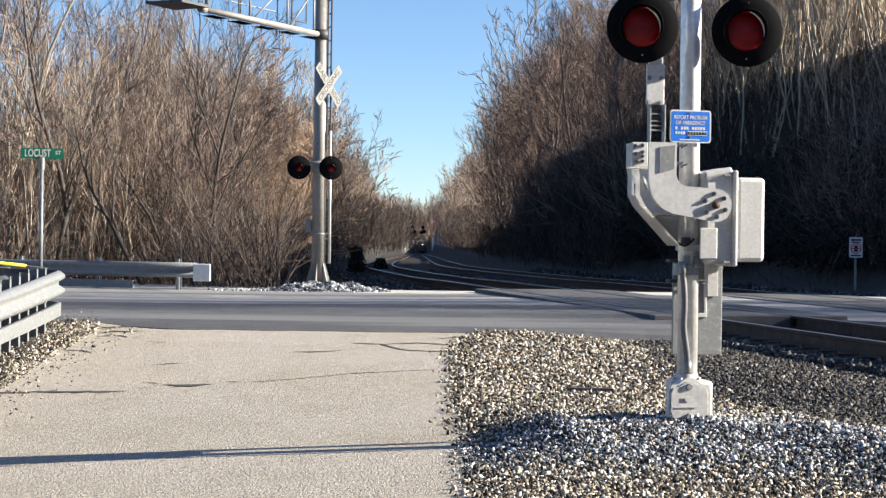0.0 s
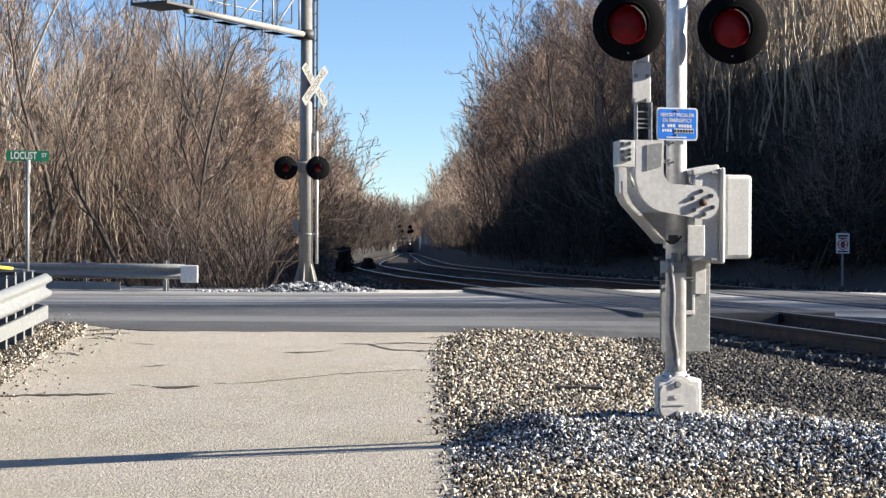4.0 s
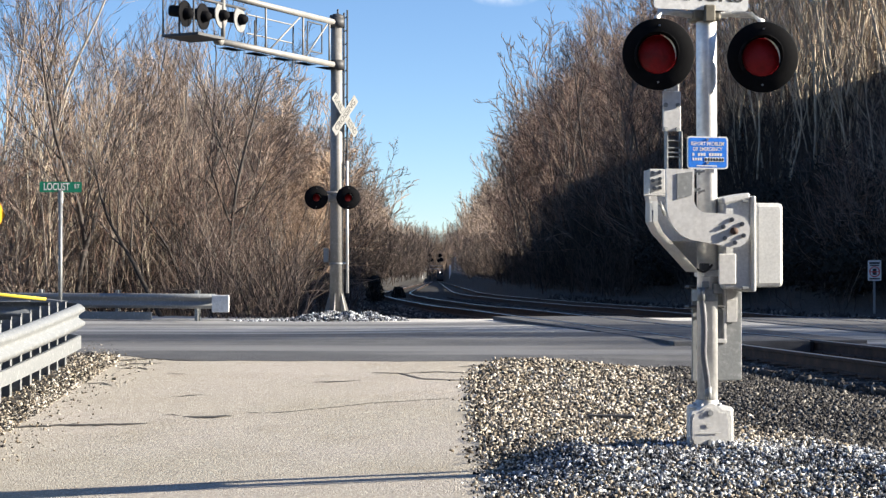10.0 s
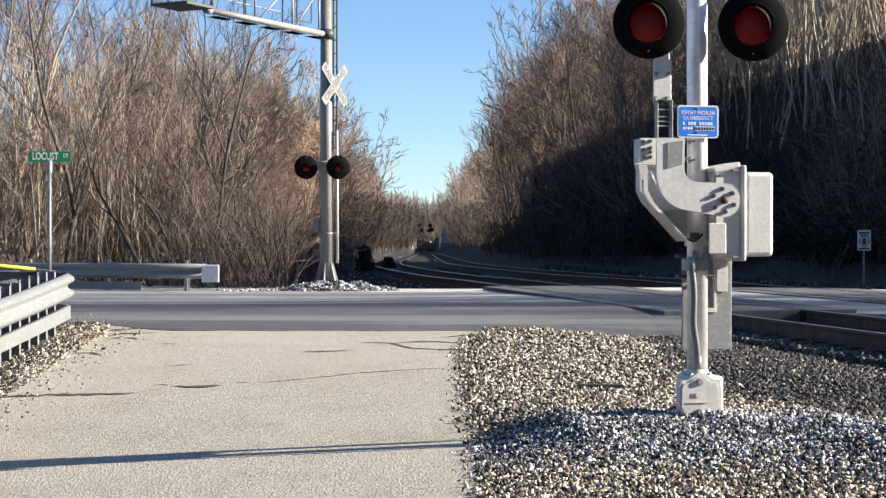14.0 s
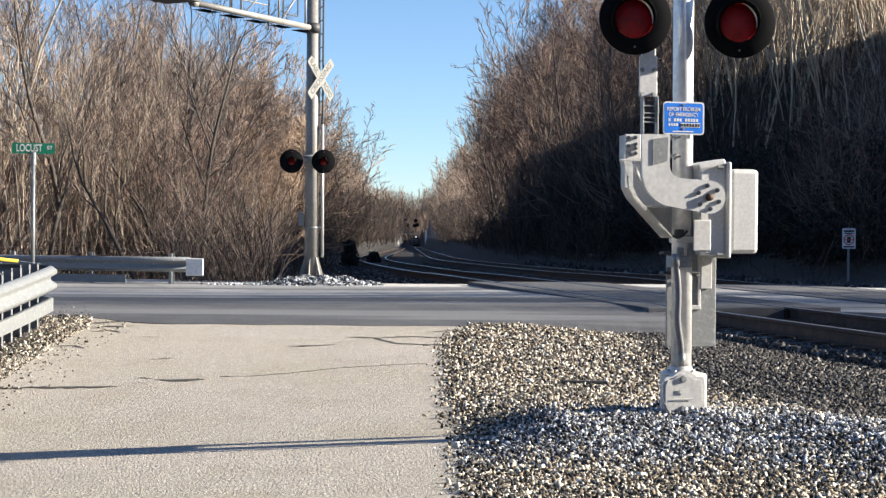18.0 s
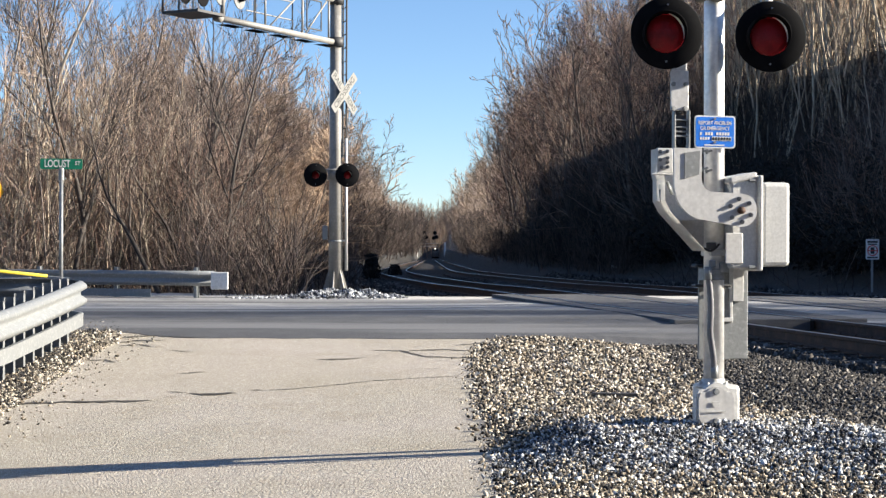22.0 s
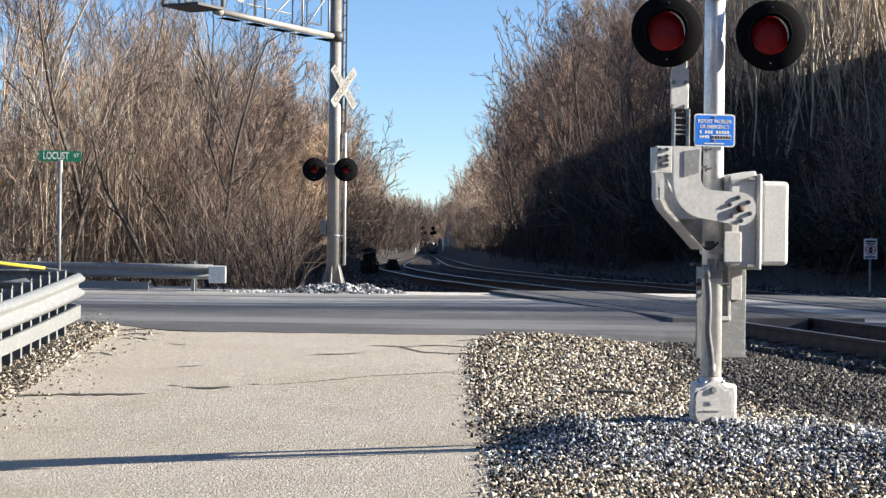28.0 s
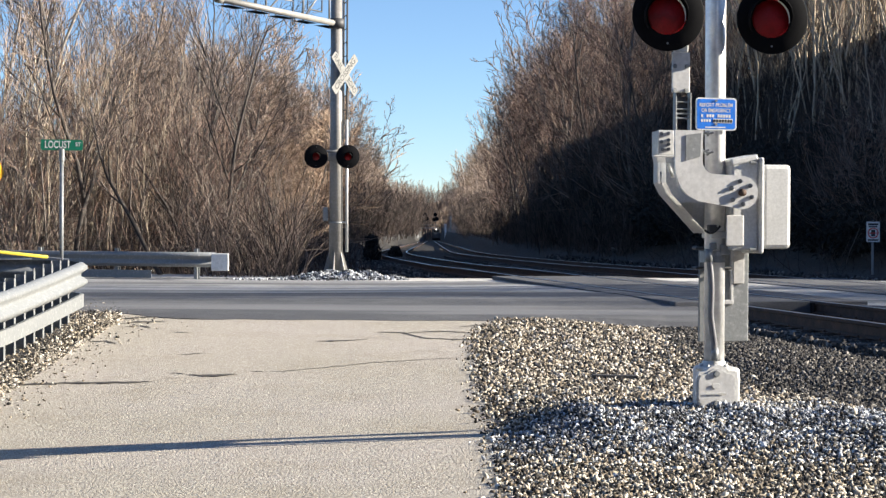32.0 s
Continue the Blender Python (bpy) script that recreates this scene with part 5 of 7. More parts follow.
# ---- signs and roadside things ----
def street_sign():
    x, y = -5.7, 24.4
    g = ground_z(x, y)
    t = thing("street_sign", pose(x, y, g, 0, 0, 9), "green street name sign on a thin galvanised pole", "street sign")
    bm = bmesh.new()
    rod(bm, (0, 0, -0.2), (0, 0, 2.68 - g), 0.028, seg=12)
    part("pole", bm, M_galv, t, "", True)
    bm = bmesh.new()
    rod(bm, (0, 0, 2.52 - g), (0, 0, 2.7 - g), 0.04, seg=12)
    box(bm, 0, 0, 2.69 - g, 0.06, 0.03, 0.06, 0.005)
    part("bracket", bm, M_galv, t)
    bm = bmesh.new()
    m = Matrix.Translation((0, -0.003, 2.765 - g))
    prism(bm, rounded(0.61, 0.155, 0.02), 0.004, m)
    s = part("name_plate", bm, M_green, t, "green plate with white letters")
    lettering("letters", "LOCUST", 0.105, m @ Matrix.Translation((-0.06, -0.003, 0)), M_white, s, 0.37)
    lettering("letters", "ST", 0.055, m @ Matrix.Translation((0.235, -0.003, 0.01)), M_white, s, 0.08)


def turn_sign():
    x, y = -9.57, 34.6
    g = ground_z(x, y)
    t = thing("turn_sign", pose(x, y, g, 0, 3), "yellow right-turn warning sign with a small plate below", "road sign")
    bm = bmesh.new()
    rod(bm, (0, 0.03, -0.2), (0, 0.03, 3.05 - g), 0.03, seg=8)
    part("pole", bm, M_galv, t)
    turn = Matrix.Rotation(radians(77), 4, "Z")
    m = Matrix.Translation((0, -0.02, 2.7 - g)) @ turn
    bm = bmesh.new()
    prism(bm, [(0.44, 0), (0, 0.44), (-0.44, 0), (0, -0.44)], 0.004, m)
    s = part("diamond_plate", bm, M_yellow, t, "yellow diamond with a black arrow")
    bm = bmesh.new()
    prism(bm, [(-0.12, -0.25), (-0.05, -0.25), (-0.05, 0.05), (0.05, 0.05), (0.05, -0.03), (0.2, 0.09), (0.05, 0.21), (0.05, 0.12), (-0.12, 0.12)], 0.002, m @ Matrix.Translation((0, -0.003, 0)))
    part("arrow", bm, M_sign_black, s, "black bent arrow")
    m = Matrix.Translation((0, -0.02, 2.0 - g)) @ turn
    bm = bmesh.new()
    prism(bm, rounded(0.46, 0.46, 0.03), 0.004, m)
    s = part("speed_plate", bm, M_yellow, t, "yellow plate with dark bars of print")
    bm = bmesh.new()
    for dx in (-0.09, 0.09):
        box(bm, dx, -0.002, 0.06, 0.11, 0.002, 0.2, 0, m)
    box(bm, 0, -0.002, -0.14, 0.3, 0.002, 0.07, 0, m)
    part("print_bar", bm, M_sign_black, s)


def notice_sign():
    x, y = 9.85, 38.0
    g = ground_z(x, y)
    t = thing("notice_sign", pose(x, y, g), "small white prohibition sign on a steel post by the track", "sign")
    bm = bmesh.new()
    box(bm, 0, 0.02, (1.8 - g) / 2 - 0.1, 0.05, 0.03, 1.8 - g + 0.2, 0.005)
    part("post", bm, M_galv, t)
    m = Matrix.Translation((0, -0.01, 1.53 - g))
    bm = bmesh.new()
    prism(bm, rounded(0.31, 0.47, 0.02), 0.004, m)
    s = part("plate", bm, M_white, t)
    bm = bmesh.new()
    lathe(bm, [(0.1, 0), (0.125, 0), (0.125, 0.002), (0.1, 0.002)], 24, m @ Matrix.Translation((0, -0.004, -0.03)) @ Matrix.Rotation(radians(90), 4, "X"))
    box(bm, 0, -0.004, -0.03, 0.23, 0.002, 0.022, 0, m @ Matrix.Rotation(radians(0), 4, "Y"))
    part("ring", bm, M_red_ink, s, "red prohibition ring")
    bm = bmesh.new()
    box(bm, 0, -0.003, -0.03, 0.09, 0.002, 0.15, 0, m)
    box(bm, 0, -0.003, 0.17, 0.24, 0.002, 0.045, 0, m)
    box(bm, 0, -0.003, 0.115, 0.2, 0.002, 0.03, 0, m)
    box(bm, 0, -0.003, -0.19, 0.24, 0.002, 0.035, 0, m)
    part("print_bar", bm, M_sign_black, s)


def roadside_cabinet():
    x, y = -7.0, 23.6
    g = ground_z(x, y)
    t = thing("signal_cabinet", pose(x, y, g), "white metal cabinet on a dark post behind the guardrail", "cabinet")
    bm = bmesh.new()
    box(bm, 0, 0, 1.72 - g, 0.62, 0.45, 0.8, 0.05)
    part("body", bm, M_white, t)
    bm = bmesh.new()
    box(bm, -0.02, -0.232, 1.72 - g, 0.5, 0.02, 0.66, 0.01)
    part("door", bm, M_white, t)
    bm = bmesh.new()
    rod(bm, (0.24, 0, -0.2), (0.24, 0, 1.35 - g), 0.06, seg=12)
    rod(bm, (-0.2, 0, -0.2), (-0.2, 0, 1.35 - g), 0.06, seg=12)
    part("post", bm, M_dark_steel, t, "dark steel posts")
    t = thing("guy_guard", pose(0, 0, 0), "yellow plastic guard sleeve on a taut wire", "cable guard")
    a, b = Vector((-8.6, 23.3, 1.42)), Vector((-5.55, 22.9, 1.135))
    bm = bmesh.new()
    rod(bm, a, b, 0.022, seg=10)
    part("sleeve", bm, M_yellow_pl, t, "", True)
    bm = bmesh.new()
    rod(bm, b, b + Vector((0.3, 0.0, -0.03)), 0.006, seg=6)
    rod(bm, (-8.6, 23.2, 1.02), (-5.75, 22.8, 1.11), 0.008, seg=6)
    part("wire", bm, M_alu, t)


street_sign()
turn_sign()
notice_sign()
roadside_cabinet()


# ---- bare winter trees ----
def limb(rng, p, d, length, r, n, bend, rise):
    pts, rad = [p.copy()], [r]
    for i in range(n):
        d = (d + Vector((rng.uniform(-bend, bend), rng.uniform(-bend, bend), rng.uniform(-bend, bend) + rise))).normalized()
        p = p + d * length / n
        pts.append(p.copy())
        rad.append(r * (1 - 0.8 * (i + 1) / n) + 0.002)
    return pts, rad


def make_tree(seed, height, spread, lean, bark, twig, kids=(9, 7, 6), thick=0.018, first=0.25, fine=0.006, crook=0.22, rise=0.09, stems=1, foot=0.0, splay=0.25, reach=1.0):
    """Stems and limbs are one mesh, the twigs of the crown another."""
    rng = random.Random(seed)
    tv, tf, cv, cf = [], [], [], []
    todo = []
    for k in range(stems):
        h = height * (1.0 if k == 0 else rng.uniform(0.5, 1.0))
        d0 = Vector((lean[0] + rng.uniform(-splay, splay) * (stems > 1), lean[1] + rng.uniform(-splay, splay) * (stems > 1), 1)).normalized()
        at = Vector((rng.uniform(-foot, foot), rng.uniform(-foot, foot), -0.3))
        pts, rad = limb(rng, at, d0, h + 0.3, h * thick * rng.uniform(0.75, 1.15), 9, 0.16, 0.05)
        tube(tv, tf, pts, rad, 6 if stems == 1 else 4)
        todo.append((pts, rad, h, 1))
    while todo:
        pts, rad, length, lv = todo.pop()
        low = first if lv == 1 else 0.25
        for k in range(kids[lv - 1]):
            f = low + (1 - low) * (k + rng.random()) / kids[lv - 1]
            at = min(f, 0.98) * (len(pts) - 1)
            i = int(at)
            p = pts[i].lerp(pts[i + 1], at - i)
            along = (pts[i + 1] - pts[i]).normalized()
            out = along.orthogonal().normalized()
            out = Matrix.Rotation(rng.uniform(0, 2 * math.pi), 3, along) @ out
            d = (along + out * rng.uniform(0.45, 1.0) * spread).normalized()
            ln = reach * length * rng.uniform(0.3, 0.55) * (1.2 - 0.7 * f) * (1 if lv == 1 else 1.2)
            r = max(fine, rad[i] * rng.uniform(0.35, 0.6))
            q, qr = limb(rng, p, d, ln, r, (6, 4, 3, 2)[lv - 1], crook * (0.8, 0.75, 0.6, 0.5)[lv - 1], rise)
            if lv == 1:
                tube(tv, tf, q, qr, 4)
            else:
                tube(cv, cf, q, qr, 3)
            if lv < len(kids):
                todo.append((q, qr, ln, lv + 1))
    return tv, tf, cv, cf, bark, twig


def tree_thing(name, spec, label, category="tree", group=""):
    tv, tf, cv, cf, bark, twig = spec
    t = thing(name, pose(0, 0, -50), label, category, group)
    raw("trunk", tv, tf, bark, t, smooth=True)
    raw("crown", cv, cf, twig, t)
    return t


def skyline(u):
    """How high the woods stand against the sky, by bearing."""
    return float(np.interp(u, [-0.3, -0.22, -0.16, -0.12, -0.1, -0.087, -0.066, -0.056, -0.044, -0.034, -0.02, -0.008, 0.0055, 0.009, 0.0157, 0.0226, 0.03, 0.048, 0.069, 0.1, 0.3], [0.16, 0.14, 0.125, 0.115, 0.094, 0.092, 0.08, 0.07, 0.053, 0.029, 0.027, 0.024, 0.02, 0.031, 0.041, 0.055, 0.079, 0.11, 0.125, 0.155, 0.26]))


def scatter(protos, places, group, label=""):
    for k, (x, y, h) in enumerate(places):
        t, h0 = protos[k % len(protos)]
        s = h / h0
        m = pose(x, y, ground_z(x, y) - 0.05, random.uniform(-4, 4), random.uniform(-4, 4), random.uniform(0, 360))
        c = copy_thing(t, m)
        c.scale = (s, s, s)
        tagged(c, label, group=group)


def height_at(x, y, lo, hi):
    top = 1.55 + skyline(x / y) * y - ground_z(x, y)
    return max(1.2, top * random.uniform(lo, hi))


def protos(name, label, specs):
    """Patterns of one kind, each with its height; they go once their copies stand."""
    return [(tree_thing(name, make_tree(seed, h, **kw), label, name.replace("_", " ").split()[-1]), h) for seed, h, kw in specs]


def wood(kind, n, x_of, y_of, h_of, keep, group):
    places = []
    for k in range(n):
        y = y_of()
        x = x_of(y)
        if keep(x, y):
            places.append((x, y, h_of(x, y)))
    scatter(kind, places, group)


U = random.uniform
random.seed(11)
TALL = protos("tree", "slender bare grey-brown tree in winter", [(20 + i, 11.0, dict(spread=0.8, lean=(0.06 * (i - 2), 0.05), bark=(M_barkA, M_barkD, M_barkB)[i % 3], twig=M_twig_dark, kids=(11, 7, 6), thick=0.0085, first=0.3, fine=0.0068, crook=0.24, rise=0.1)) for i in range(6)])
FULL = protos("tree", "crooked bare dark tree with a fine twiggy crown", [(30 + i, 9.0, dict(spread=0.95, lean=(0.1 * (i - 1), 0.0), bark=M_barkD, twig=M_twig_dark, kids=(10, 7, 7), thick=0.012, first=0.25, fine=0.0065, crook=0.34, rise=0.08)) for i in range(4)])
FRINGE = protos("tree", "round-crowned bare brown tree with fine twigs to the ground", [(35 + i, 9.0, dict(spread=1.0, lean=(-0.06 * i, 0.0), bark=M_barkA, twig=M_twig, kids=(14, 8, 6), thick=0.01, first=0.06, fine=0.0085, crook=0.26, rise=0.07)) for i in range(4)])
BUSH = protos("shrub", "leafless brown thicket of thin crossing stems", [(40 + i, 4.5, dict(spread=0.85, lean=(0.06 * (i - 2), 0.0), bark=(M_barkD, M_barkB, M_barkA)[i % 3], twig=M_twig, kids=(7, 5), thick=0.0048, first=0.12, fine=0.0055, crook=0.42, rise=0.06, stems=8, foot=0.9, splay=0.4, reach=1.1)) for i in range(6)])
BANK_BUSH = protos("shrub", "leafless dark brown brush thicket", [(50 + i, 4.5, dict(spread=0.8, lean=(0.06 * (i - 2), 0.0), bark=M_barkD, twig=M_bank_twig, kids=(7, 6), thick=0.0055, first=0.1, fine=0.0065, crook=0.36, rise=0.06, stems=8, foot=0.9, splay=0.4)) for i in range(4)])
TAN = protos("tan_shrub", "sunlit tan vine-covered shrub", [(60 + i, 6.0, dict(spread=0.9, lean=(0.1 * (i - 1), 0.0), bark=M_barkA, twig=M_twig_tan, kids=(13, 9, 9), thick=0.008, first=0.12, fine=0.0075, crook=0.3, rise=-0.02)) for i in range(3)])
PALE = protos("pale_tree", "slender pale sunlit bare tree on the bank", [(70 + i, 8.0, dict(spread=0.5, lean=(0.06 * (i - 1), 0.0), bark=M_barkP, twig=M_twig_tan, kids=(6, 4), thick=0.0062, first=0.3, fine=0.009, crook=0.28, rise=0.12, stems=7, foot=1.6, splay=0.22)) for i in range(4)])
# the thicket on the near side of the line
wood(FULL, 9, lambda y: U(-0.295, -0.128) * y, lambda: 41 + 22 * random.random() ** 1.3, lambda x, y: height_at(x, y, 0.6, 0.9), lambda x, y: track_x(y) - x > 6.5, "trees beside the road")
wood(FULL, 6, lambda y: U(-0.28, -0.12) * y, lambda: U(38.6, 42), lambda x, y: U(4.5, 6.5), lambda x, y: y + 0.364 * x > 35.2 and track_x(y) - x > 6.0, "trees beside the road")
scatter(FULL, [(-5.45, 40.5, 6.6), (-8.9, 40.2, 7.9), (-6.9, 44.0, 8.2)], "trees beside the road")
wood(TALL, 11, lambda y: U(-0.295, -0.14) * y, lambda: 42 + 50 * random.random(), lambda x, y: height_at(x, y, 0.85, 1.35), lambda x, y: track_x(y) - x > 6.5, "trees beside the road")
wood(BUSH, 165, lambda y: U(-0.295, -0.122 if y < 46 else -0.1) * y, lambda: 37.6 + 20 * random.random() ** 1.6, lambda x, y: min(height_at(x, y, 0.42, 0.74), U(2.2, 5.6)), lambda x, y: track_x(y) - x > 6.2 and y + 0.364 * x > 35.0 and not (y < 40.5 and -0.235 < x / y < -0.14), "brush beside the road")
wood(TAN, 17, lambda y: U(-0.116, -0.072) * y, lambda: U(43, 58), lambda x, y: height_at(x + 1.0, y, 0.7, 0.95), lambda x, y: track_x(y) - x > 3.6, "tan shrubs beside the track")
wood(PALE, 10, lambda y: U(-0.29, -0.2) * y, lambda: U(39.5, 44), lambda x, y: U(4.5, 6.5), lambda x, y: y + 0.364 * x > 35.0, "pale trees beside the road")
wood(FRINGE, 36, lambda y: track_x(y) - U(5.0, 11), lambda: U(58, 150), lambda x, y: height_at(x + 1.5, y, 0.6, 0.95), lambda x, y: True, "trees along the track")
wood(TALL, 40, lambda y: track_x(y) - U(8.5, 16), lambda: U(70, 170), lambda x, y: height_at(x + 2.0, y, 0.75, 1.0), lambda x, y: True, "trees along the track")
# the bank across the line: brush at its foot, pale stems above, taller trees behind
wood(FRINGE, 90, lambda y: track_x(y) + 9.4 + 6 * random.random() ** 1.3, lambda: 62 + 125 * random.random() ** 1.1, lambda x, y: min(height_at(x - 1.6, y, 0.6, 1.0), 13), lambda x, y: 0.012 + 1.4 / y < x / y < 0.2, "trees on the bank")
wood(TALL, 56, lambda y: track_x(y) + 12.5 + 20 * random.random() ** 1.3, lambda: 72 + 120 * random.random() ** 1.5, lambda x, y: height_at(x - 3.4, y, 0.75, 1.02), lambda x, y: x / y < 0.3 and (y < 100 or random.random() < 0.6), "trees on the bank")
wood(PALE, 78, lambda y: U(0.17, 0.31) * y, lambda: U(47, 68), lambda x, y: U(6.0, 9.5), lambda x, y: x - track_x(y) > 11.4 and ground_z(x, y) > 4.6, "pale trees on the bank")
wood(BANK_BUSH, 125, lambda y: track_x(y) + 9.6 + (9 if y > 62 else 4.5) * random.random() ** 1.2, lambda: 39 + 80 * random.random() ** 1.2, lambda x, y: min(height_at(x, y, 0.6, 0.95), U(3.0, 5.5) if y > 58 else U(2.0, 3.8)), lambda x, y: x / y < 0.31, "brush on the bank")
# out-of-view brush, x 18 to 24, added to shade the low woods opposite
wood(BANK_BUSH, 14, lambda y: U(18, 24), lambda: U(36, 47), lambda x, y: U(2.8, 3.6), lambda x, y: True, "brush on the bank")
wood(BUSH, 16, lambda y: U(0.225, 0.3) * y, lambda: U(39, 45), lambda x, y: U(2.6, 4.2), lambda x, y: x - track_x(y) > 8.6, "brush on the bank")
# trees added out of view beside the road, to shade the crossing
wood(TALL, 46, lambda y: U(18, 44), lambda: U(20, 29.6), lambda x, y: U(9, 13), lambda x, y: road_of(x, y)[0] > 35.0 and x / y > 0.42, "trees on the bank")
for t, h in TALL + FULL + FRINGE + BUSH + BANK_BUSH + TAN + PALE:
    for o in (*t.children, t):
        bpy.data.objects.remove(o)


def evergreen_shrubs():
    """Broad-leaved shrubs added at the foot of the bank, near-black to give its shade."""
    rng = np.random.default_rng(17)
    made = []
    for k in range(3):
        n = 2600
        d = rng.normal(size=(n, 3))
        d /= np.linalg.norm(d, axis=1)[:, None]
        lump = 1 + 0.22 * np.sin(d[:, 0] * 5 + k) * np.cos(d[:, 1] * 4 + 2 * k) + 0.15 * np.sin(d[:, 2] * 9 + k)
        c = d * (lump * rng.uniform(0.62, 1.03, n) ** 0.6)[:, None] * (1.5, 1.5, 1.15)
        c[:, 2] = np.abs(c[:, 2] + 0.75)
        a = rng.normal(size=(n, 3))
        a /= np.linalg.norm(a, axis=1)[:, None]
        b = np.cross(a, d)
        b /= np.linalg.norm(b, axis=1)[:, None] + 1e-6
        ln, wd = rng.uniform(0.06, 0.11, n)[:, None], rng.uniform(0.022, 0.04, n)[:, None]
        v = np.stack([c - a * ln, c - b * wd, c + a * ln, c + b * wd], 1).reshape(-1, 3)
        t = thing("evergreen_shrub", pose(0, 0, -50), "evergreen shrub with the shade of the bank put into near-black leaves", "shrub")
        np_mesh("foliage", v, np.arange(4 * n).reshape(-1, 4), M_dark_leaf, t)
        vs, fs = [], []
        r2 = random.Random(k)
        for i in range(9):
            w = r2.uniform(0, 6.28)
            pts, rad = limb(r2, Vector((0.1 * math.cos(w), 0.1 * math.sin(w), -0.2)), Vector((0.8 * math.cos(w), 0.8 * math.sin(w), 1)).normalized(), 1.8, 0.03, 5, 0.25, 0.05)
            tube(vs, fs, pts, rad, 5)
        raw("stem", vs, fs, M_barkD, t)
        made.append(t)
    random.seed(23)
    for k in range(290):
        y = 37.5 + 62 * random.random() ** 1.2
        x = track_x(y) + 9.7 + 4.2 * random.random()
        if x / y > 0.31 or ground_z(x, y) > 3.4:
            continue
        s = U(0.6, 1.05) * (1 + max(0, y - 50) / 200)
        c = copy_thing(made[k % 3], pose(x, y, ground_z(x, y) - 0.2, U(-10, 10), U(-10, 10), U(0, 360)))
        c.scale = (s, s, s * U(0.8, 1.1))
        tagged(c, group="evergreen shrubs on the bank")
    for t in made:
        for o in (*t.children, t):
            bpy.data.objects.remove(o)


evergreen_shrubs()


def leaning_tree():
    x, y = -6.05, 37.4
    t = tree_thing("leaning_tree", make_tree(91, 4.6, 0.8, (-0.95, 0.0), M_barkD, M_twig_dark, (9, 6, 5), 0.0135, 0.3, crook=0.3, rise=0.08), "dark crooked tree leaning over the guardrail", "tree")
    t.matrix_basis = pose(x, y, ground_z(x, y) - 0.1)


leaning_tree()


def undergrowth(name, label, count, place, low, high, mat, seed):
    rng = random.Random(seed)
    vs, fs = [], []
    for k in range(count):
        x, y = place(rng)
        d = Vector((rng.uniform(-0.45, 0.45), rng.uniform(-0.45, 0.45), 1)).normalized()
        h = rng.uniform(low, high)
        pts, rad = limb(rng, Vector((x, y, ground_z(x, y) - 0.05)), d, h, 0.006 + 0.0032 * h, 4, 0.45, 0.0)
        tube(vs, fs, pts, rad, 3)
    tagged(raw(name, vs, fs, mat), label, "undergrowth", kind="stuff")


def left_place(rng):
    while True:
        y = 36.2 + 24 * rng.random() ** 1.6
        x = rng.uniform(-0.3, -0.075) * y
        if track_x(y) - x > 5.0 and y + 0.364 * x > 34.3 and not (y < 38.8 and -0.235 < x / y < -0.15):
            return x, y


def right_place(rng):
    while True:
        y = 34.5 + 90 * rng.random() ** 1.7
        x = track_x(y) + 9.6 + 20 * rng.random() ** 1.4
        if x / y < 0.31:
            return x, y


def track_place(rng):
    y = 38 + 95 * rng.random() ** 1.5
    if rng.random() < 0.75:
        return track_x(y) - 3.2 - 4.5 * rng.random(), y
    return track_x(y) + 7.4 + 3.0 * rng.random(), y


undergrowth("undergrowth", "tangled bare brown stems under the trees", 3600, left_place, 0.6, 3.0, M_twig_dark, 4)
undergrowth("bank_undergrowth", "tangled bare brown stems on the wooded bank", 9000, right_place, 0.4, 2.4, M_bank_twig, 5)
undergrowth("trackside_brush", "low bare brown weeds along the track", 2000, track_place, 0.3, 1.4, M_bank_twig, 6)


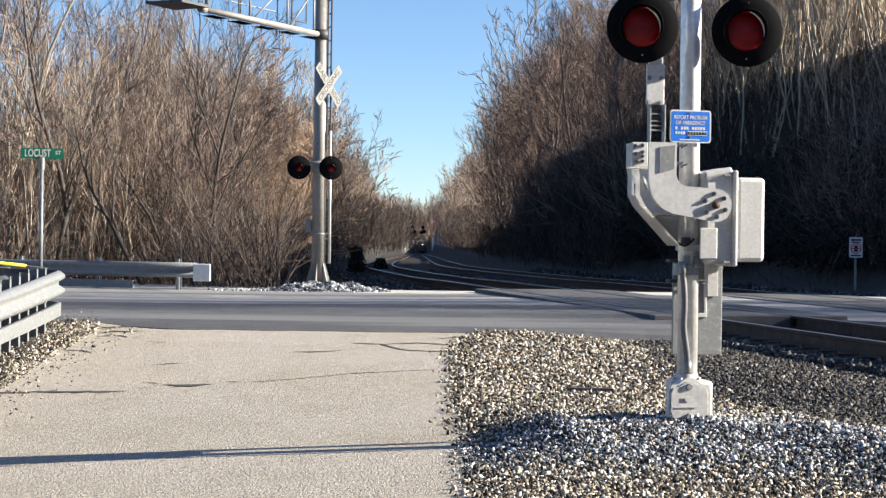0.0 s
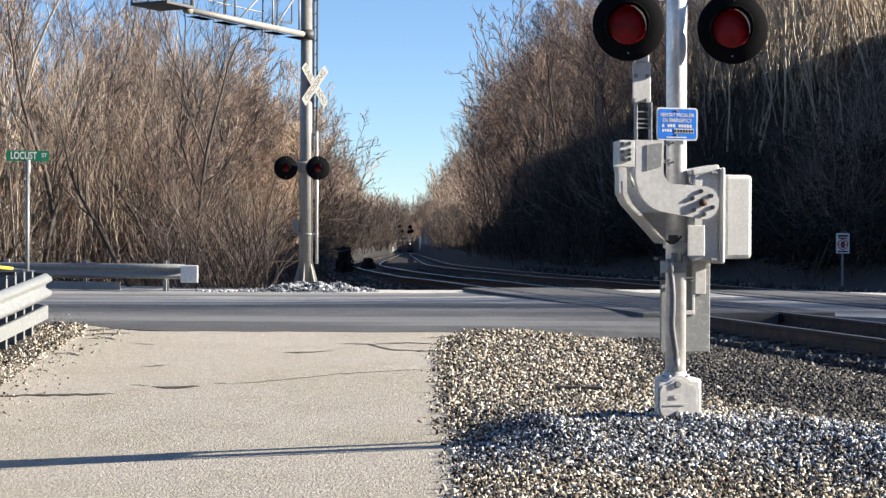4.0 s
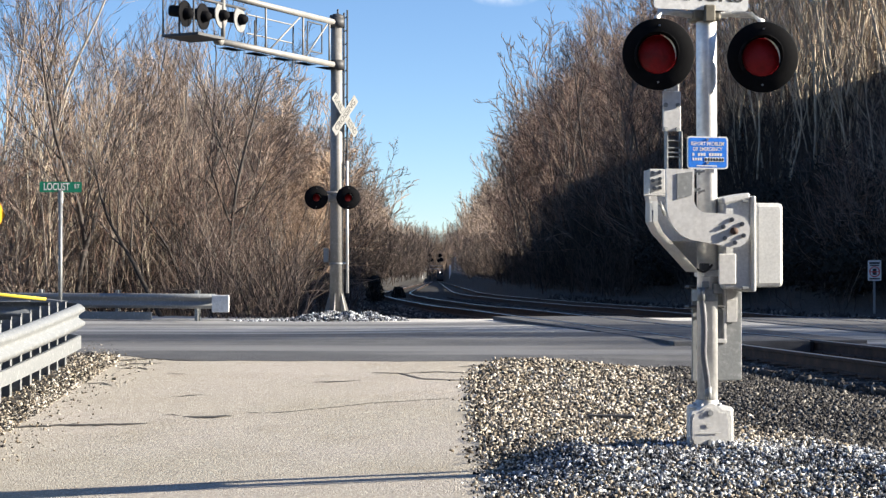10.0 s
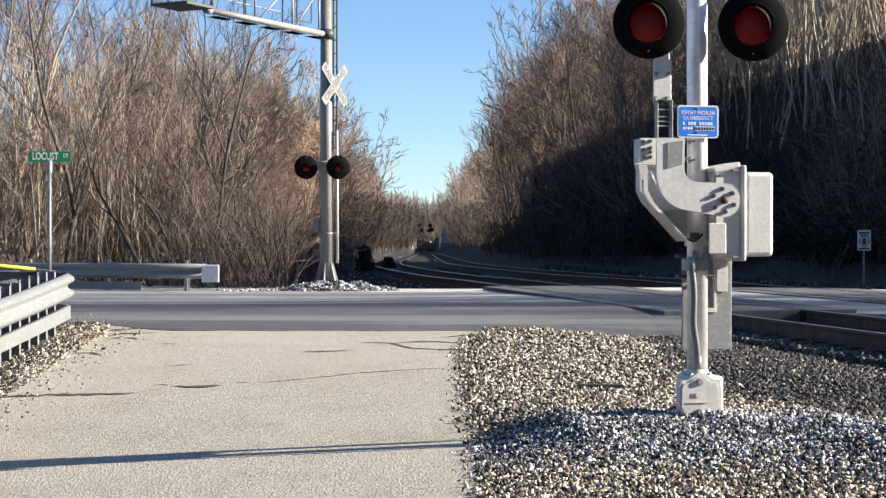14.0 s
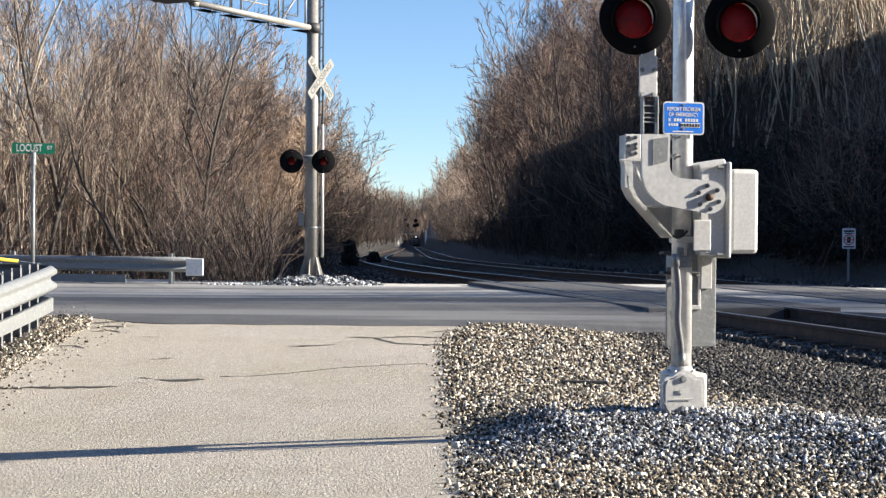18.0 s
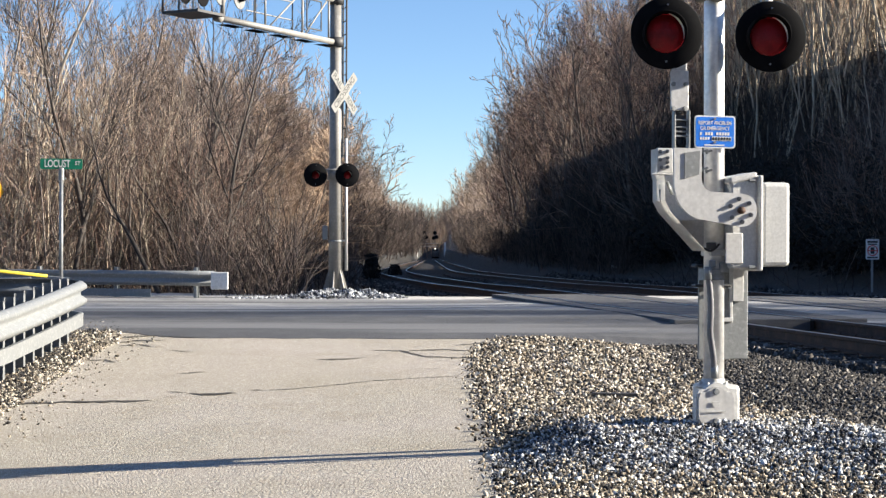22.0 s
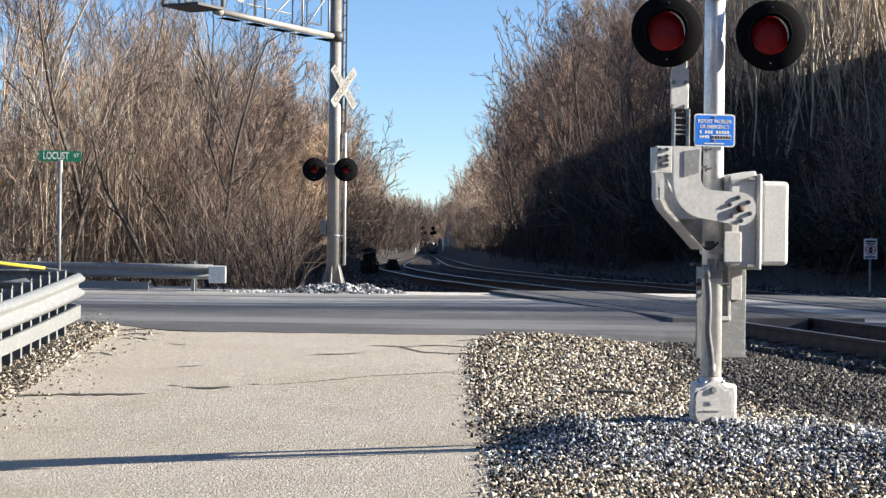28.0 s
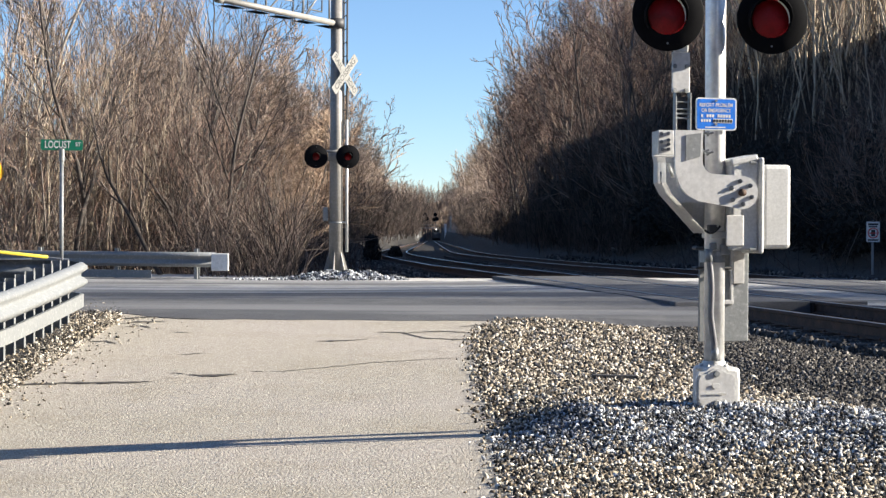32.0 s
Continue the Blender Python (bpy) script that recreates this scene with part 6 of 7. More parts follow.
def far_woods():
    """Distant bare woods on both sides of the line and on the ridge behind."""
    rng = random.Random(8)
    verts, faces = [], []
    base = []
    for i in range(6):
        fine, kids = (0.022, (10, 6, 3)) if i < 3 else (0.055, (9, 4))
        tv, tf, cv, cf, _, _ = make_tree(120 + i, 9.0, 1.0, (0, 0), None, None, kids, 0.0065, 0.06, fine, 0.35)
        v = np.array([tuple(p) for p in tv + cv])
        f = np.array(tf + [tuple(a + len(tv) for a in q) for q in cf])
        base.append((v, f))
    brush = []
    for i in range(3):
        tv, tf, cv, cf, _, _ = make_tree(140 + i, 3.0, 0.9, (0, 0), None, None, (6, 4), 0.008, 0.05, 0.012, 0.35, stems=6, foot=1.0, splay=0.5)
        brush.append((np.array([tuple(p) for p in tv + cv]), np.array(tf + [tuple(a + len(tv) for a in q) for q in cf])))
    vs, fs, n = [], [], 0
    for k in range(900):
        y = 105 + 800 * rng.random() ** 1.6
        if k % 2:
            x = track_x(min(y, 880)) - 5.5 - 0.16 * y * rng.random() ** 1.5
        else:
            x = max(track_x(min(y, 880)) + 11, 0.015 * y + 2.5) + 0.12 * y * rng.random() ** 1.8
        if k > 400:
            y = rng.uniform(860, 1120)
            x = rng.uniform(-0.06, 0.04) * y
        h = max(6.0, (1.55 + skyline(x / y) * y - ground_z(x, y)) * rng.uniform(0.7, 1.05))
        h = min(h, 26) if abs(x - track_x(min(y, 880)) - 12) > 5 or y > 500 else rng.uniform(3, 7)
        v, f = base[k % 3 + (3 if y > 330 else 0)]
        a = rng.uniform(0, 6.28)
        c, s = math.cos(a), math.sin(a)
        w = v * (h / 9.0)
        w = np.stack([w[:, 0] * c - w[:, 1] * s + x, w[:, 0] * s + w[:, 1] * c + y, w[:, 2] + ground_z(x, y)], 1)
        vs.append(w)
        fs.append(f + n)
        n += len(w)
    o = np_mesh("far_woods", np.concatenate(vs), np.concatenate(fs), M_far_wood)
    tagged(o, "distant bare brown woods along the railway", "woods", kind="stuff")
    vs, fs, n = [], [], 0
    for k in range(1100):
        # low brush down to the ballast on both sides
        y = 66 + 430 * rng.random() ** 1.7
        x = track_x(y) - 3.6 - 9 * rng.random() ** 1.4 if k % 2 else max(track_x(y) + 8.4, 0.0125 * y + 1.2) + 6 * rng.random() ** 1.4
        h = rng.uniform(0.8, 2.2) * (1 + y / 160) * (1.35 if k % 2 else 1.0)
        v, f = brush[k % 3]
        a = rng.uniform(0, 6.28)
        c, d = math.cos(a), math.sin(a)
        w = v * (h / 3.0)
        vs.append(np.stack([w[:, 0] * c - w[:, 1] * d + x, w[:, 0] * d + w[:, 1] * c + y, w[:, 2] + ground_z(x, y)], 1))
        fs.append(f + n)
        n += len(w)
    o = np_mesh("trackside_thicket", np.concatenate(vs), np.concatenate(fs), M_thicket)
    tagged(o, "dark bare brush down to the ballast beside the tracks", "brush", kind="stuff")


far_woods()


# ---- the vehicles ----
M_white_paint = material("white_car_paint", (0.86, 0.86, 0.87), 0.3, spots=[((0.82, 0.82, 0.83), 1.5, 0.5, 0.8)], spread=0.015, coat=0.6)
M_black_paint = material("black_car_paint", (0.004, 0.006, 0.017), 0.09, spec=0.22)
M_tint = material("tinted_glass", (0.005, 0.007, 0.012), 0.06, spec=0.3)
M_chrome = material("bright_trim", (0.85, 0.85, 0.86), 0.28, 0.45)
M_alloy = material("machined_alloy", (0.75, 0.75, 0.76), 0.3, 0.45)
M_dark_alloy = material("black_alloy", (0.02, 0.02, 0.02), 0.4)
M_plastic = material("black_trim_plastic", (0.016, 0.016, 0.017), 0.6)
M_tail = material("red_tail_lamp", (0.38, 0.008, 0.012), 0.18, coat=0.5)
M_head = material("clear_head_lamp", (0.75, 0.77, 0.8), 0.1, 0.2, coat=0.7)
M_tyre = material("tyre_rubber", (0.016, 0.016, 0.016), 0.85, bump=0.2, bump_scale=50)
M_well = material("wheel_well", (0.008, 0.008, 0.008), 0.95)


def wheel(parent, x, y, r, rim_r, width, spokes, face):
    """A wheel that turns on its axle: tyre, rim, hub."""
    w = new("wheel")
    w.parent = parent
    w.matrix_basis = pose(x, y, r)
    turn = Matrix.Rotation(radians(90 if y < 0 else -90), 4, "X")
    h = width / 2
    bm = bmesh.new()
    lathe(bm, [(rim_r, -h), (r - 0.03, -h), (r - 0.006, -h + 0.03), (r, 0), (r - 0.006, h - 0.03), (r - 0.03, h), (rim_r + 0.01, h), (rim_r, h - 0.02)], 36, turn)
    part("tyre", bm, M_tyre, w, "black road tyre", True)
    bm = bmesh.new()
    lathe(bm, [(rim_r + 0.004, -h), (rim_r + 0.004, h - 0.015), (rim_r - 0.012, h - 0.005), (rim_r - 0.022, h - 0.02), (rim_r - 0.03, h - 0.07), (0.05, h - 0.09), (0, h - 0.09)], 36, turn)
    rim = part("rim", bm, M_dark_alloy, w, "dark wheel rim", True)
    for k in range(spokes):
        a = 2 * math.pi * k / spokes
        if face == "star":
            shapes = [[(-0.018, 0.03), (0.018, 0.03), (0.026, rim_r - 0.012), (0.008, rim_r - 0.012), (0, 0.1), (-0.008, rim_r - 0.012), (-0.026, rim_r - 0.012)]]
        else:
            shapes = [[(-0.04, 0.085), (0.04, 0.085), (0.105, rim_r - 0.03), (0.062, rim_r - 0.012), (0.04, rim_r - 0.075), (-0.04, rim_r - 0.075), (-0.062, rim_r - 0.012), (-0.105, rim_r - 0.03)]]
        for s in shapes:
            bm = bmesh.new()
            prism(bm, s, 0.03, turn @ Matrix.Rotation(a, 4, "Z") @ Matrix.Translation((0, 0, h - 0.005)) @ Matrix.Rotation(radians(-90), 4, "X"))
            part("spoke", bm, M_alloy, w, "bright machined spoke")
    if face == "star":
        bm = bmesh.new()
        lathe(bm, [(rim_r + 0.004, h - 0.01), (rim_r, h + 0.004), (rim_r - 0.014, h + 0.004), (rim_r - 0.018, h - 0.02)], 36, turn)
        part("rim_lip", bm, M_alloy, w, "bright machined rim edge", True)
    bm = bmesh.new()
    lathe(bm, [(0.055, h - 0.04), (0.05, h - 0.004), (0, h)], 18, turn)
    part("hub", bm, M_alloy if face == "star" else M_dark_alloy, w, "", True)
    return w


def loft_body(name, parent, mat, length0, length1, top, half, sill, axles, r_arch, label):
    """Lower body: stations along x, each a rounded section; the underside rises over the wheels."""
    xs = sorted(set([round(v, 3) for v in np.arange(length0, length1 + 0.001, 0.055)] + [length0, length1]))
    bm = bmesh.new()
    rings = []
    for x in xs:
        zt, w = top(x), half(x)
        zb = sill(x)
        for xa, za in axles:
            d = r_arch**2 - (x - xa) ** 2
            if d > 0:
                zb = max(zb, za + math.sqrt(d))
        zb = min(zb, zt - 0.1)
        mid = max(zb + 0.02, zb + (zt - zb) * 0.45)
        pts = [(0, zb + 0.02), (w * 0.9, zb + 0.005), (w * 0.985, zb + 0.01), (w, mid), (w * 0.985, zt - 0.12 * min(1, (zt - zb))), (w * 0.955, zt - 0.03), (w * 0.9, zt), (0, zt + 0.03)]
        ring = [(y, z) for y, z in pts] + [(-y, z) for y, z in pts[-2:0:-1]]
        rings.append([bm.verts.new((x, y, z)) for y, z in ring])
    n = len(rings[0])
    for p, q in zip(rings, rings[1:]):
        for i in range(n):
            j = (i + 1) % n
            bm.faces.new((p[i], q[i], q[j], p[j]))
    bm.faces.new(rings[0])
    bm.faces.new(rings[-1][::-1])
    o = part(name, bm, mat, parent, label, True)
    o.data.set_sharp_from_angle(angle=radians(38))
    return o


def cabin(parent, mat, base, roof, wb, wt, label):
    """Glasshouse: a base outline and a roof outline along x, joined."""
    bm = bmesh.new()
    k = 10
    rows = []
    for f in [i / k for i in range(k + 1)]:
        row = []
        for (xb, zb), (xr, zr) in zip(base, roof):
            row.append((xb + (xr - xb) * f, wb + (wt - wb) * f, zb + (zr - zb) * f))
        rows.append(row)
    left = [[bm.verts.new(p) for p in row] for row in rows]
    right = [[bm.verts.new((x, -y, z)) for x, y, z in row] for row in rows]
    for side, flip in ((left, False), (right, True)):
        for p, q in zip(side, side[1:]):
            for i in range(len(p) - 1):
                f = (p[i], p[i + 1], q[i + 1], q[i])
                bm.faces.new(f[::-1] if flip else f)
    for e in (0, -1):
        for j in range(k):
            bm.faces.new((left[j][e], left[j + 1][e], right[j + 1][e], right[j][e]))
    for i in range(len(base) - 1):
        # a gently crowned roof
        m0 = bm.verts.new(((left[-1][i].co + right[-1][i].co) / 2) + Vector((0, 0, 0.03)))
        m1 = bm.verts.new(((left[-1][i + 1].co + right[-1][i + 1].co) / 2) + Vector((0, 0, 0.03)))
        bm.faces.new((left[-1][i], left[-1][i + 1], m1, m0))
        bm.faces.new((m0, m1, right[-1][i + 1], right[-1][i]))
    bmesh.ops.remove_doubles(bm, verts=bm.verts[:], dist=0.0005)
    bmesh.ops.recalc_face_normals(bm, faces=bm.faces[:])
    o = part("cabin", bm, mat, parent, label, True)
    o.data.set_sharp_from_angle(angle=radians(35))
    return o


def side_panel(name, parent, mat, outline, y_of, thick=0.008, label="", off=0.012):
    """A flat outline in x and z laid on a leaning side; made on both sides."""
    for sg in (1, -1):
        bm = bmesh.new()
        a = [bm.verts.new((x, sg * (y_of(x, z) + off), z)) for x, z in outline]
        b = [bm.verts.new((x, sg * (y_of(x, z) + off - thick - 0.01), z)) for x, z in outline]
        n = len(a)
        bm.faces.new(a if sg < 0 else a[::-1])
        bm.faces.new(b[::-1] if sg < 0 else b)
        for i in range(n):
            j = (i + 1) % n
            bm.faces.new((a[i], b[i], b[j], a[j]))
        bmesh.ops.recalc_face_normals(bm, faces=bm.faces[:])
        part(name, bm, mat, parent, label)


def cross_panel(name, parent, mat, p0, p1, w0, w1, label="", off=0.006):
    """A sloping pane across the car from p0 up to p1 (x, z)."""
    d = Vector((p1[0] - p0[0], 0, p1[1] - p0[1]))
    nrm = Vector((-d.z, 0, d.x)).normalized()
    if nrm.z < 0:
        nrm = -nrm
    bm = bmesh.new()
    v = [Vector((p0[0], w0, p0[1])), Vector((p0[0], -w0, p0[1])), Vector((p1[0], -w1, p1[1])), Vector((p1[0], w1, p1[1]))]
    bm.faces.new([bm.verts.new(q + nrm * off) for q in v])
    bmesh.ops.solidify(bm, geom=bm.faces[:], thickness=0.01)
    bmesh.ops.recalc_face_normals(bm, faces=bm.faces[:])
    part(name, bm, mat, parent, label)


def simple(name, parent, mat, *boxes, label="", bevel=0.01):
    bm = bmesh.new()
    for b in boxes:
        box(bm, *b, bevel)
    return part(name, bm, mat, parent, label)


def interp(xs, zs):
    return lambda x: float(np.interp(x, xs, zs))


def build_pickup():
    t = thing("pickup_truck", pose(60, 10, 0.56), "white four-door pickup truck driving over the crossing", "pickup truck")
    r, fa, ra = 0.405, 1.95, -1.78
    top = interp([-2.9, -1.02, -0.98, 1.25, 1.35, 2.2, 2.6, 2.78, 2.88], [1.44, 1.46, 1.36, 1.36, 1.34, 1.27, 1.22, 1.12, 0.92])
    half = interp([-2.9, -2.7, -1, 1.6, 2.4, 2.7, 2.88], [0.985, 1.0, 1.005, 1.0, 0.97, 0.88, 0.72])
    sill = interp([-2.9, -2.4, -2.3, 2.45, 2.5, 2.9], [0.62, 0.58, 0.46, 0.46, 0.42, 0.42])
    loft_body("body", t, M_white_paint, -2.9, 2.88, top, half, sill, [(fa, r), (ra, r)], 0.535, "white painted body sides and bonnet")
    base = [(-1.0, 1.34), (-0.6, 1.36), (0.2, 1.36), (1.0, 1.35), (1.34, 1.33)]
    roof = [(-0.92, 1.9), (-0.75, 1.935), (-0.1, 1.94), (0.42, 1.92), (0.62, 1.88)]
    cabin(t, M_white_paint, base, roof, 0.965, 0.74, "white cab roof and pillars")
    yo = lambda x, z: 0.965 - 0.225 * max(0, z - 1.35) / 0.57  # noqa: E731
    side_panel("side_window", t, M_tint, [(0.13, 1.4), (1.12, 1.39), (0.95, 1.52), (0.66, 1.78), (0.5, 1.85), (0.13, 1.86)], yo, label="dark tinted front door window")
    side_panel("side_window", t, M_tint, [(-0.83, 1.4), (0.1, 1.4), (0.1, 1.86), (-0.62, 1.855), (-0.78, 1.8)], yo, label="dark tinted rear door window")
    side_panel("pillar_trim", t, M_plastic, [(0.09, 1.39), (0.14, 1.39), (0.14, 1.87), (0.09, 1.87)], yo, off=0.016)
    cross_panel("windscreen", t, M_tint, (1.28, 1.38), (0.68, 1.87), 0.86, 0.7, "dark raked windscreen", 0.012)
    cross_panel("rear_window", t, M_tint, (-1.012, 1.46), (-0.945, 1.83), 0.72, 0.62, "rear cab window", 0.014)
    # load bed, tailgate and bumper
    simple("bed_floor", t, M_plastic, (-1.95, 0, 1.475, 1.7, 1.7, 0.02))
    simple("tailgate", t, M_white_paint, (-2.925, 0, 1.13, 0.05, 1.62, 0.6), label="white tailgate", bevel=0.018)
    simple("gate_handle", t, M_plastic, (-2.955, 0, 1.28, 0.02, 0.22, 0.1))
    bump = simple("rear_bumper", t, M_white_paint, (-2.95, 0.7, 0.68, 0.26, 0.56, 0.25), (-2.95, -0.7, 0.68, 0.26, 0.56, 0.25), label="white rear bumper corners", bevel=0.07)
    simple("bumper_centre", bump, M_chrome, (-2.97, 0, 0.66, 0.2, 0.84, 0.18), label="bright bumper step", bevel=0.03)
    simple("bed_rail", t, M_plastic, (-1.95, 0.93, 1.462, 1.88, 0.1, 0.035), (-1.95, -0.93, 1.462, 1.88, 0.1, 0.035), (-2.9, 0, 1.446, 0.09, 1.7, 0.03), label="black bed rail caps")
    simple("number_plate", t, M_white, (-3.09, 0, 0.66, 0.012, 0.3, 0.14), bevel=0.002)
    for sg in (1, -1):
        simple("tail_lamp", t, M_tail, (-2.895, sg * 0.9, 1.17, 0.09, 0.17, 0.42), label="tall red tail lamp", bevel=0.03)
        simple("lamp_lens", t, M_head, (-2.92, sg * 0.93, 1.15, 0.06, 0.11, 0.12), label="clear reversing lamp", bevel=0.02)
        simple("head_lamp", t, M_head, (2.62, sg * 0.82, 1.02, 0.22, 0.2, 0.16), label="clear wraparound head lamp", bevel=0.05)
        simple("mirror", t, M_plastic, (0.92, sg * 1.1, 1.47, 0.1, 0.2, 0.24), (0.96, sg * 0.99, 1.42, 0.06, 0.1, 0.06), label="black door mirror", bevel=0.025)
        for x in (0.2, -0.76):
            simple("door_handle", t, M_plastic, (x, sg * 1.01, 1.24, 0.24, 0.03, 0.045), label="black door handle", bevel=0.012)
        for x, z0, z1 in ((1.1, 0.5, 1.34), (0.02, 0.5, 1.36), (-0.93, 0.52, 1.36)):
            simple("door_gap", t, M_plastic, (x, sg * 0.996, (z0 + z1) / 2, 0.005, 0.018, z1 - z0), bevel=0)
        simple("running_board", t, M_plastic, (0.0, sg * 0.98, 0.42, 2.35, 0.14, 0.06), label="black running board", bevel=0.02)
        simple("badge", t, M_chrome, (1.5, sg * 0.995, 1.13, 0.16, 0.02, 0.05), bevel=0.004)
        simple("badge", t, M_alloy, (0.62, sg * 1.002, 0.72, 0.3, 0.012, 0.025), bevel=0.002)
        simple("bed_decal", t, M_plastic, (-2.4, sg * 0.994, 1.37, 0.5, 0.012, 0.05), label="black decal strip, unreadable", bevel=0.002)
        for xa in (fa, ra):
            bm = bmesh.new()
            ring = [(math.cos(radians(a)), math.sin(radians(a))) for a in range(-8, 189, 14)]
            prism(bm, [(xa + 0.585 * c, r + 0.575 * k) for c, k in ring] + [(xa + 0.525 * c, r + 0.525 * k) for c, k in ring[::-1]], 0.03, Matrix.Translation((0, sg * 0.998 - 0.015, 0)))
            part("arch_trim", bm, M_plastic, t, "black wheel arch lip")
            simple("wheel_well", t, M_well, (xa, sg * 0.66, 0.62, 1.0, 0.5, 0.6), bevel=0.1)
    simple("front_bumper", t, M_white_paint, (2.84, 0, 0.66, 0.22, 1.72, 0.28), label="white front bumper", bevel=0.07)
    simple("front_lip", t, M_plastic, (2.83, 0, 0.47, 0.2, 1.66, 0.12), label="black lower lip", bevel=0.03)
    simple("grille", t, M_plastic, (2.86, 0, 0.94, 0.06, 1.2, 0.28), label="dark grille", bevel=0.03)
    simple("chassis", t, M_well, (0.0, 0, 0.42, 5.2, 1.2, 0.2), bevel=0.02)
    simple("stop_lamp", t, M_tail, (-0.96, 0, 1.93, 0.06, 0.34, 0.04), bevel=0.01)
    for y in (0.45, -0.45):
        simple("headrest", t, M_dark_steel, (-0.55, y, 1.62, 0.12, 0.26, 0.2), bevel=0.05)
    wheels = [wheel(t, x, sg * 0.86, r, 0.245, 0.27, 5, "fork") for x in (fa, ra) for sg in (1, -1)]
    return t, wheels, r


def build_sedan():
    t = thing("sedan_car", pose(-60, 50, 0.56), "glossy black four-door saloon with bright window trim and star-spoke wheels", "car")
    r, fa, ra = 0.328, 1.37, -1.36
    top = interp([-2.28, -2.2, -2.0, -1.7, 0.9, 1.05, 1.7, 2.05, 2.26, 2.36], [0.9, 1.02, 1.05, 1.05, 0.99, 0.985, 0.91, 0.83, 0.76, 0.66])
    half = interp([-2.28, -2.15, -1.4, 0, 1.3, 1.9, 2.22, 2.36], [0.6, 0.78, 0.89, 0.895, 0.89, 0.86, 0.8, 0.7])
    sill = interp([-2.28, -2.1, -1.9, 1.9, 2.15, 2.36], [0.42, 0.3, 0.22, 0.2, 0.22, 0.26])
    loft_body("body", t, M_black_paint, -2.24, 2.36, top, half, sill, [(fa, r), (ra, r)], 0.385, "glossy black body")
    base = [(-1.78, 1.05), (-1.2, 1.0), (-0.3, 0.98), (0.5, 0.97), (1.02, 0.965)]
    roof = [(-0.98, 1.345), (-0.72, 1.395), (-0.3, 1.43), (0.1, 1.415), (0.3, 1.36)]
    cabin(t, M_black_paint, base, roof, 0.85, 0.6, "black roof and pillars")

    def yo(x, z):
        return 0.85 - 0.25 * max(0.0, z - 0.985) / 0.42

    outline = [(-1.32, 1.04), (0.72, 1.0), (0.5, 1.13), (0.2, 1.28), (-0.05, 1.345), (-0.35, 1.36), (-0.7, 1.32), (-1.05, 1.19)]
    mid = (sum(p[0] for p in outline) / 8, sum(p[1] for p in outline) / 8)
    big = [(mid[0] + (x - mid[0]) * 1.018, mid[1] + (z - mid[1]) * 1.08) for x, z in outline]
    side_panel("window_trim", t, M_chrome, big, yo, label="bright chrome window surround", off=0.012)
    side_panel("side_window", t, M_tint, outline, yo, label="dark tinted side windows", off=0.017)
    side_panel("pillar_trim", t, M_well, [(-0.36, 1.035), (-0.3, 1.035), (-0.31, 1.34), (-0.36, 1.34)], yo, off=0.02)
    cross_panel("windscreen", t, M_tint, (1.0, 0.985), (0.3, 1.375), 0.74, 0.56, "raked windscreen", 0.015)
    cross_panel("rear_window", t, M_tint, (-1.72, 1.07), (-1.0, 1.36), 0.68, 0.54, "sloping rear window", 0.012)
    for sg in (1, -1):
        simple("head_lamp", t, M_head, (2.12, sg * 0.75, 0.735, 0.36, 0.16, 0.075), label="slim bright head lamp", bevel=0.03)
        simple("tail_lamp", t, M_tail, (-2.16, sg * 0.68, 0.88, 0.18, 0.24, 0.11), label="red tail lamp", bevel=0.03)
        simple("mirror", t, M_black_paint, (0.6, sg * 0.98, 1.02, 0.12, 0.18, 0.12), (0.62, sg * 0.89, 0.98, 0.06, 0.1, 0.04), label="black door mirror", bevel=0.03)
        for x in (-0.15, -1.05):
            simple("door_handle", t, M_chrome, (x, sg * 0.888, 0.87, 0.2, 0.03, 0.035), label="bright door handle", bevel=0.01)
        for x, z0, z1 in ((0.72, 0.3, 0.96), (-0.33, 0.28, 0.98), (-1.0, 0.6, 1.0)):
            simple("door_gap", t, M_well, (x, sg * 0.886, (z0 + z1) / 2, 0.008, 0.012, z1 - z0), bevel=0)
        simple("sill", t, M_plastic, (0, sg * 0.86, 0.23, 2.0, 0.08, 0.08), bevel=0.02)
        simple("air_intake", t, M_plastic, (2.24, sg * 0.58, 0.4, 0.2, 0.24, 0.16), label="black side air intake", bevel=0.03)
        for xa in (fa, ra):
            simple("wheel_well", t, M_well, (xa, sg * 0.58, 0.46, 0.74, 0.44, 0.46), bevel=0.08)
    simple("grille", t, M_grey_paint, (2.3, 0, 0.58, 0.1, 0.95, 0.2), label="silver mesh grille", bevel=0.04)
    bm = bmesh.new()
    m = Matrix.Translation((2.362, 0, 0.59)) @ Matrix.Rotation(radians(90), 4, "Y")
    lathe(bm, [(0.07, 0), (0.085, 0), (0.085, 0.012), (0.07, 0.012)], 24, m)
    part("round_emblem", bm, M_chrome, t, "plain round chrome emblem")
    simple("grille_bar", t, M_chrome, (2.352, 0, 0.59, 0.02, 0.85, 0.025), label="bright grille bar", bevel=0.004)
    simple("number_plate", t, M_dark_alloy, (2.368, 0, 0.4, 0.012, 0.34, 0.12), label="dull front plate", bevel=0.003)
    simple("lower_lip", t, M_plastic, (2.22, 0, 0.25, 0.22, 1.3, 0.06), bevel=0.02)
    simple("underside", t, M_well, (0, 0, 0.26, 3.9, 1.3, 0.1), bevel=0.02)
    wheels = [wheel(t, x, sg * 0.775, r, 0.246, 0.225, 5, "star") for x in (fa, ra) for sg in (1, -1)]
    return t, wheels, r


PICKUP = build_pickup()
SEDAN = build_sedan()


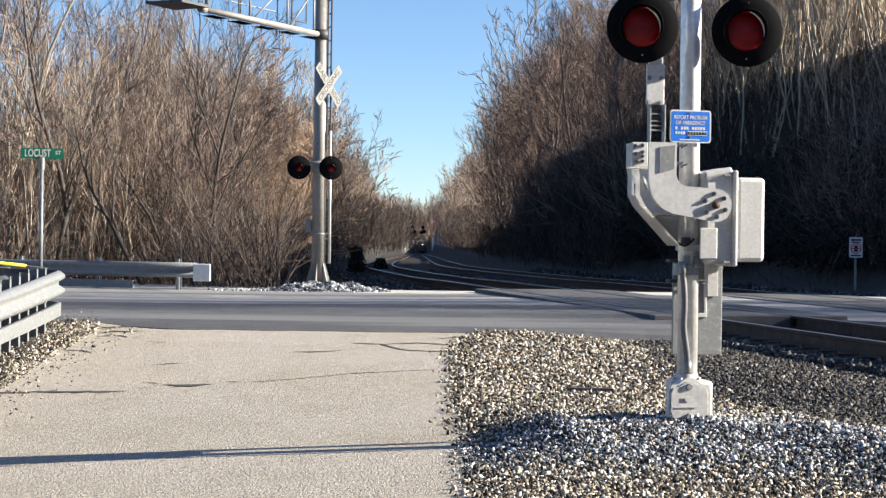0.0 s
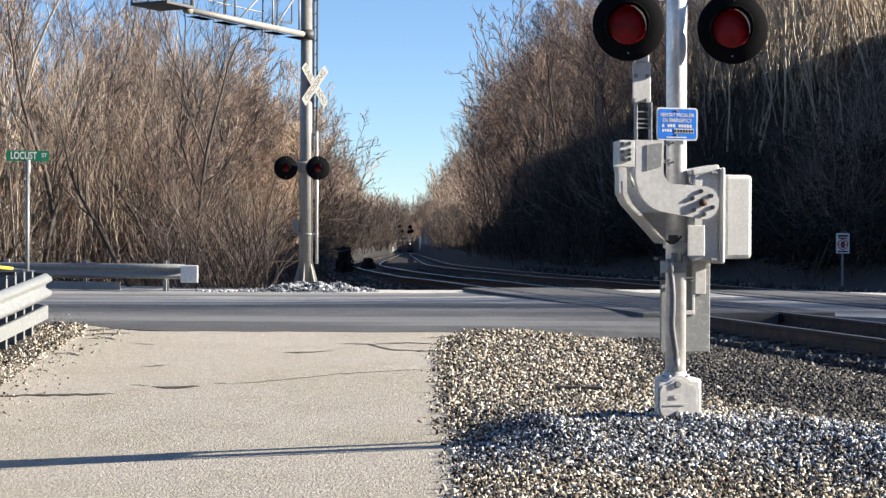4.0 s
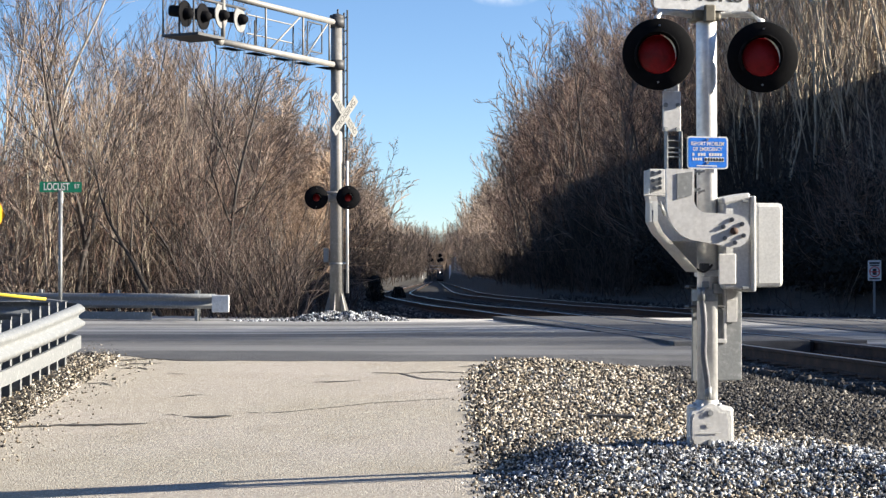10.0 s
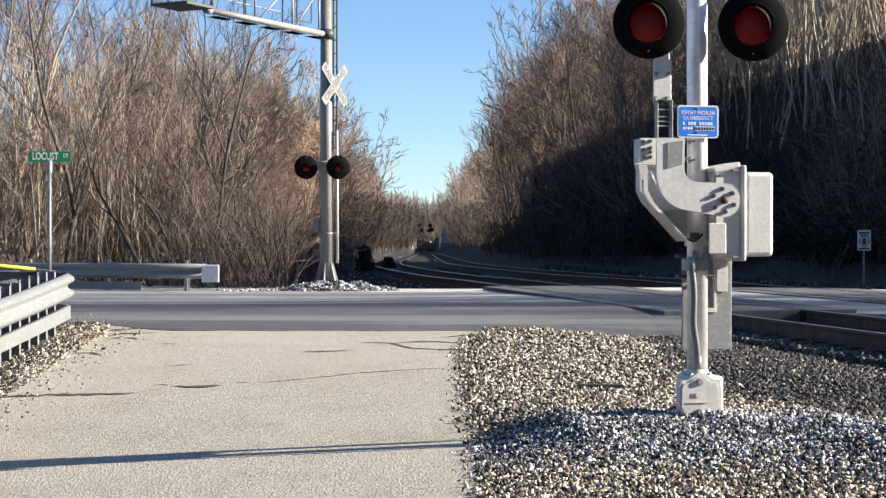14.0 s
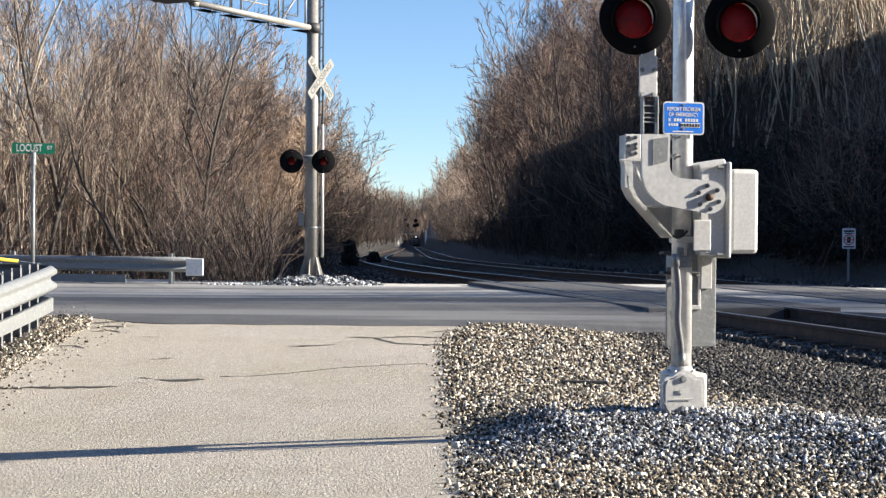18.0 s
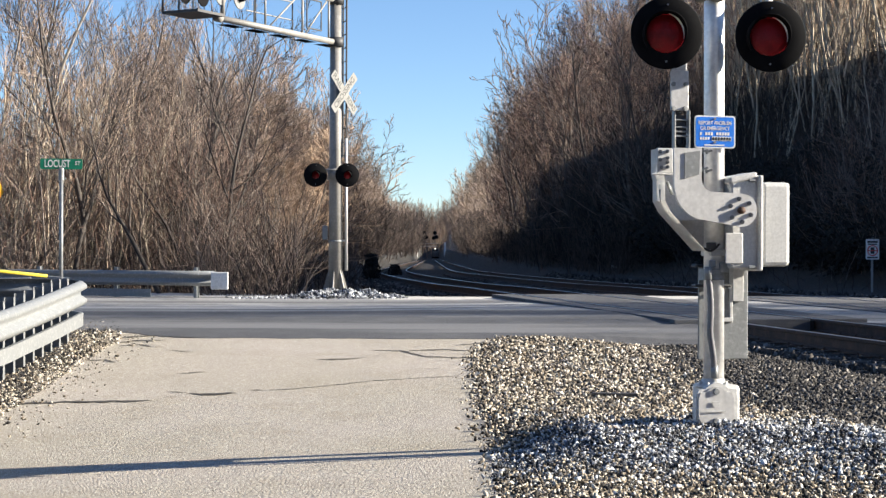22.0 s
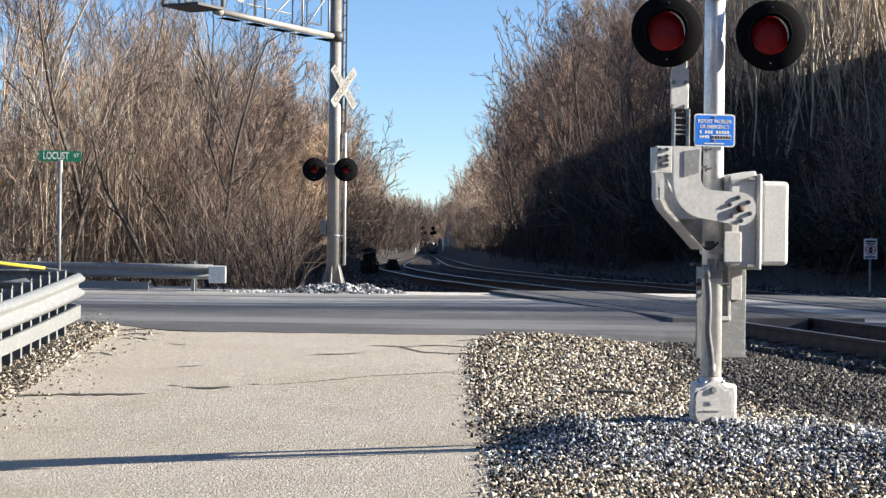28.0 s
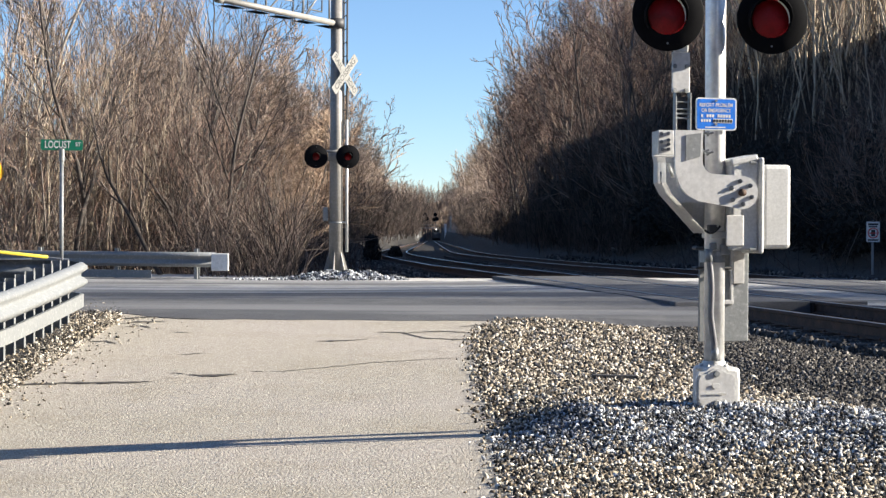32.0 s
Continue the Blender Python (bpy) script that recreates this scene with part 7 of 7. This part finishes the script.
# ---- the far end of the line: signal bridge and train ----
def signal_bridge():
    y = 600.0
    g = float(np.interp(y, TR_Y, TR_Z))
    x0 = track_x(y)
    t = thing("signal_bridge", pose(x0, y, g), "distant steel signal bridge with two black signal heads", "signal bridge")
    bm = bmesh.new()
    box(bm, 1.5, 0, 5.0, 6.5, 0.4, 0.35)
    box(bm, 1.5, 0, 6.1, 6.5, 0.4, 0.25)
    part("beam", bm, M_conc, t, "pale lattice beam")
    for x in (-2.2, 7.4, 9.3):
        bm = bmesh.new()
        h = 9.4 if x > 8 else 6.4
        box(bm, x, 0, h / 2, 0.7 if x > 5 else 0.3, 0.5, h)
        part("leg", bm, M_white if 5 < x < 8 else M_conc, t, "pale upright")
    for x in (0.0, 3.7):
        bm = bmesh.new()
        for dx, dz, rr in ((0, 1.6, 0.7), (0.55, 0.1, 0.75), (-0.5, -0.2, 0.65)):
            lathe(bm, [(0, 0), (rr, 0), (rr, 0.15), (0, 0.15)], 14, Matrix.Translation((x + dx, -0.5, 8.2 + dz)) @ Matrix.Rotation(radians(90), 4, "X"))
        part("signal_head", bm, M_black, t, "black three-lamp signal head")
        bm = bmesh.new()
        rod(bm, (x, 0, 5.6), (x, 0, 10.2), 0.12, seg=8)
        part("head_post", bm, M_dark_steel, t)
    bm = bmesh.new()
    box(bm, -4.2, -1, 1.3, 3.4, 2.0, 2.6, 0.1)
    part("hut", bm, M_white, t, "small pale equipment hut")


signal_bridge()


def build_train():
    t = thing("locomotive", pose(track_x(850), 850, -2.4), "dark diesel locomotive far down the line with a lit headlight", "train")
    bm = bmesh.new()
    box(bm, 0, 9, 2.3, 2.9, 17, 2.5, 0.15)
    part("hood", bm, M_dark_steel, t, "long dark engine hood")
    bm = bmesh.new()
    box(bm, 0, 2.2, 3.0, 3.1, 2.6, 3.0, 0.2)
    part("cab", bm, M_dark_steel, t, "dark cab")
    bm = bmesh.new()
    box(bm, 0, 0.2, 2.0, 1.8, 2.4, 1.9, 0.2)
    part("nose", bm, M_dark_steel, t)
    bm = bmesh.new()
    box(bm, 0, 8, 0.75, 3.0, 19, 0.6, 0.05)
    part("frame", bm, M_black, t)
    for sg in (-0.6, 0.6):
        bm = bmesh.new()
        box(bm, sg, 0.88, 3.75, 0.8, 0.05, 0.6)
        part("cab_window", bm, M_tint, t)
    glow = bpy.data.materials.new("headlight_glow")
    glow.use_nodes = True
    e = glow.node_tree.nodes["Principled BSDF"].inputs
    e["Emission Color"].default_value, e["Emission Strength"].default_value = (1, 0.93, 0.8, 1), 1.2
    bm = bmesh.new()
    lathe(bm, [(0, 0), (0.22, 0), (0.22, 0.1), (0, 0.1)], 16, Matrix.Translation((0, 0.8, 4.35)) @ Matrix.Rotation(radians(90), 4, "X"))
    part("headlight", bm, glow, t, "glowing white headlight")
    return t


TRAIN = build_train()


def dark_bushes():
    for x, y, w, h in ((-3.35, 72.0, 0.5, 1.1), (-2.75, 86.0, 0.45, 0.6)):
        x = (658 - 784) / 2926 * y if y < 80 else (700 - 784) / 2926 * y
        rng = random.Random(int(y))
        t = thing("evergreen_bush", pose(x, y, ground_z(x, y)), "small dark evergreen bush beside the track", "bush")
        vs, fs = [], []
        for k in range(60):
            d = Vector((rng.uniform(-1, 1), rng.uniform(-1, 1), rng.uniform(0.6, 2.2))).normalized()
            pts, rad = limb(rng, Vector((0, 0, 0)), d, h * rng.uniform(0.6, 1), 0.012, 3, 0.3, 0)
            tube(vs, fs, pts, rad, 3)
        raw("stems", vs, fs, M_barkA, t)
        pts = []
        for k in range(900):
            a, q = rng.uniform(0, 6.28), rng.random() ** 0.5
            z = rng.random() ** 0.8
            rr = w * q * (1 - 0.55 * z) * (0.8 + 0.3 * math.sin(3 * a))
            pts.append((rr * math.cos(a), rr * math.sin(a), z * h * 1.05, rng.uniform(0.05, 0.12)))
        a = np.array(pts)
        o = stones("foliage", "", a[:, :3], a[:, 3], M_dark_leaf, 2)
        for key in ("label", "category", "kind"):
            if key in o:
                del o[key]
        o.parent = t


dark_bushes()


def white_scraps():
    for x, y, sx, sz in ((8.1, 36.6, 0.5, 0.09), (5.6, 60.0, 0.6, 0.12), (7.4, 70.0, 0.7, 0.12)):
        bm = bmesh.new()
        box(bm, 0, 0, 0, sx, 0.12, sz, 0.02)
        o = obj("concrete_block", bm, M_conc)
        o.matrix_basis = pose(x, y, ground_z(x, y) + sz / 2 + 0.02, 0, 0, 10)
        tagged(o, "pale broken concrete block lying by the track", "concrete block", "blocks by the track")


white_scraps()


# ---- what moves ----
def drive(vehicle, keys, across, heading, spans):
    """Carries a vehicle along the road: (seconds, metres along) keys, and turns its wheels over the span seen."""
    t, wheels, r = vehicle
    times = [k[0] for k in keys]
    along = [k[1] for k in keys]
    rows = []
    for s in sorted(set(times + [spans[0] + i / 15 for i in range(int((spans[1] - spans[0]) * 15) + 1)])):
        a = float(np.interp(s, times, along))
        p = ROAD_DIR * a + ROAD_N * across
        q0 = p + ROAD_DIR * 1.6
        q1 = p - ROAD_DIR * 1.6
        z0, z1 = base_z(q0.x, q0.y) + 0.012, base_z(q1.x, q1.y) + 0.012
        tilt = math.degrees(math.atan2(z0 - z1, 3.2)) * heading
        yaw = math.degrees(math.atan2(ROAD_DIR.y * heading, ROAD_DIR.x * heading))
        rows.append((s, Matrix.Translation((p.x, p.y, (z0 + z1) / 2)) @ Matrix.Rotation(radians(yaw), 4, "Z") @ Matrix.Rotation(radians(-tilt), 4, "Y")))
    walk(t, rows)
    start = float(np.interp(spans[0], times, along))
    steps = int((spans[1] - spans[0]) * FPS)
    for w in wheels:
        place = w.matrix_basis.translation.copy()
        wr = [(0.0, Matrix.Translation(place))]
        for i in range(steps + 1):
            s = spans[0] + i / FPS
            gone = (float(np.interp(s, times, along)) - start) * heading
            wr.append((s, Matrix.Translation(place) @ Matrix.Rotation(gone / r, 4, "Y")))
        wr.append((32.0, wr[-1][1]))
        walk(w, wr)


def motions():
    drive(PICKUP, [(0, 112.0), (7.2, 1.35 + 0.25), (7.6, -4.85), (8.0, -10.6), (8.5, -18.85), (8.9, -25.6), (15.0, -125.0), (32, -125.0)], 30.85, -1, (7.0, 9.1))
    drive(SEDAN, [(0, -128.0), (20.4, -128.0), (29.0, -21.7), (29.2, -18.92), (29.4, -16.42), (29.6, -13.94), (30.0, -8.92), (30.5, -2.68), (32.0, 16.1)], 29.25, 1, (28.7, 31.0))
    rows = []
    for i in range(33):
        y = 820 - 200 * i / 32
        rows.append((float(i), pose(track_x(y) + 4.1, y, float(np.interp(y, TR_Y, TR_Z)) + 0.15)))
    walk(TRAIN, rows)


motions()
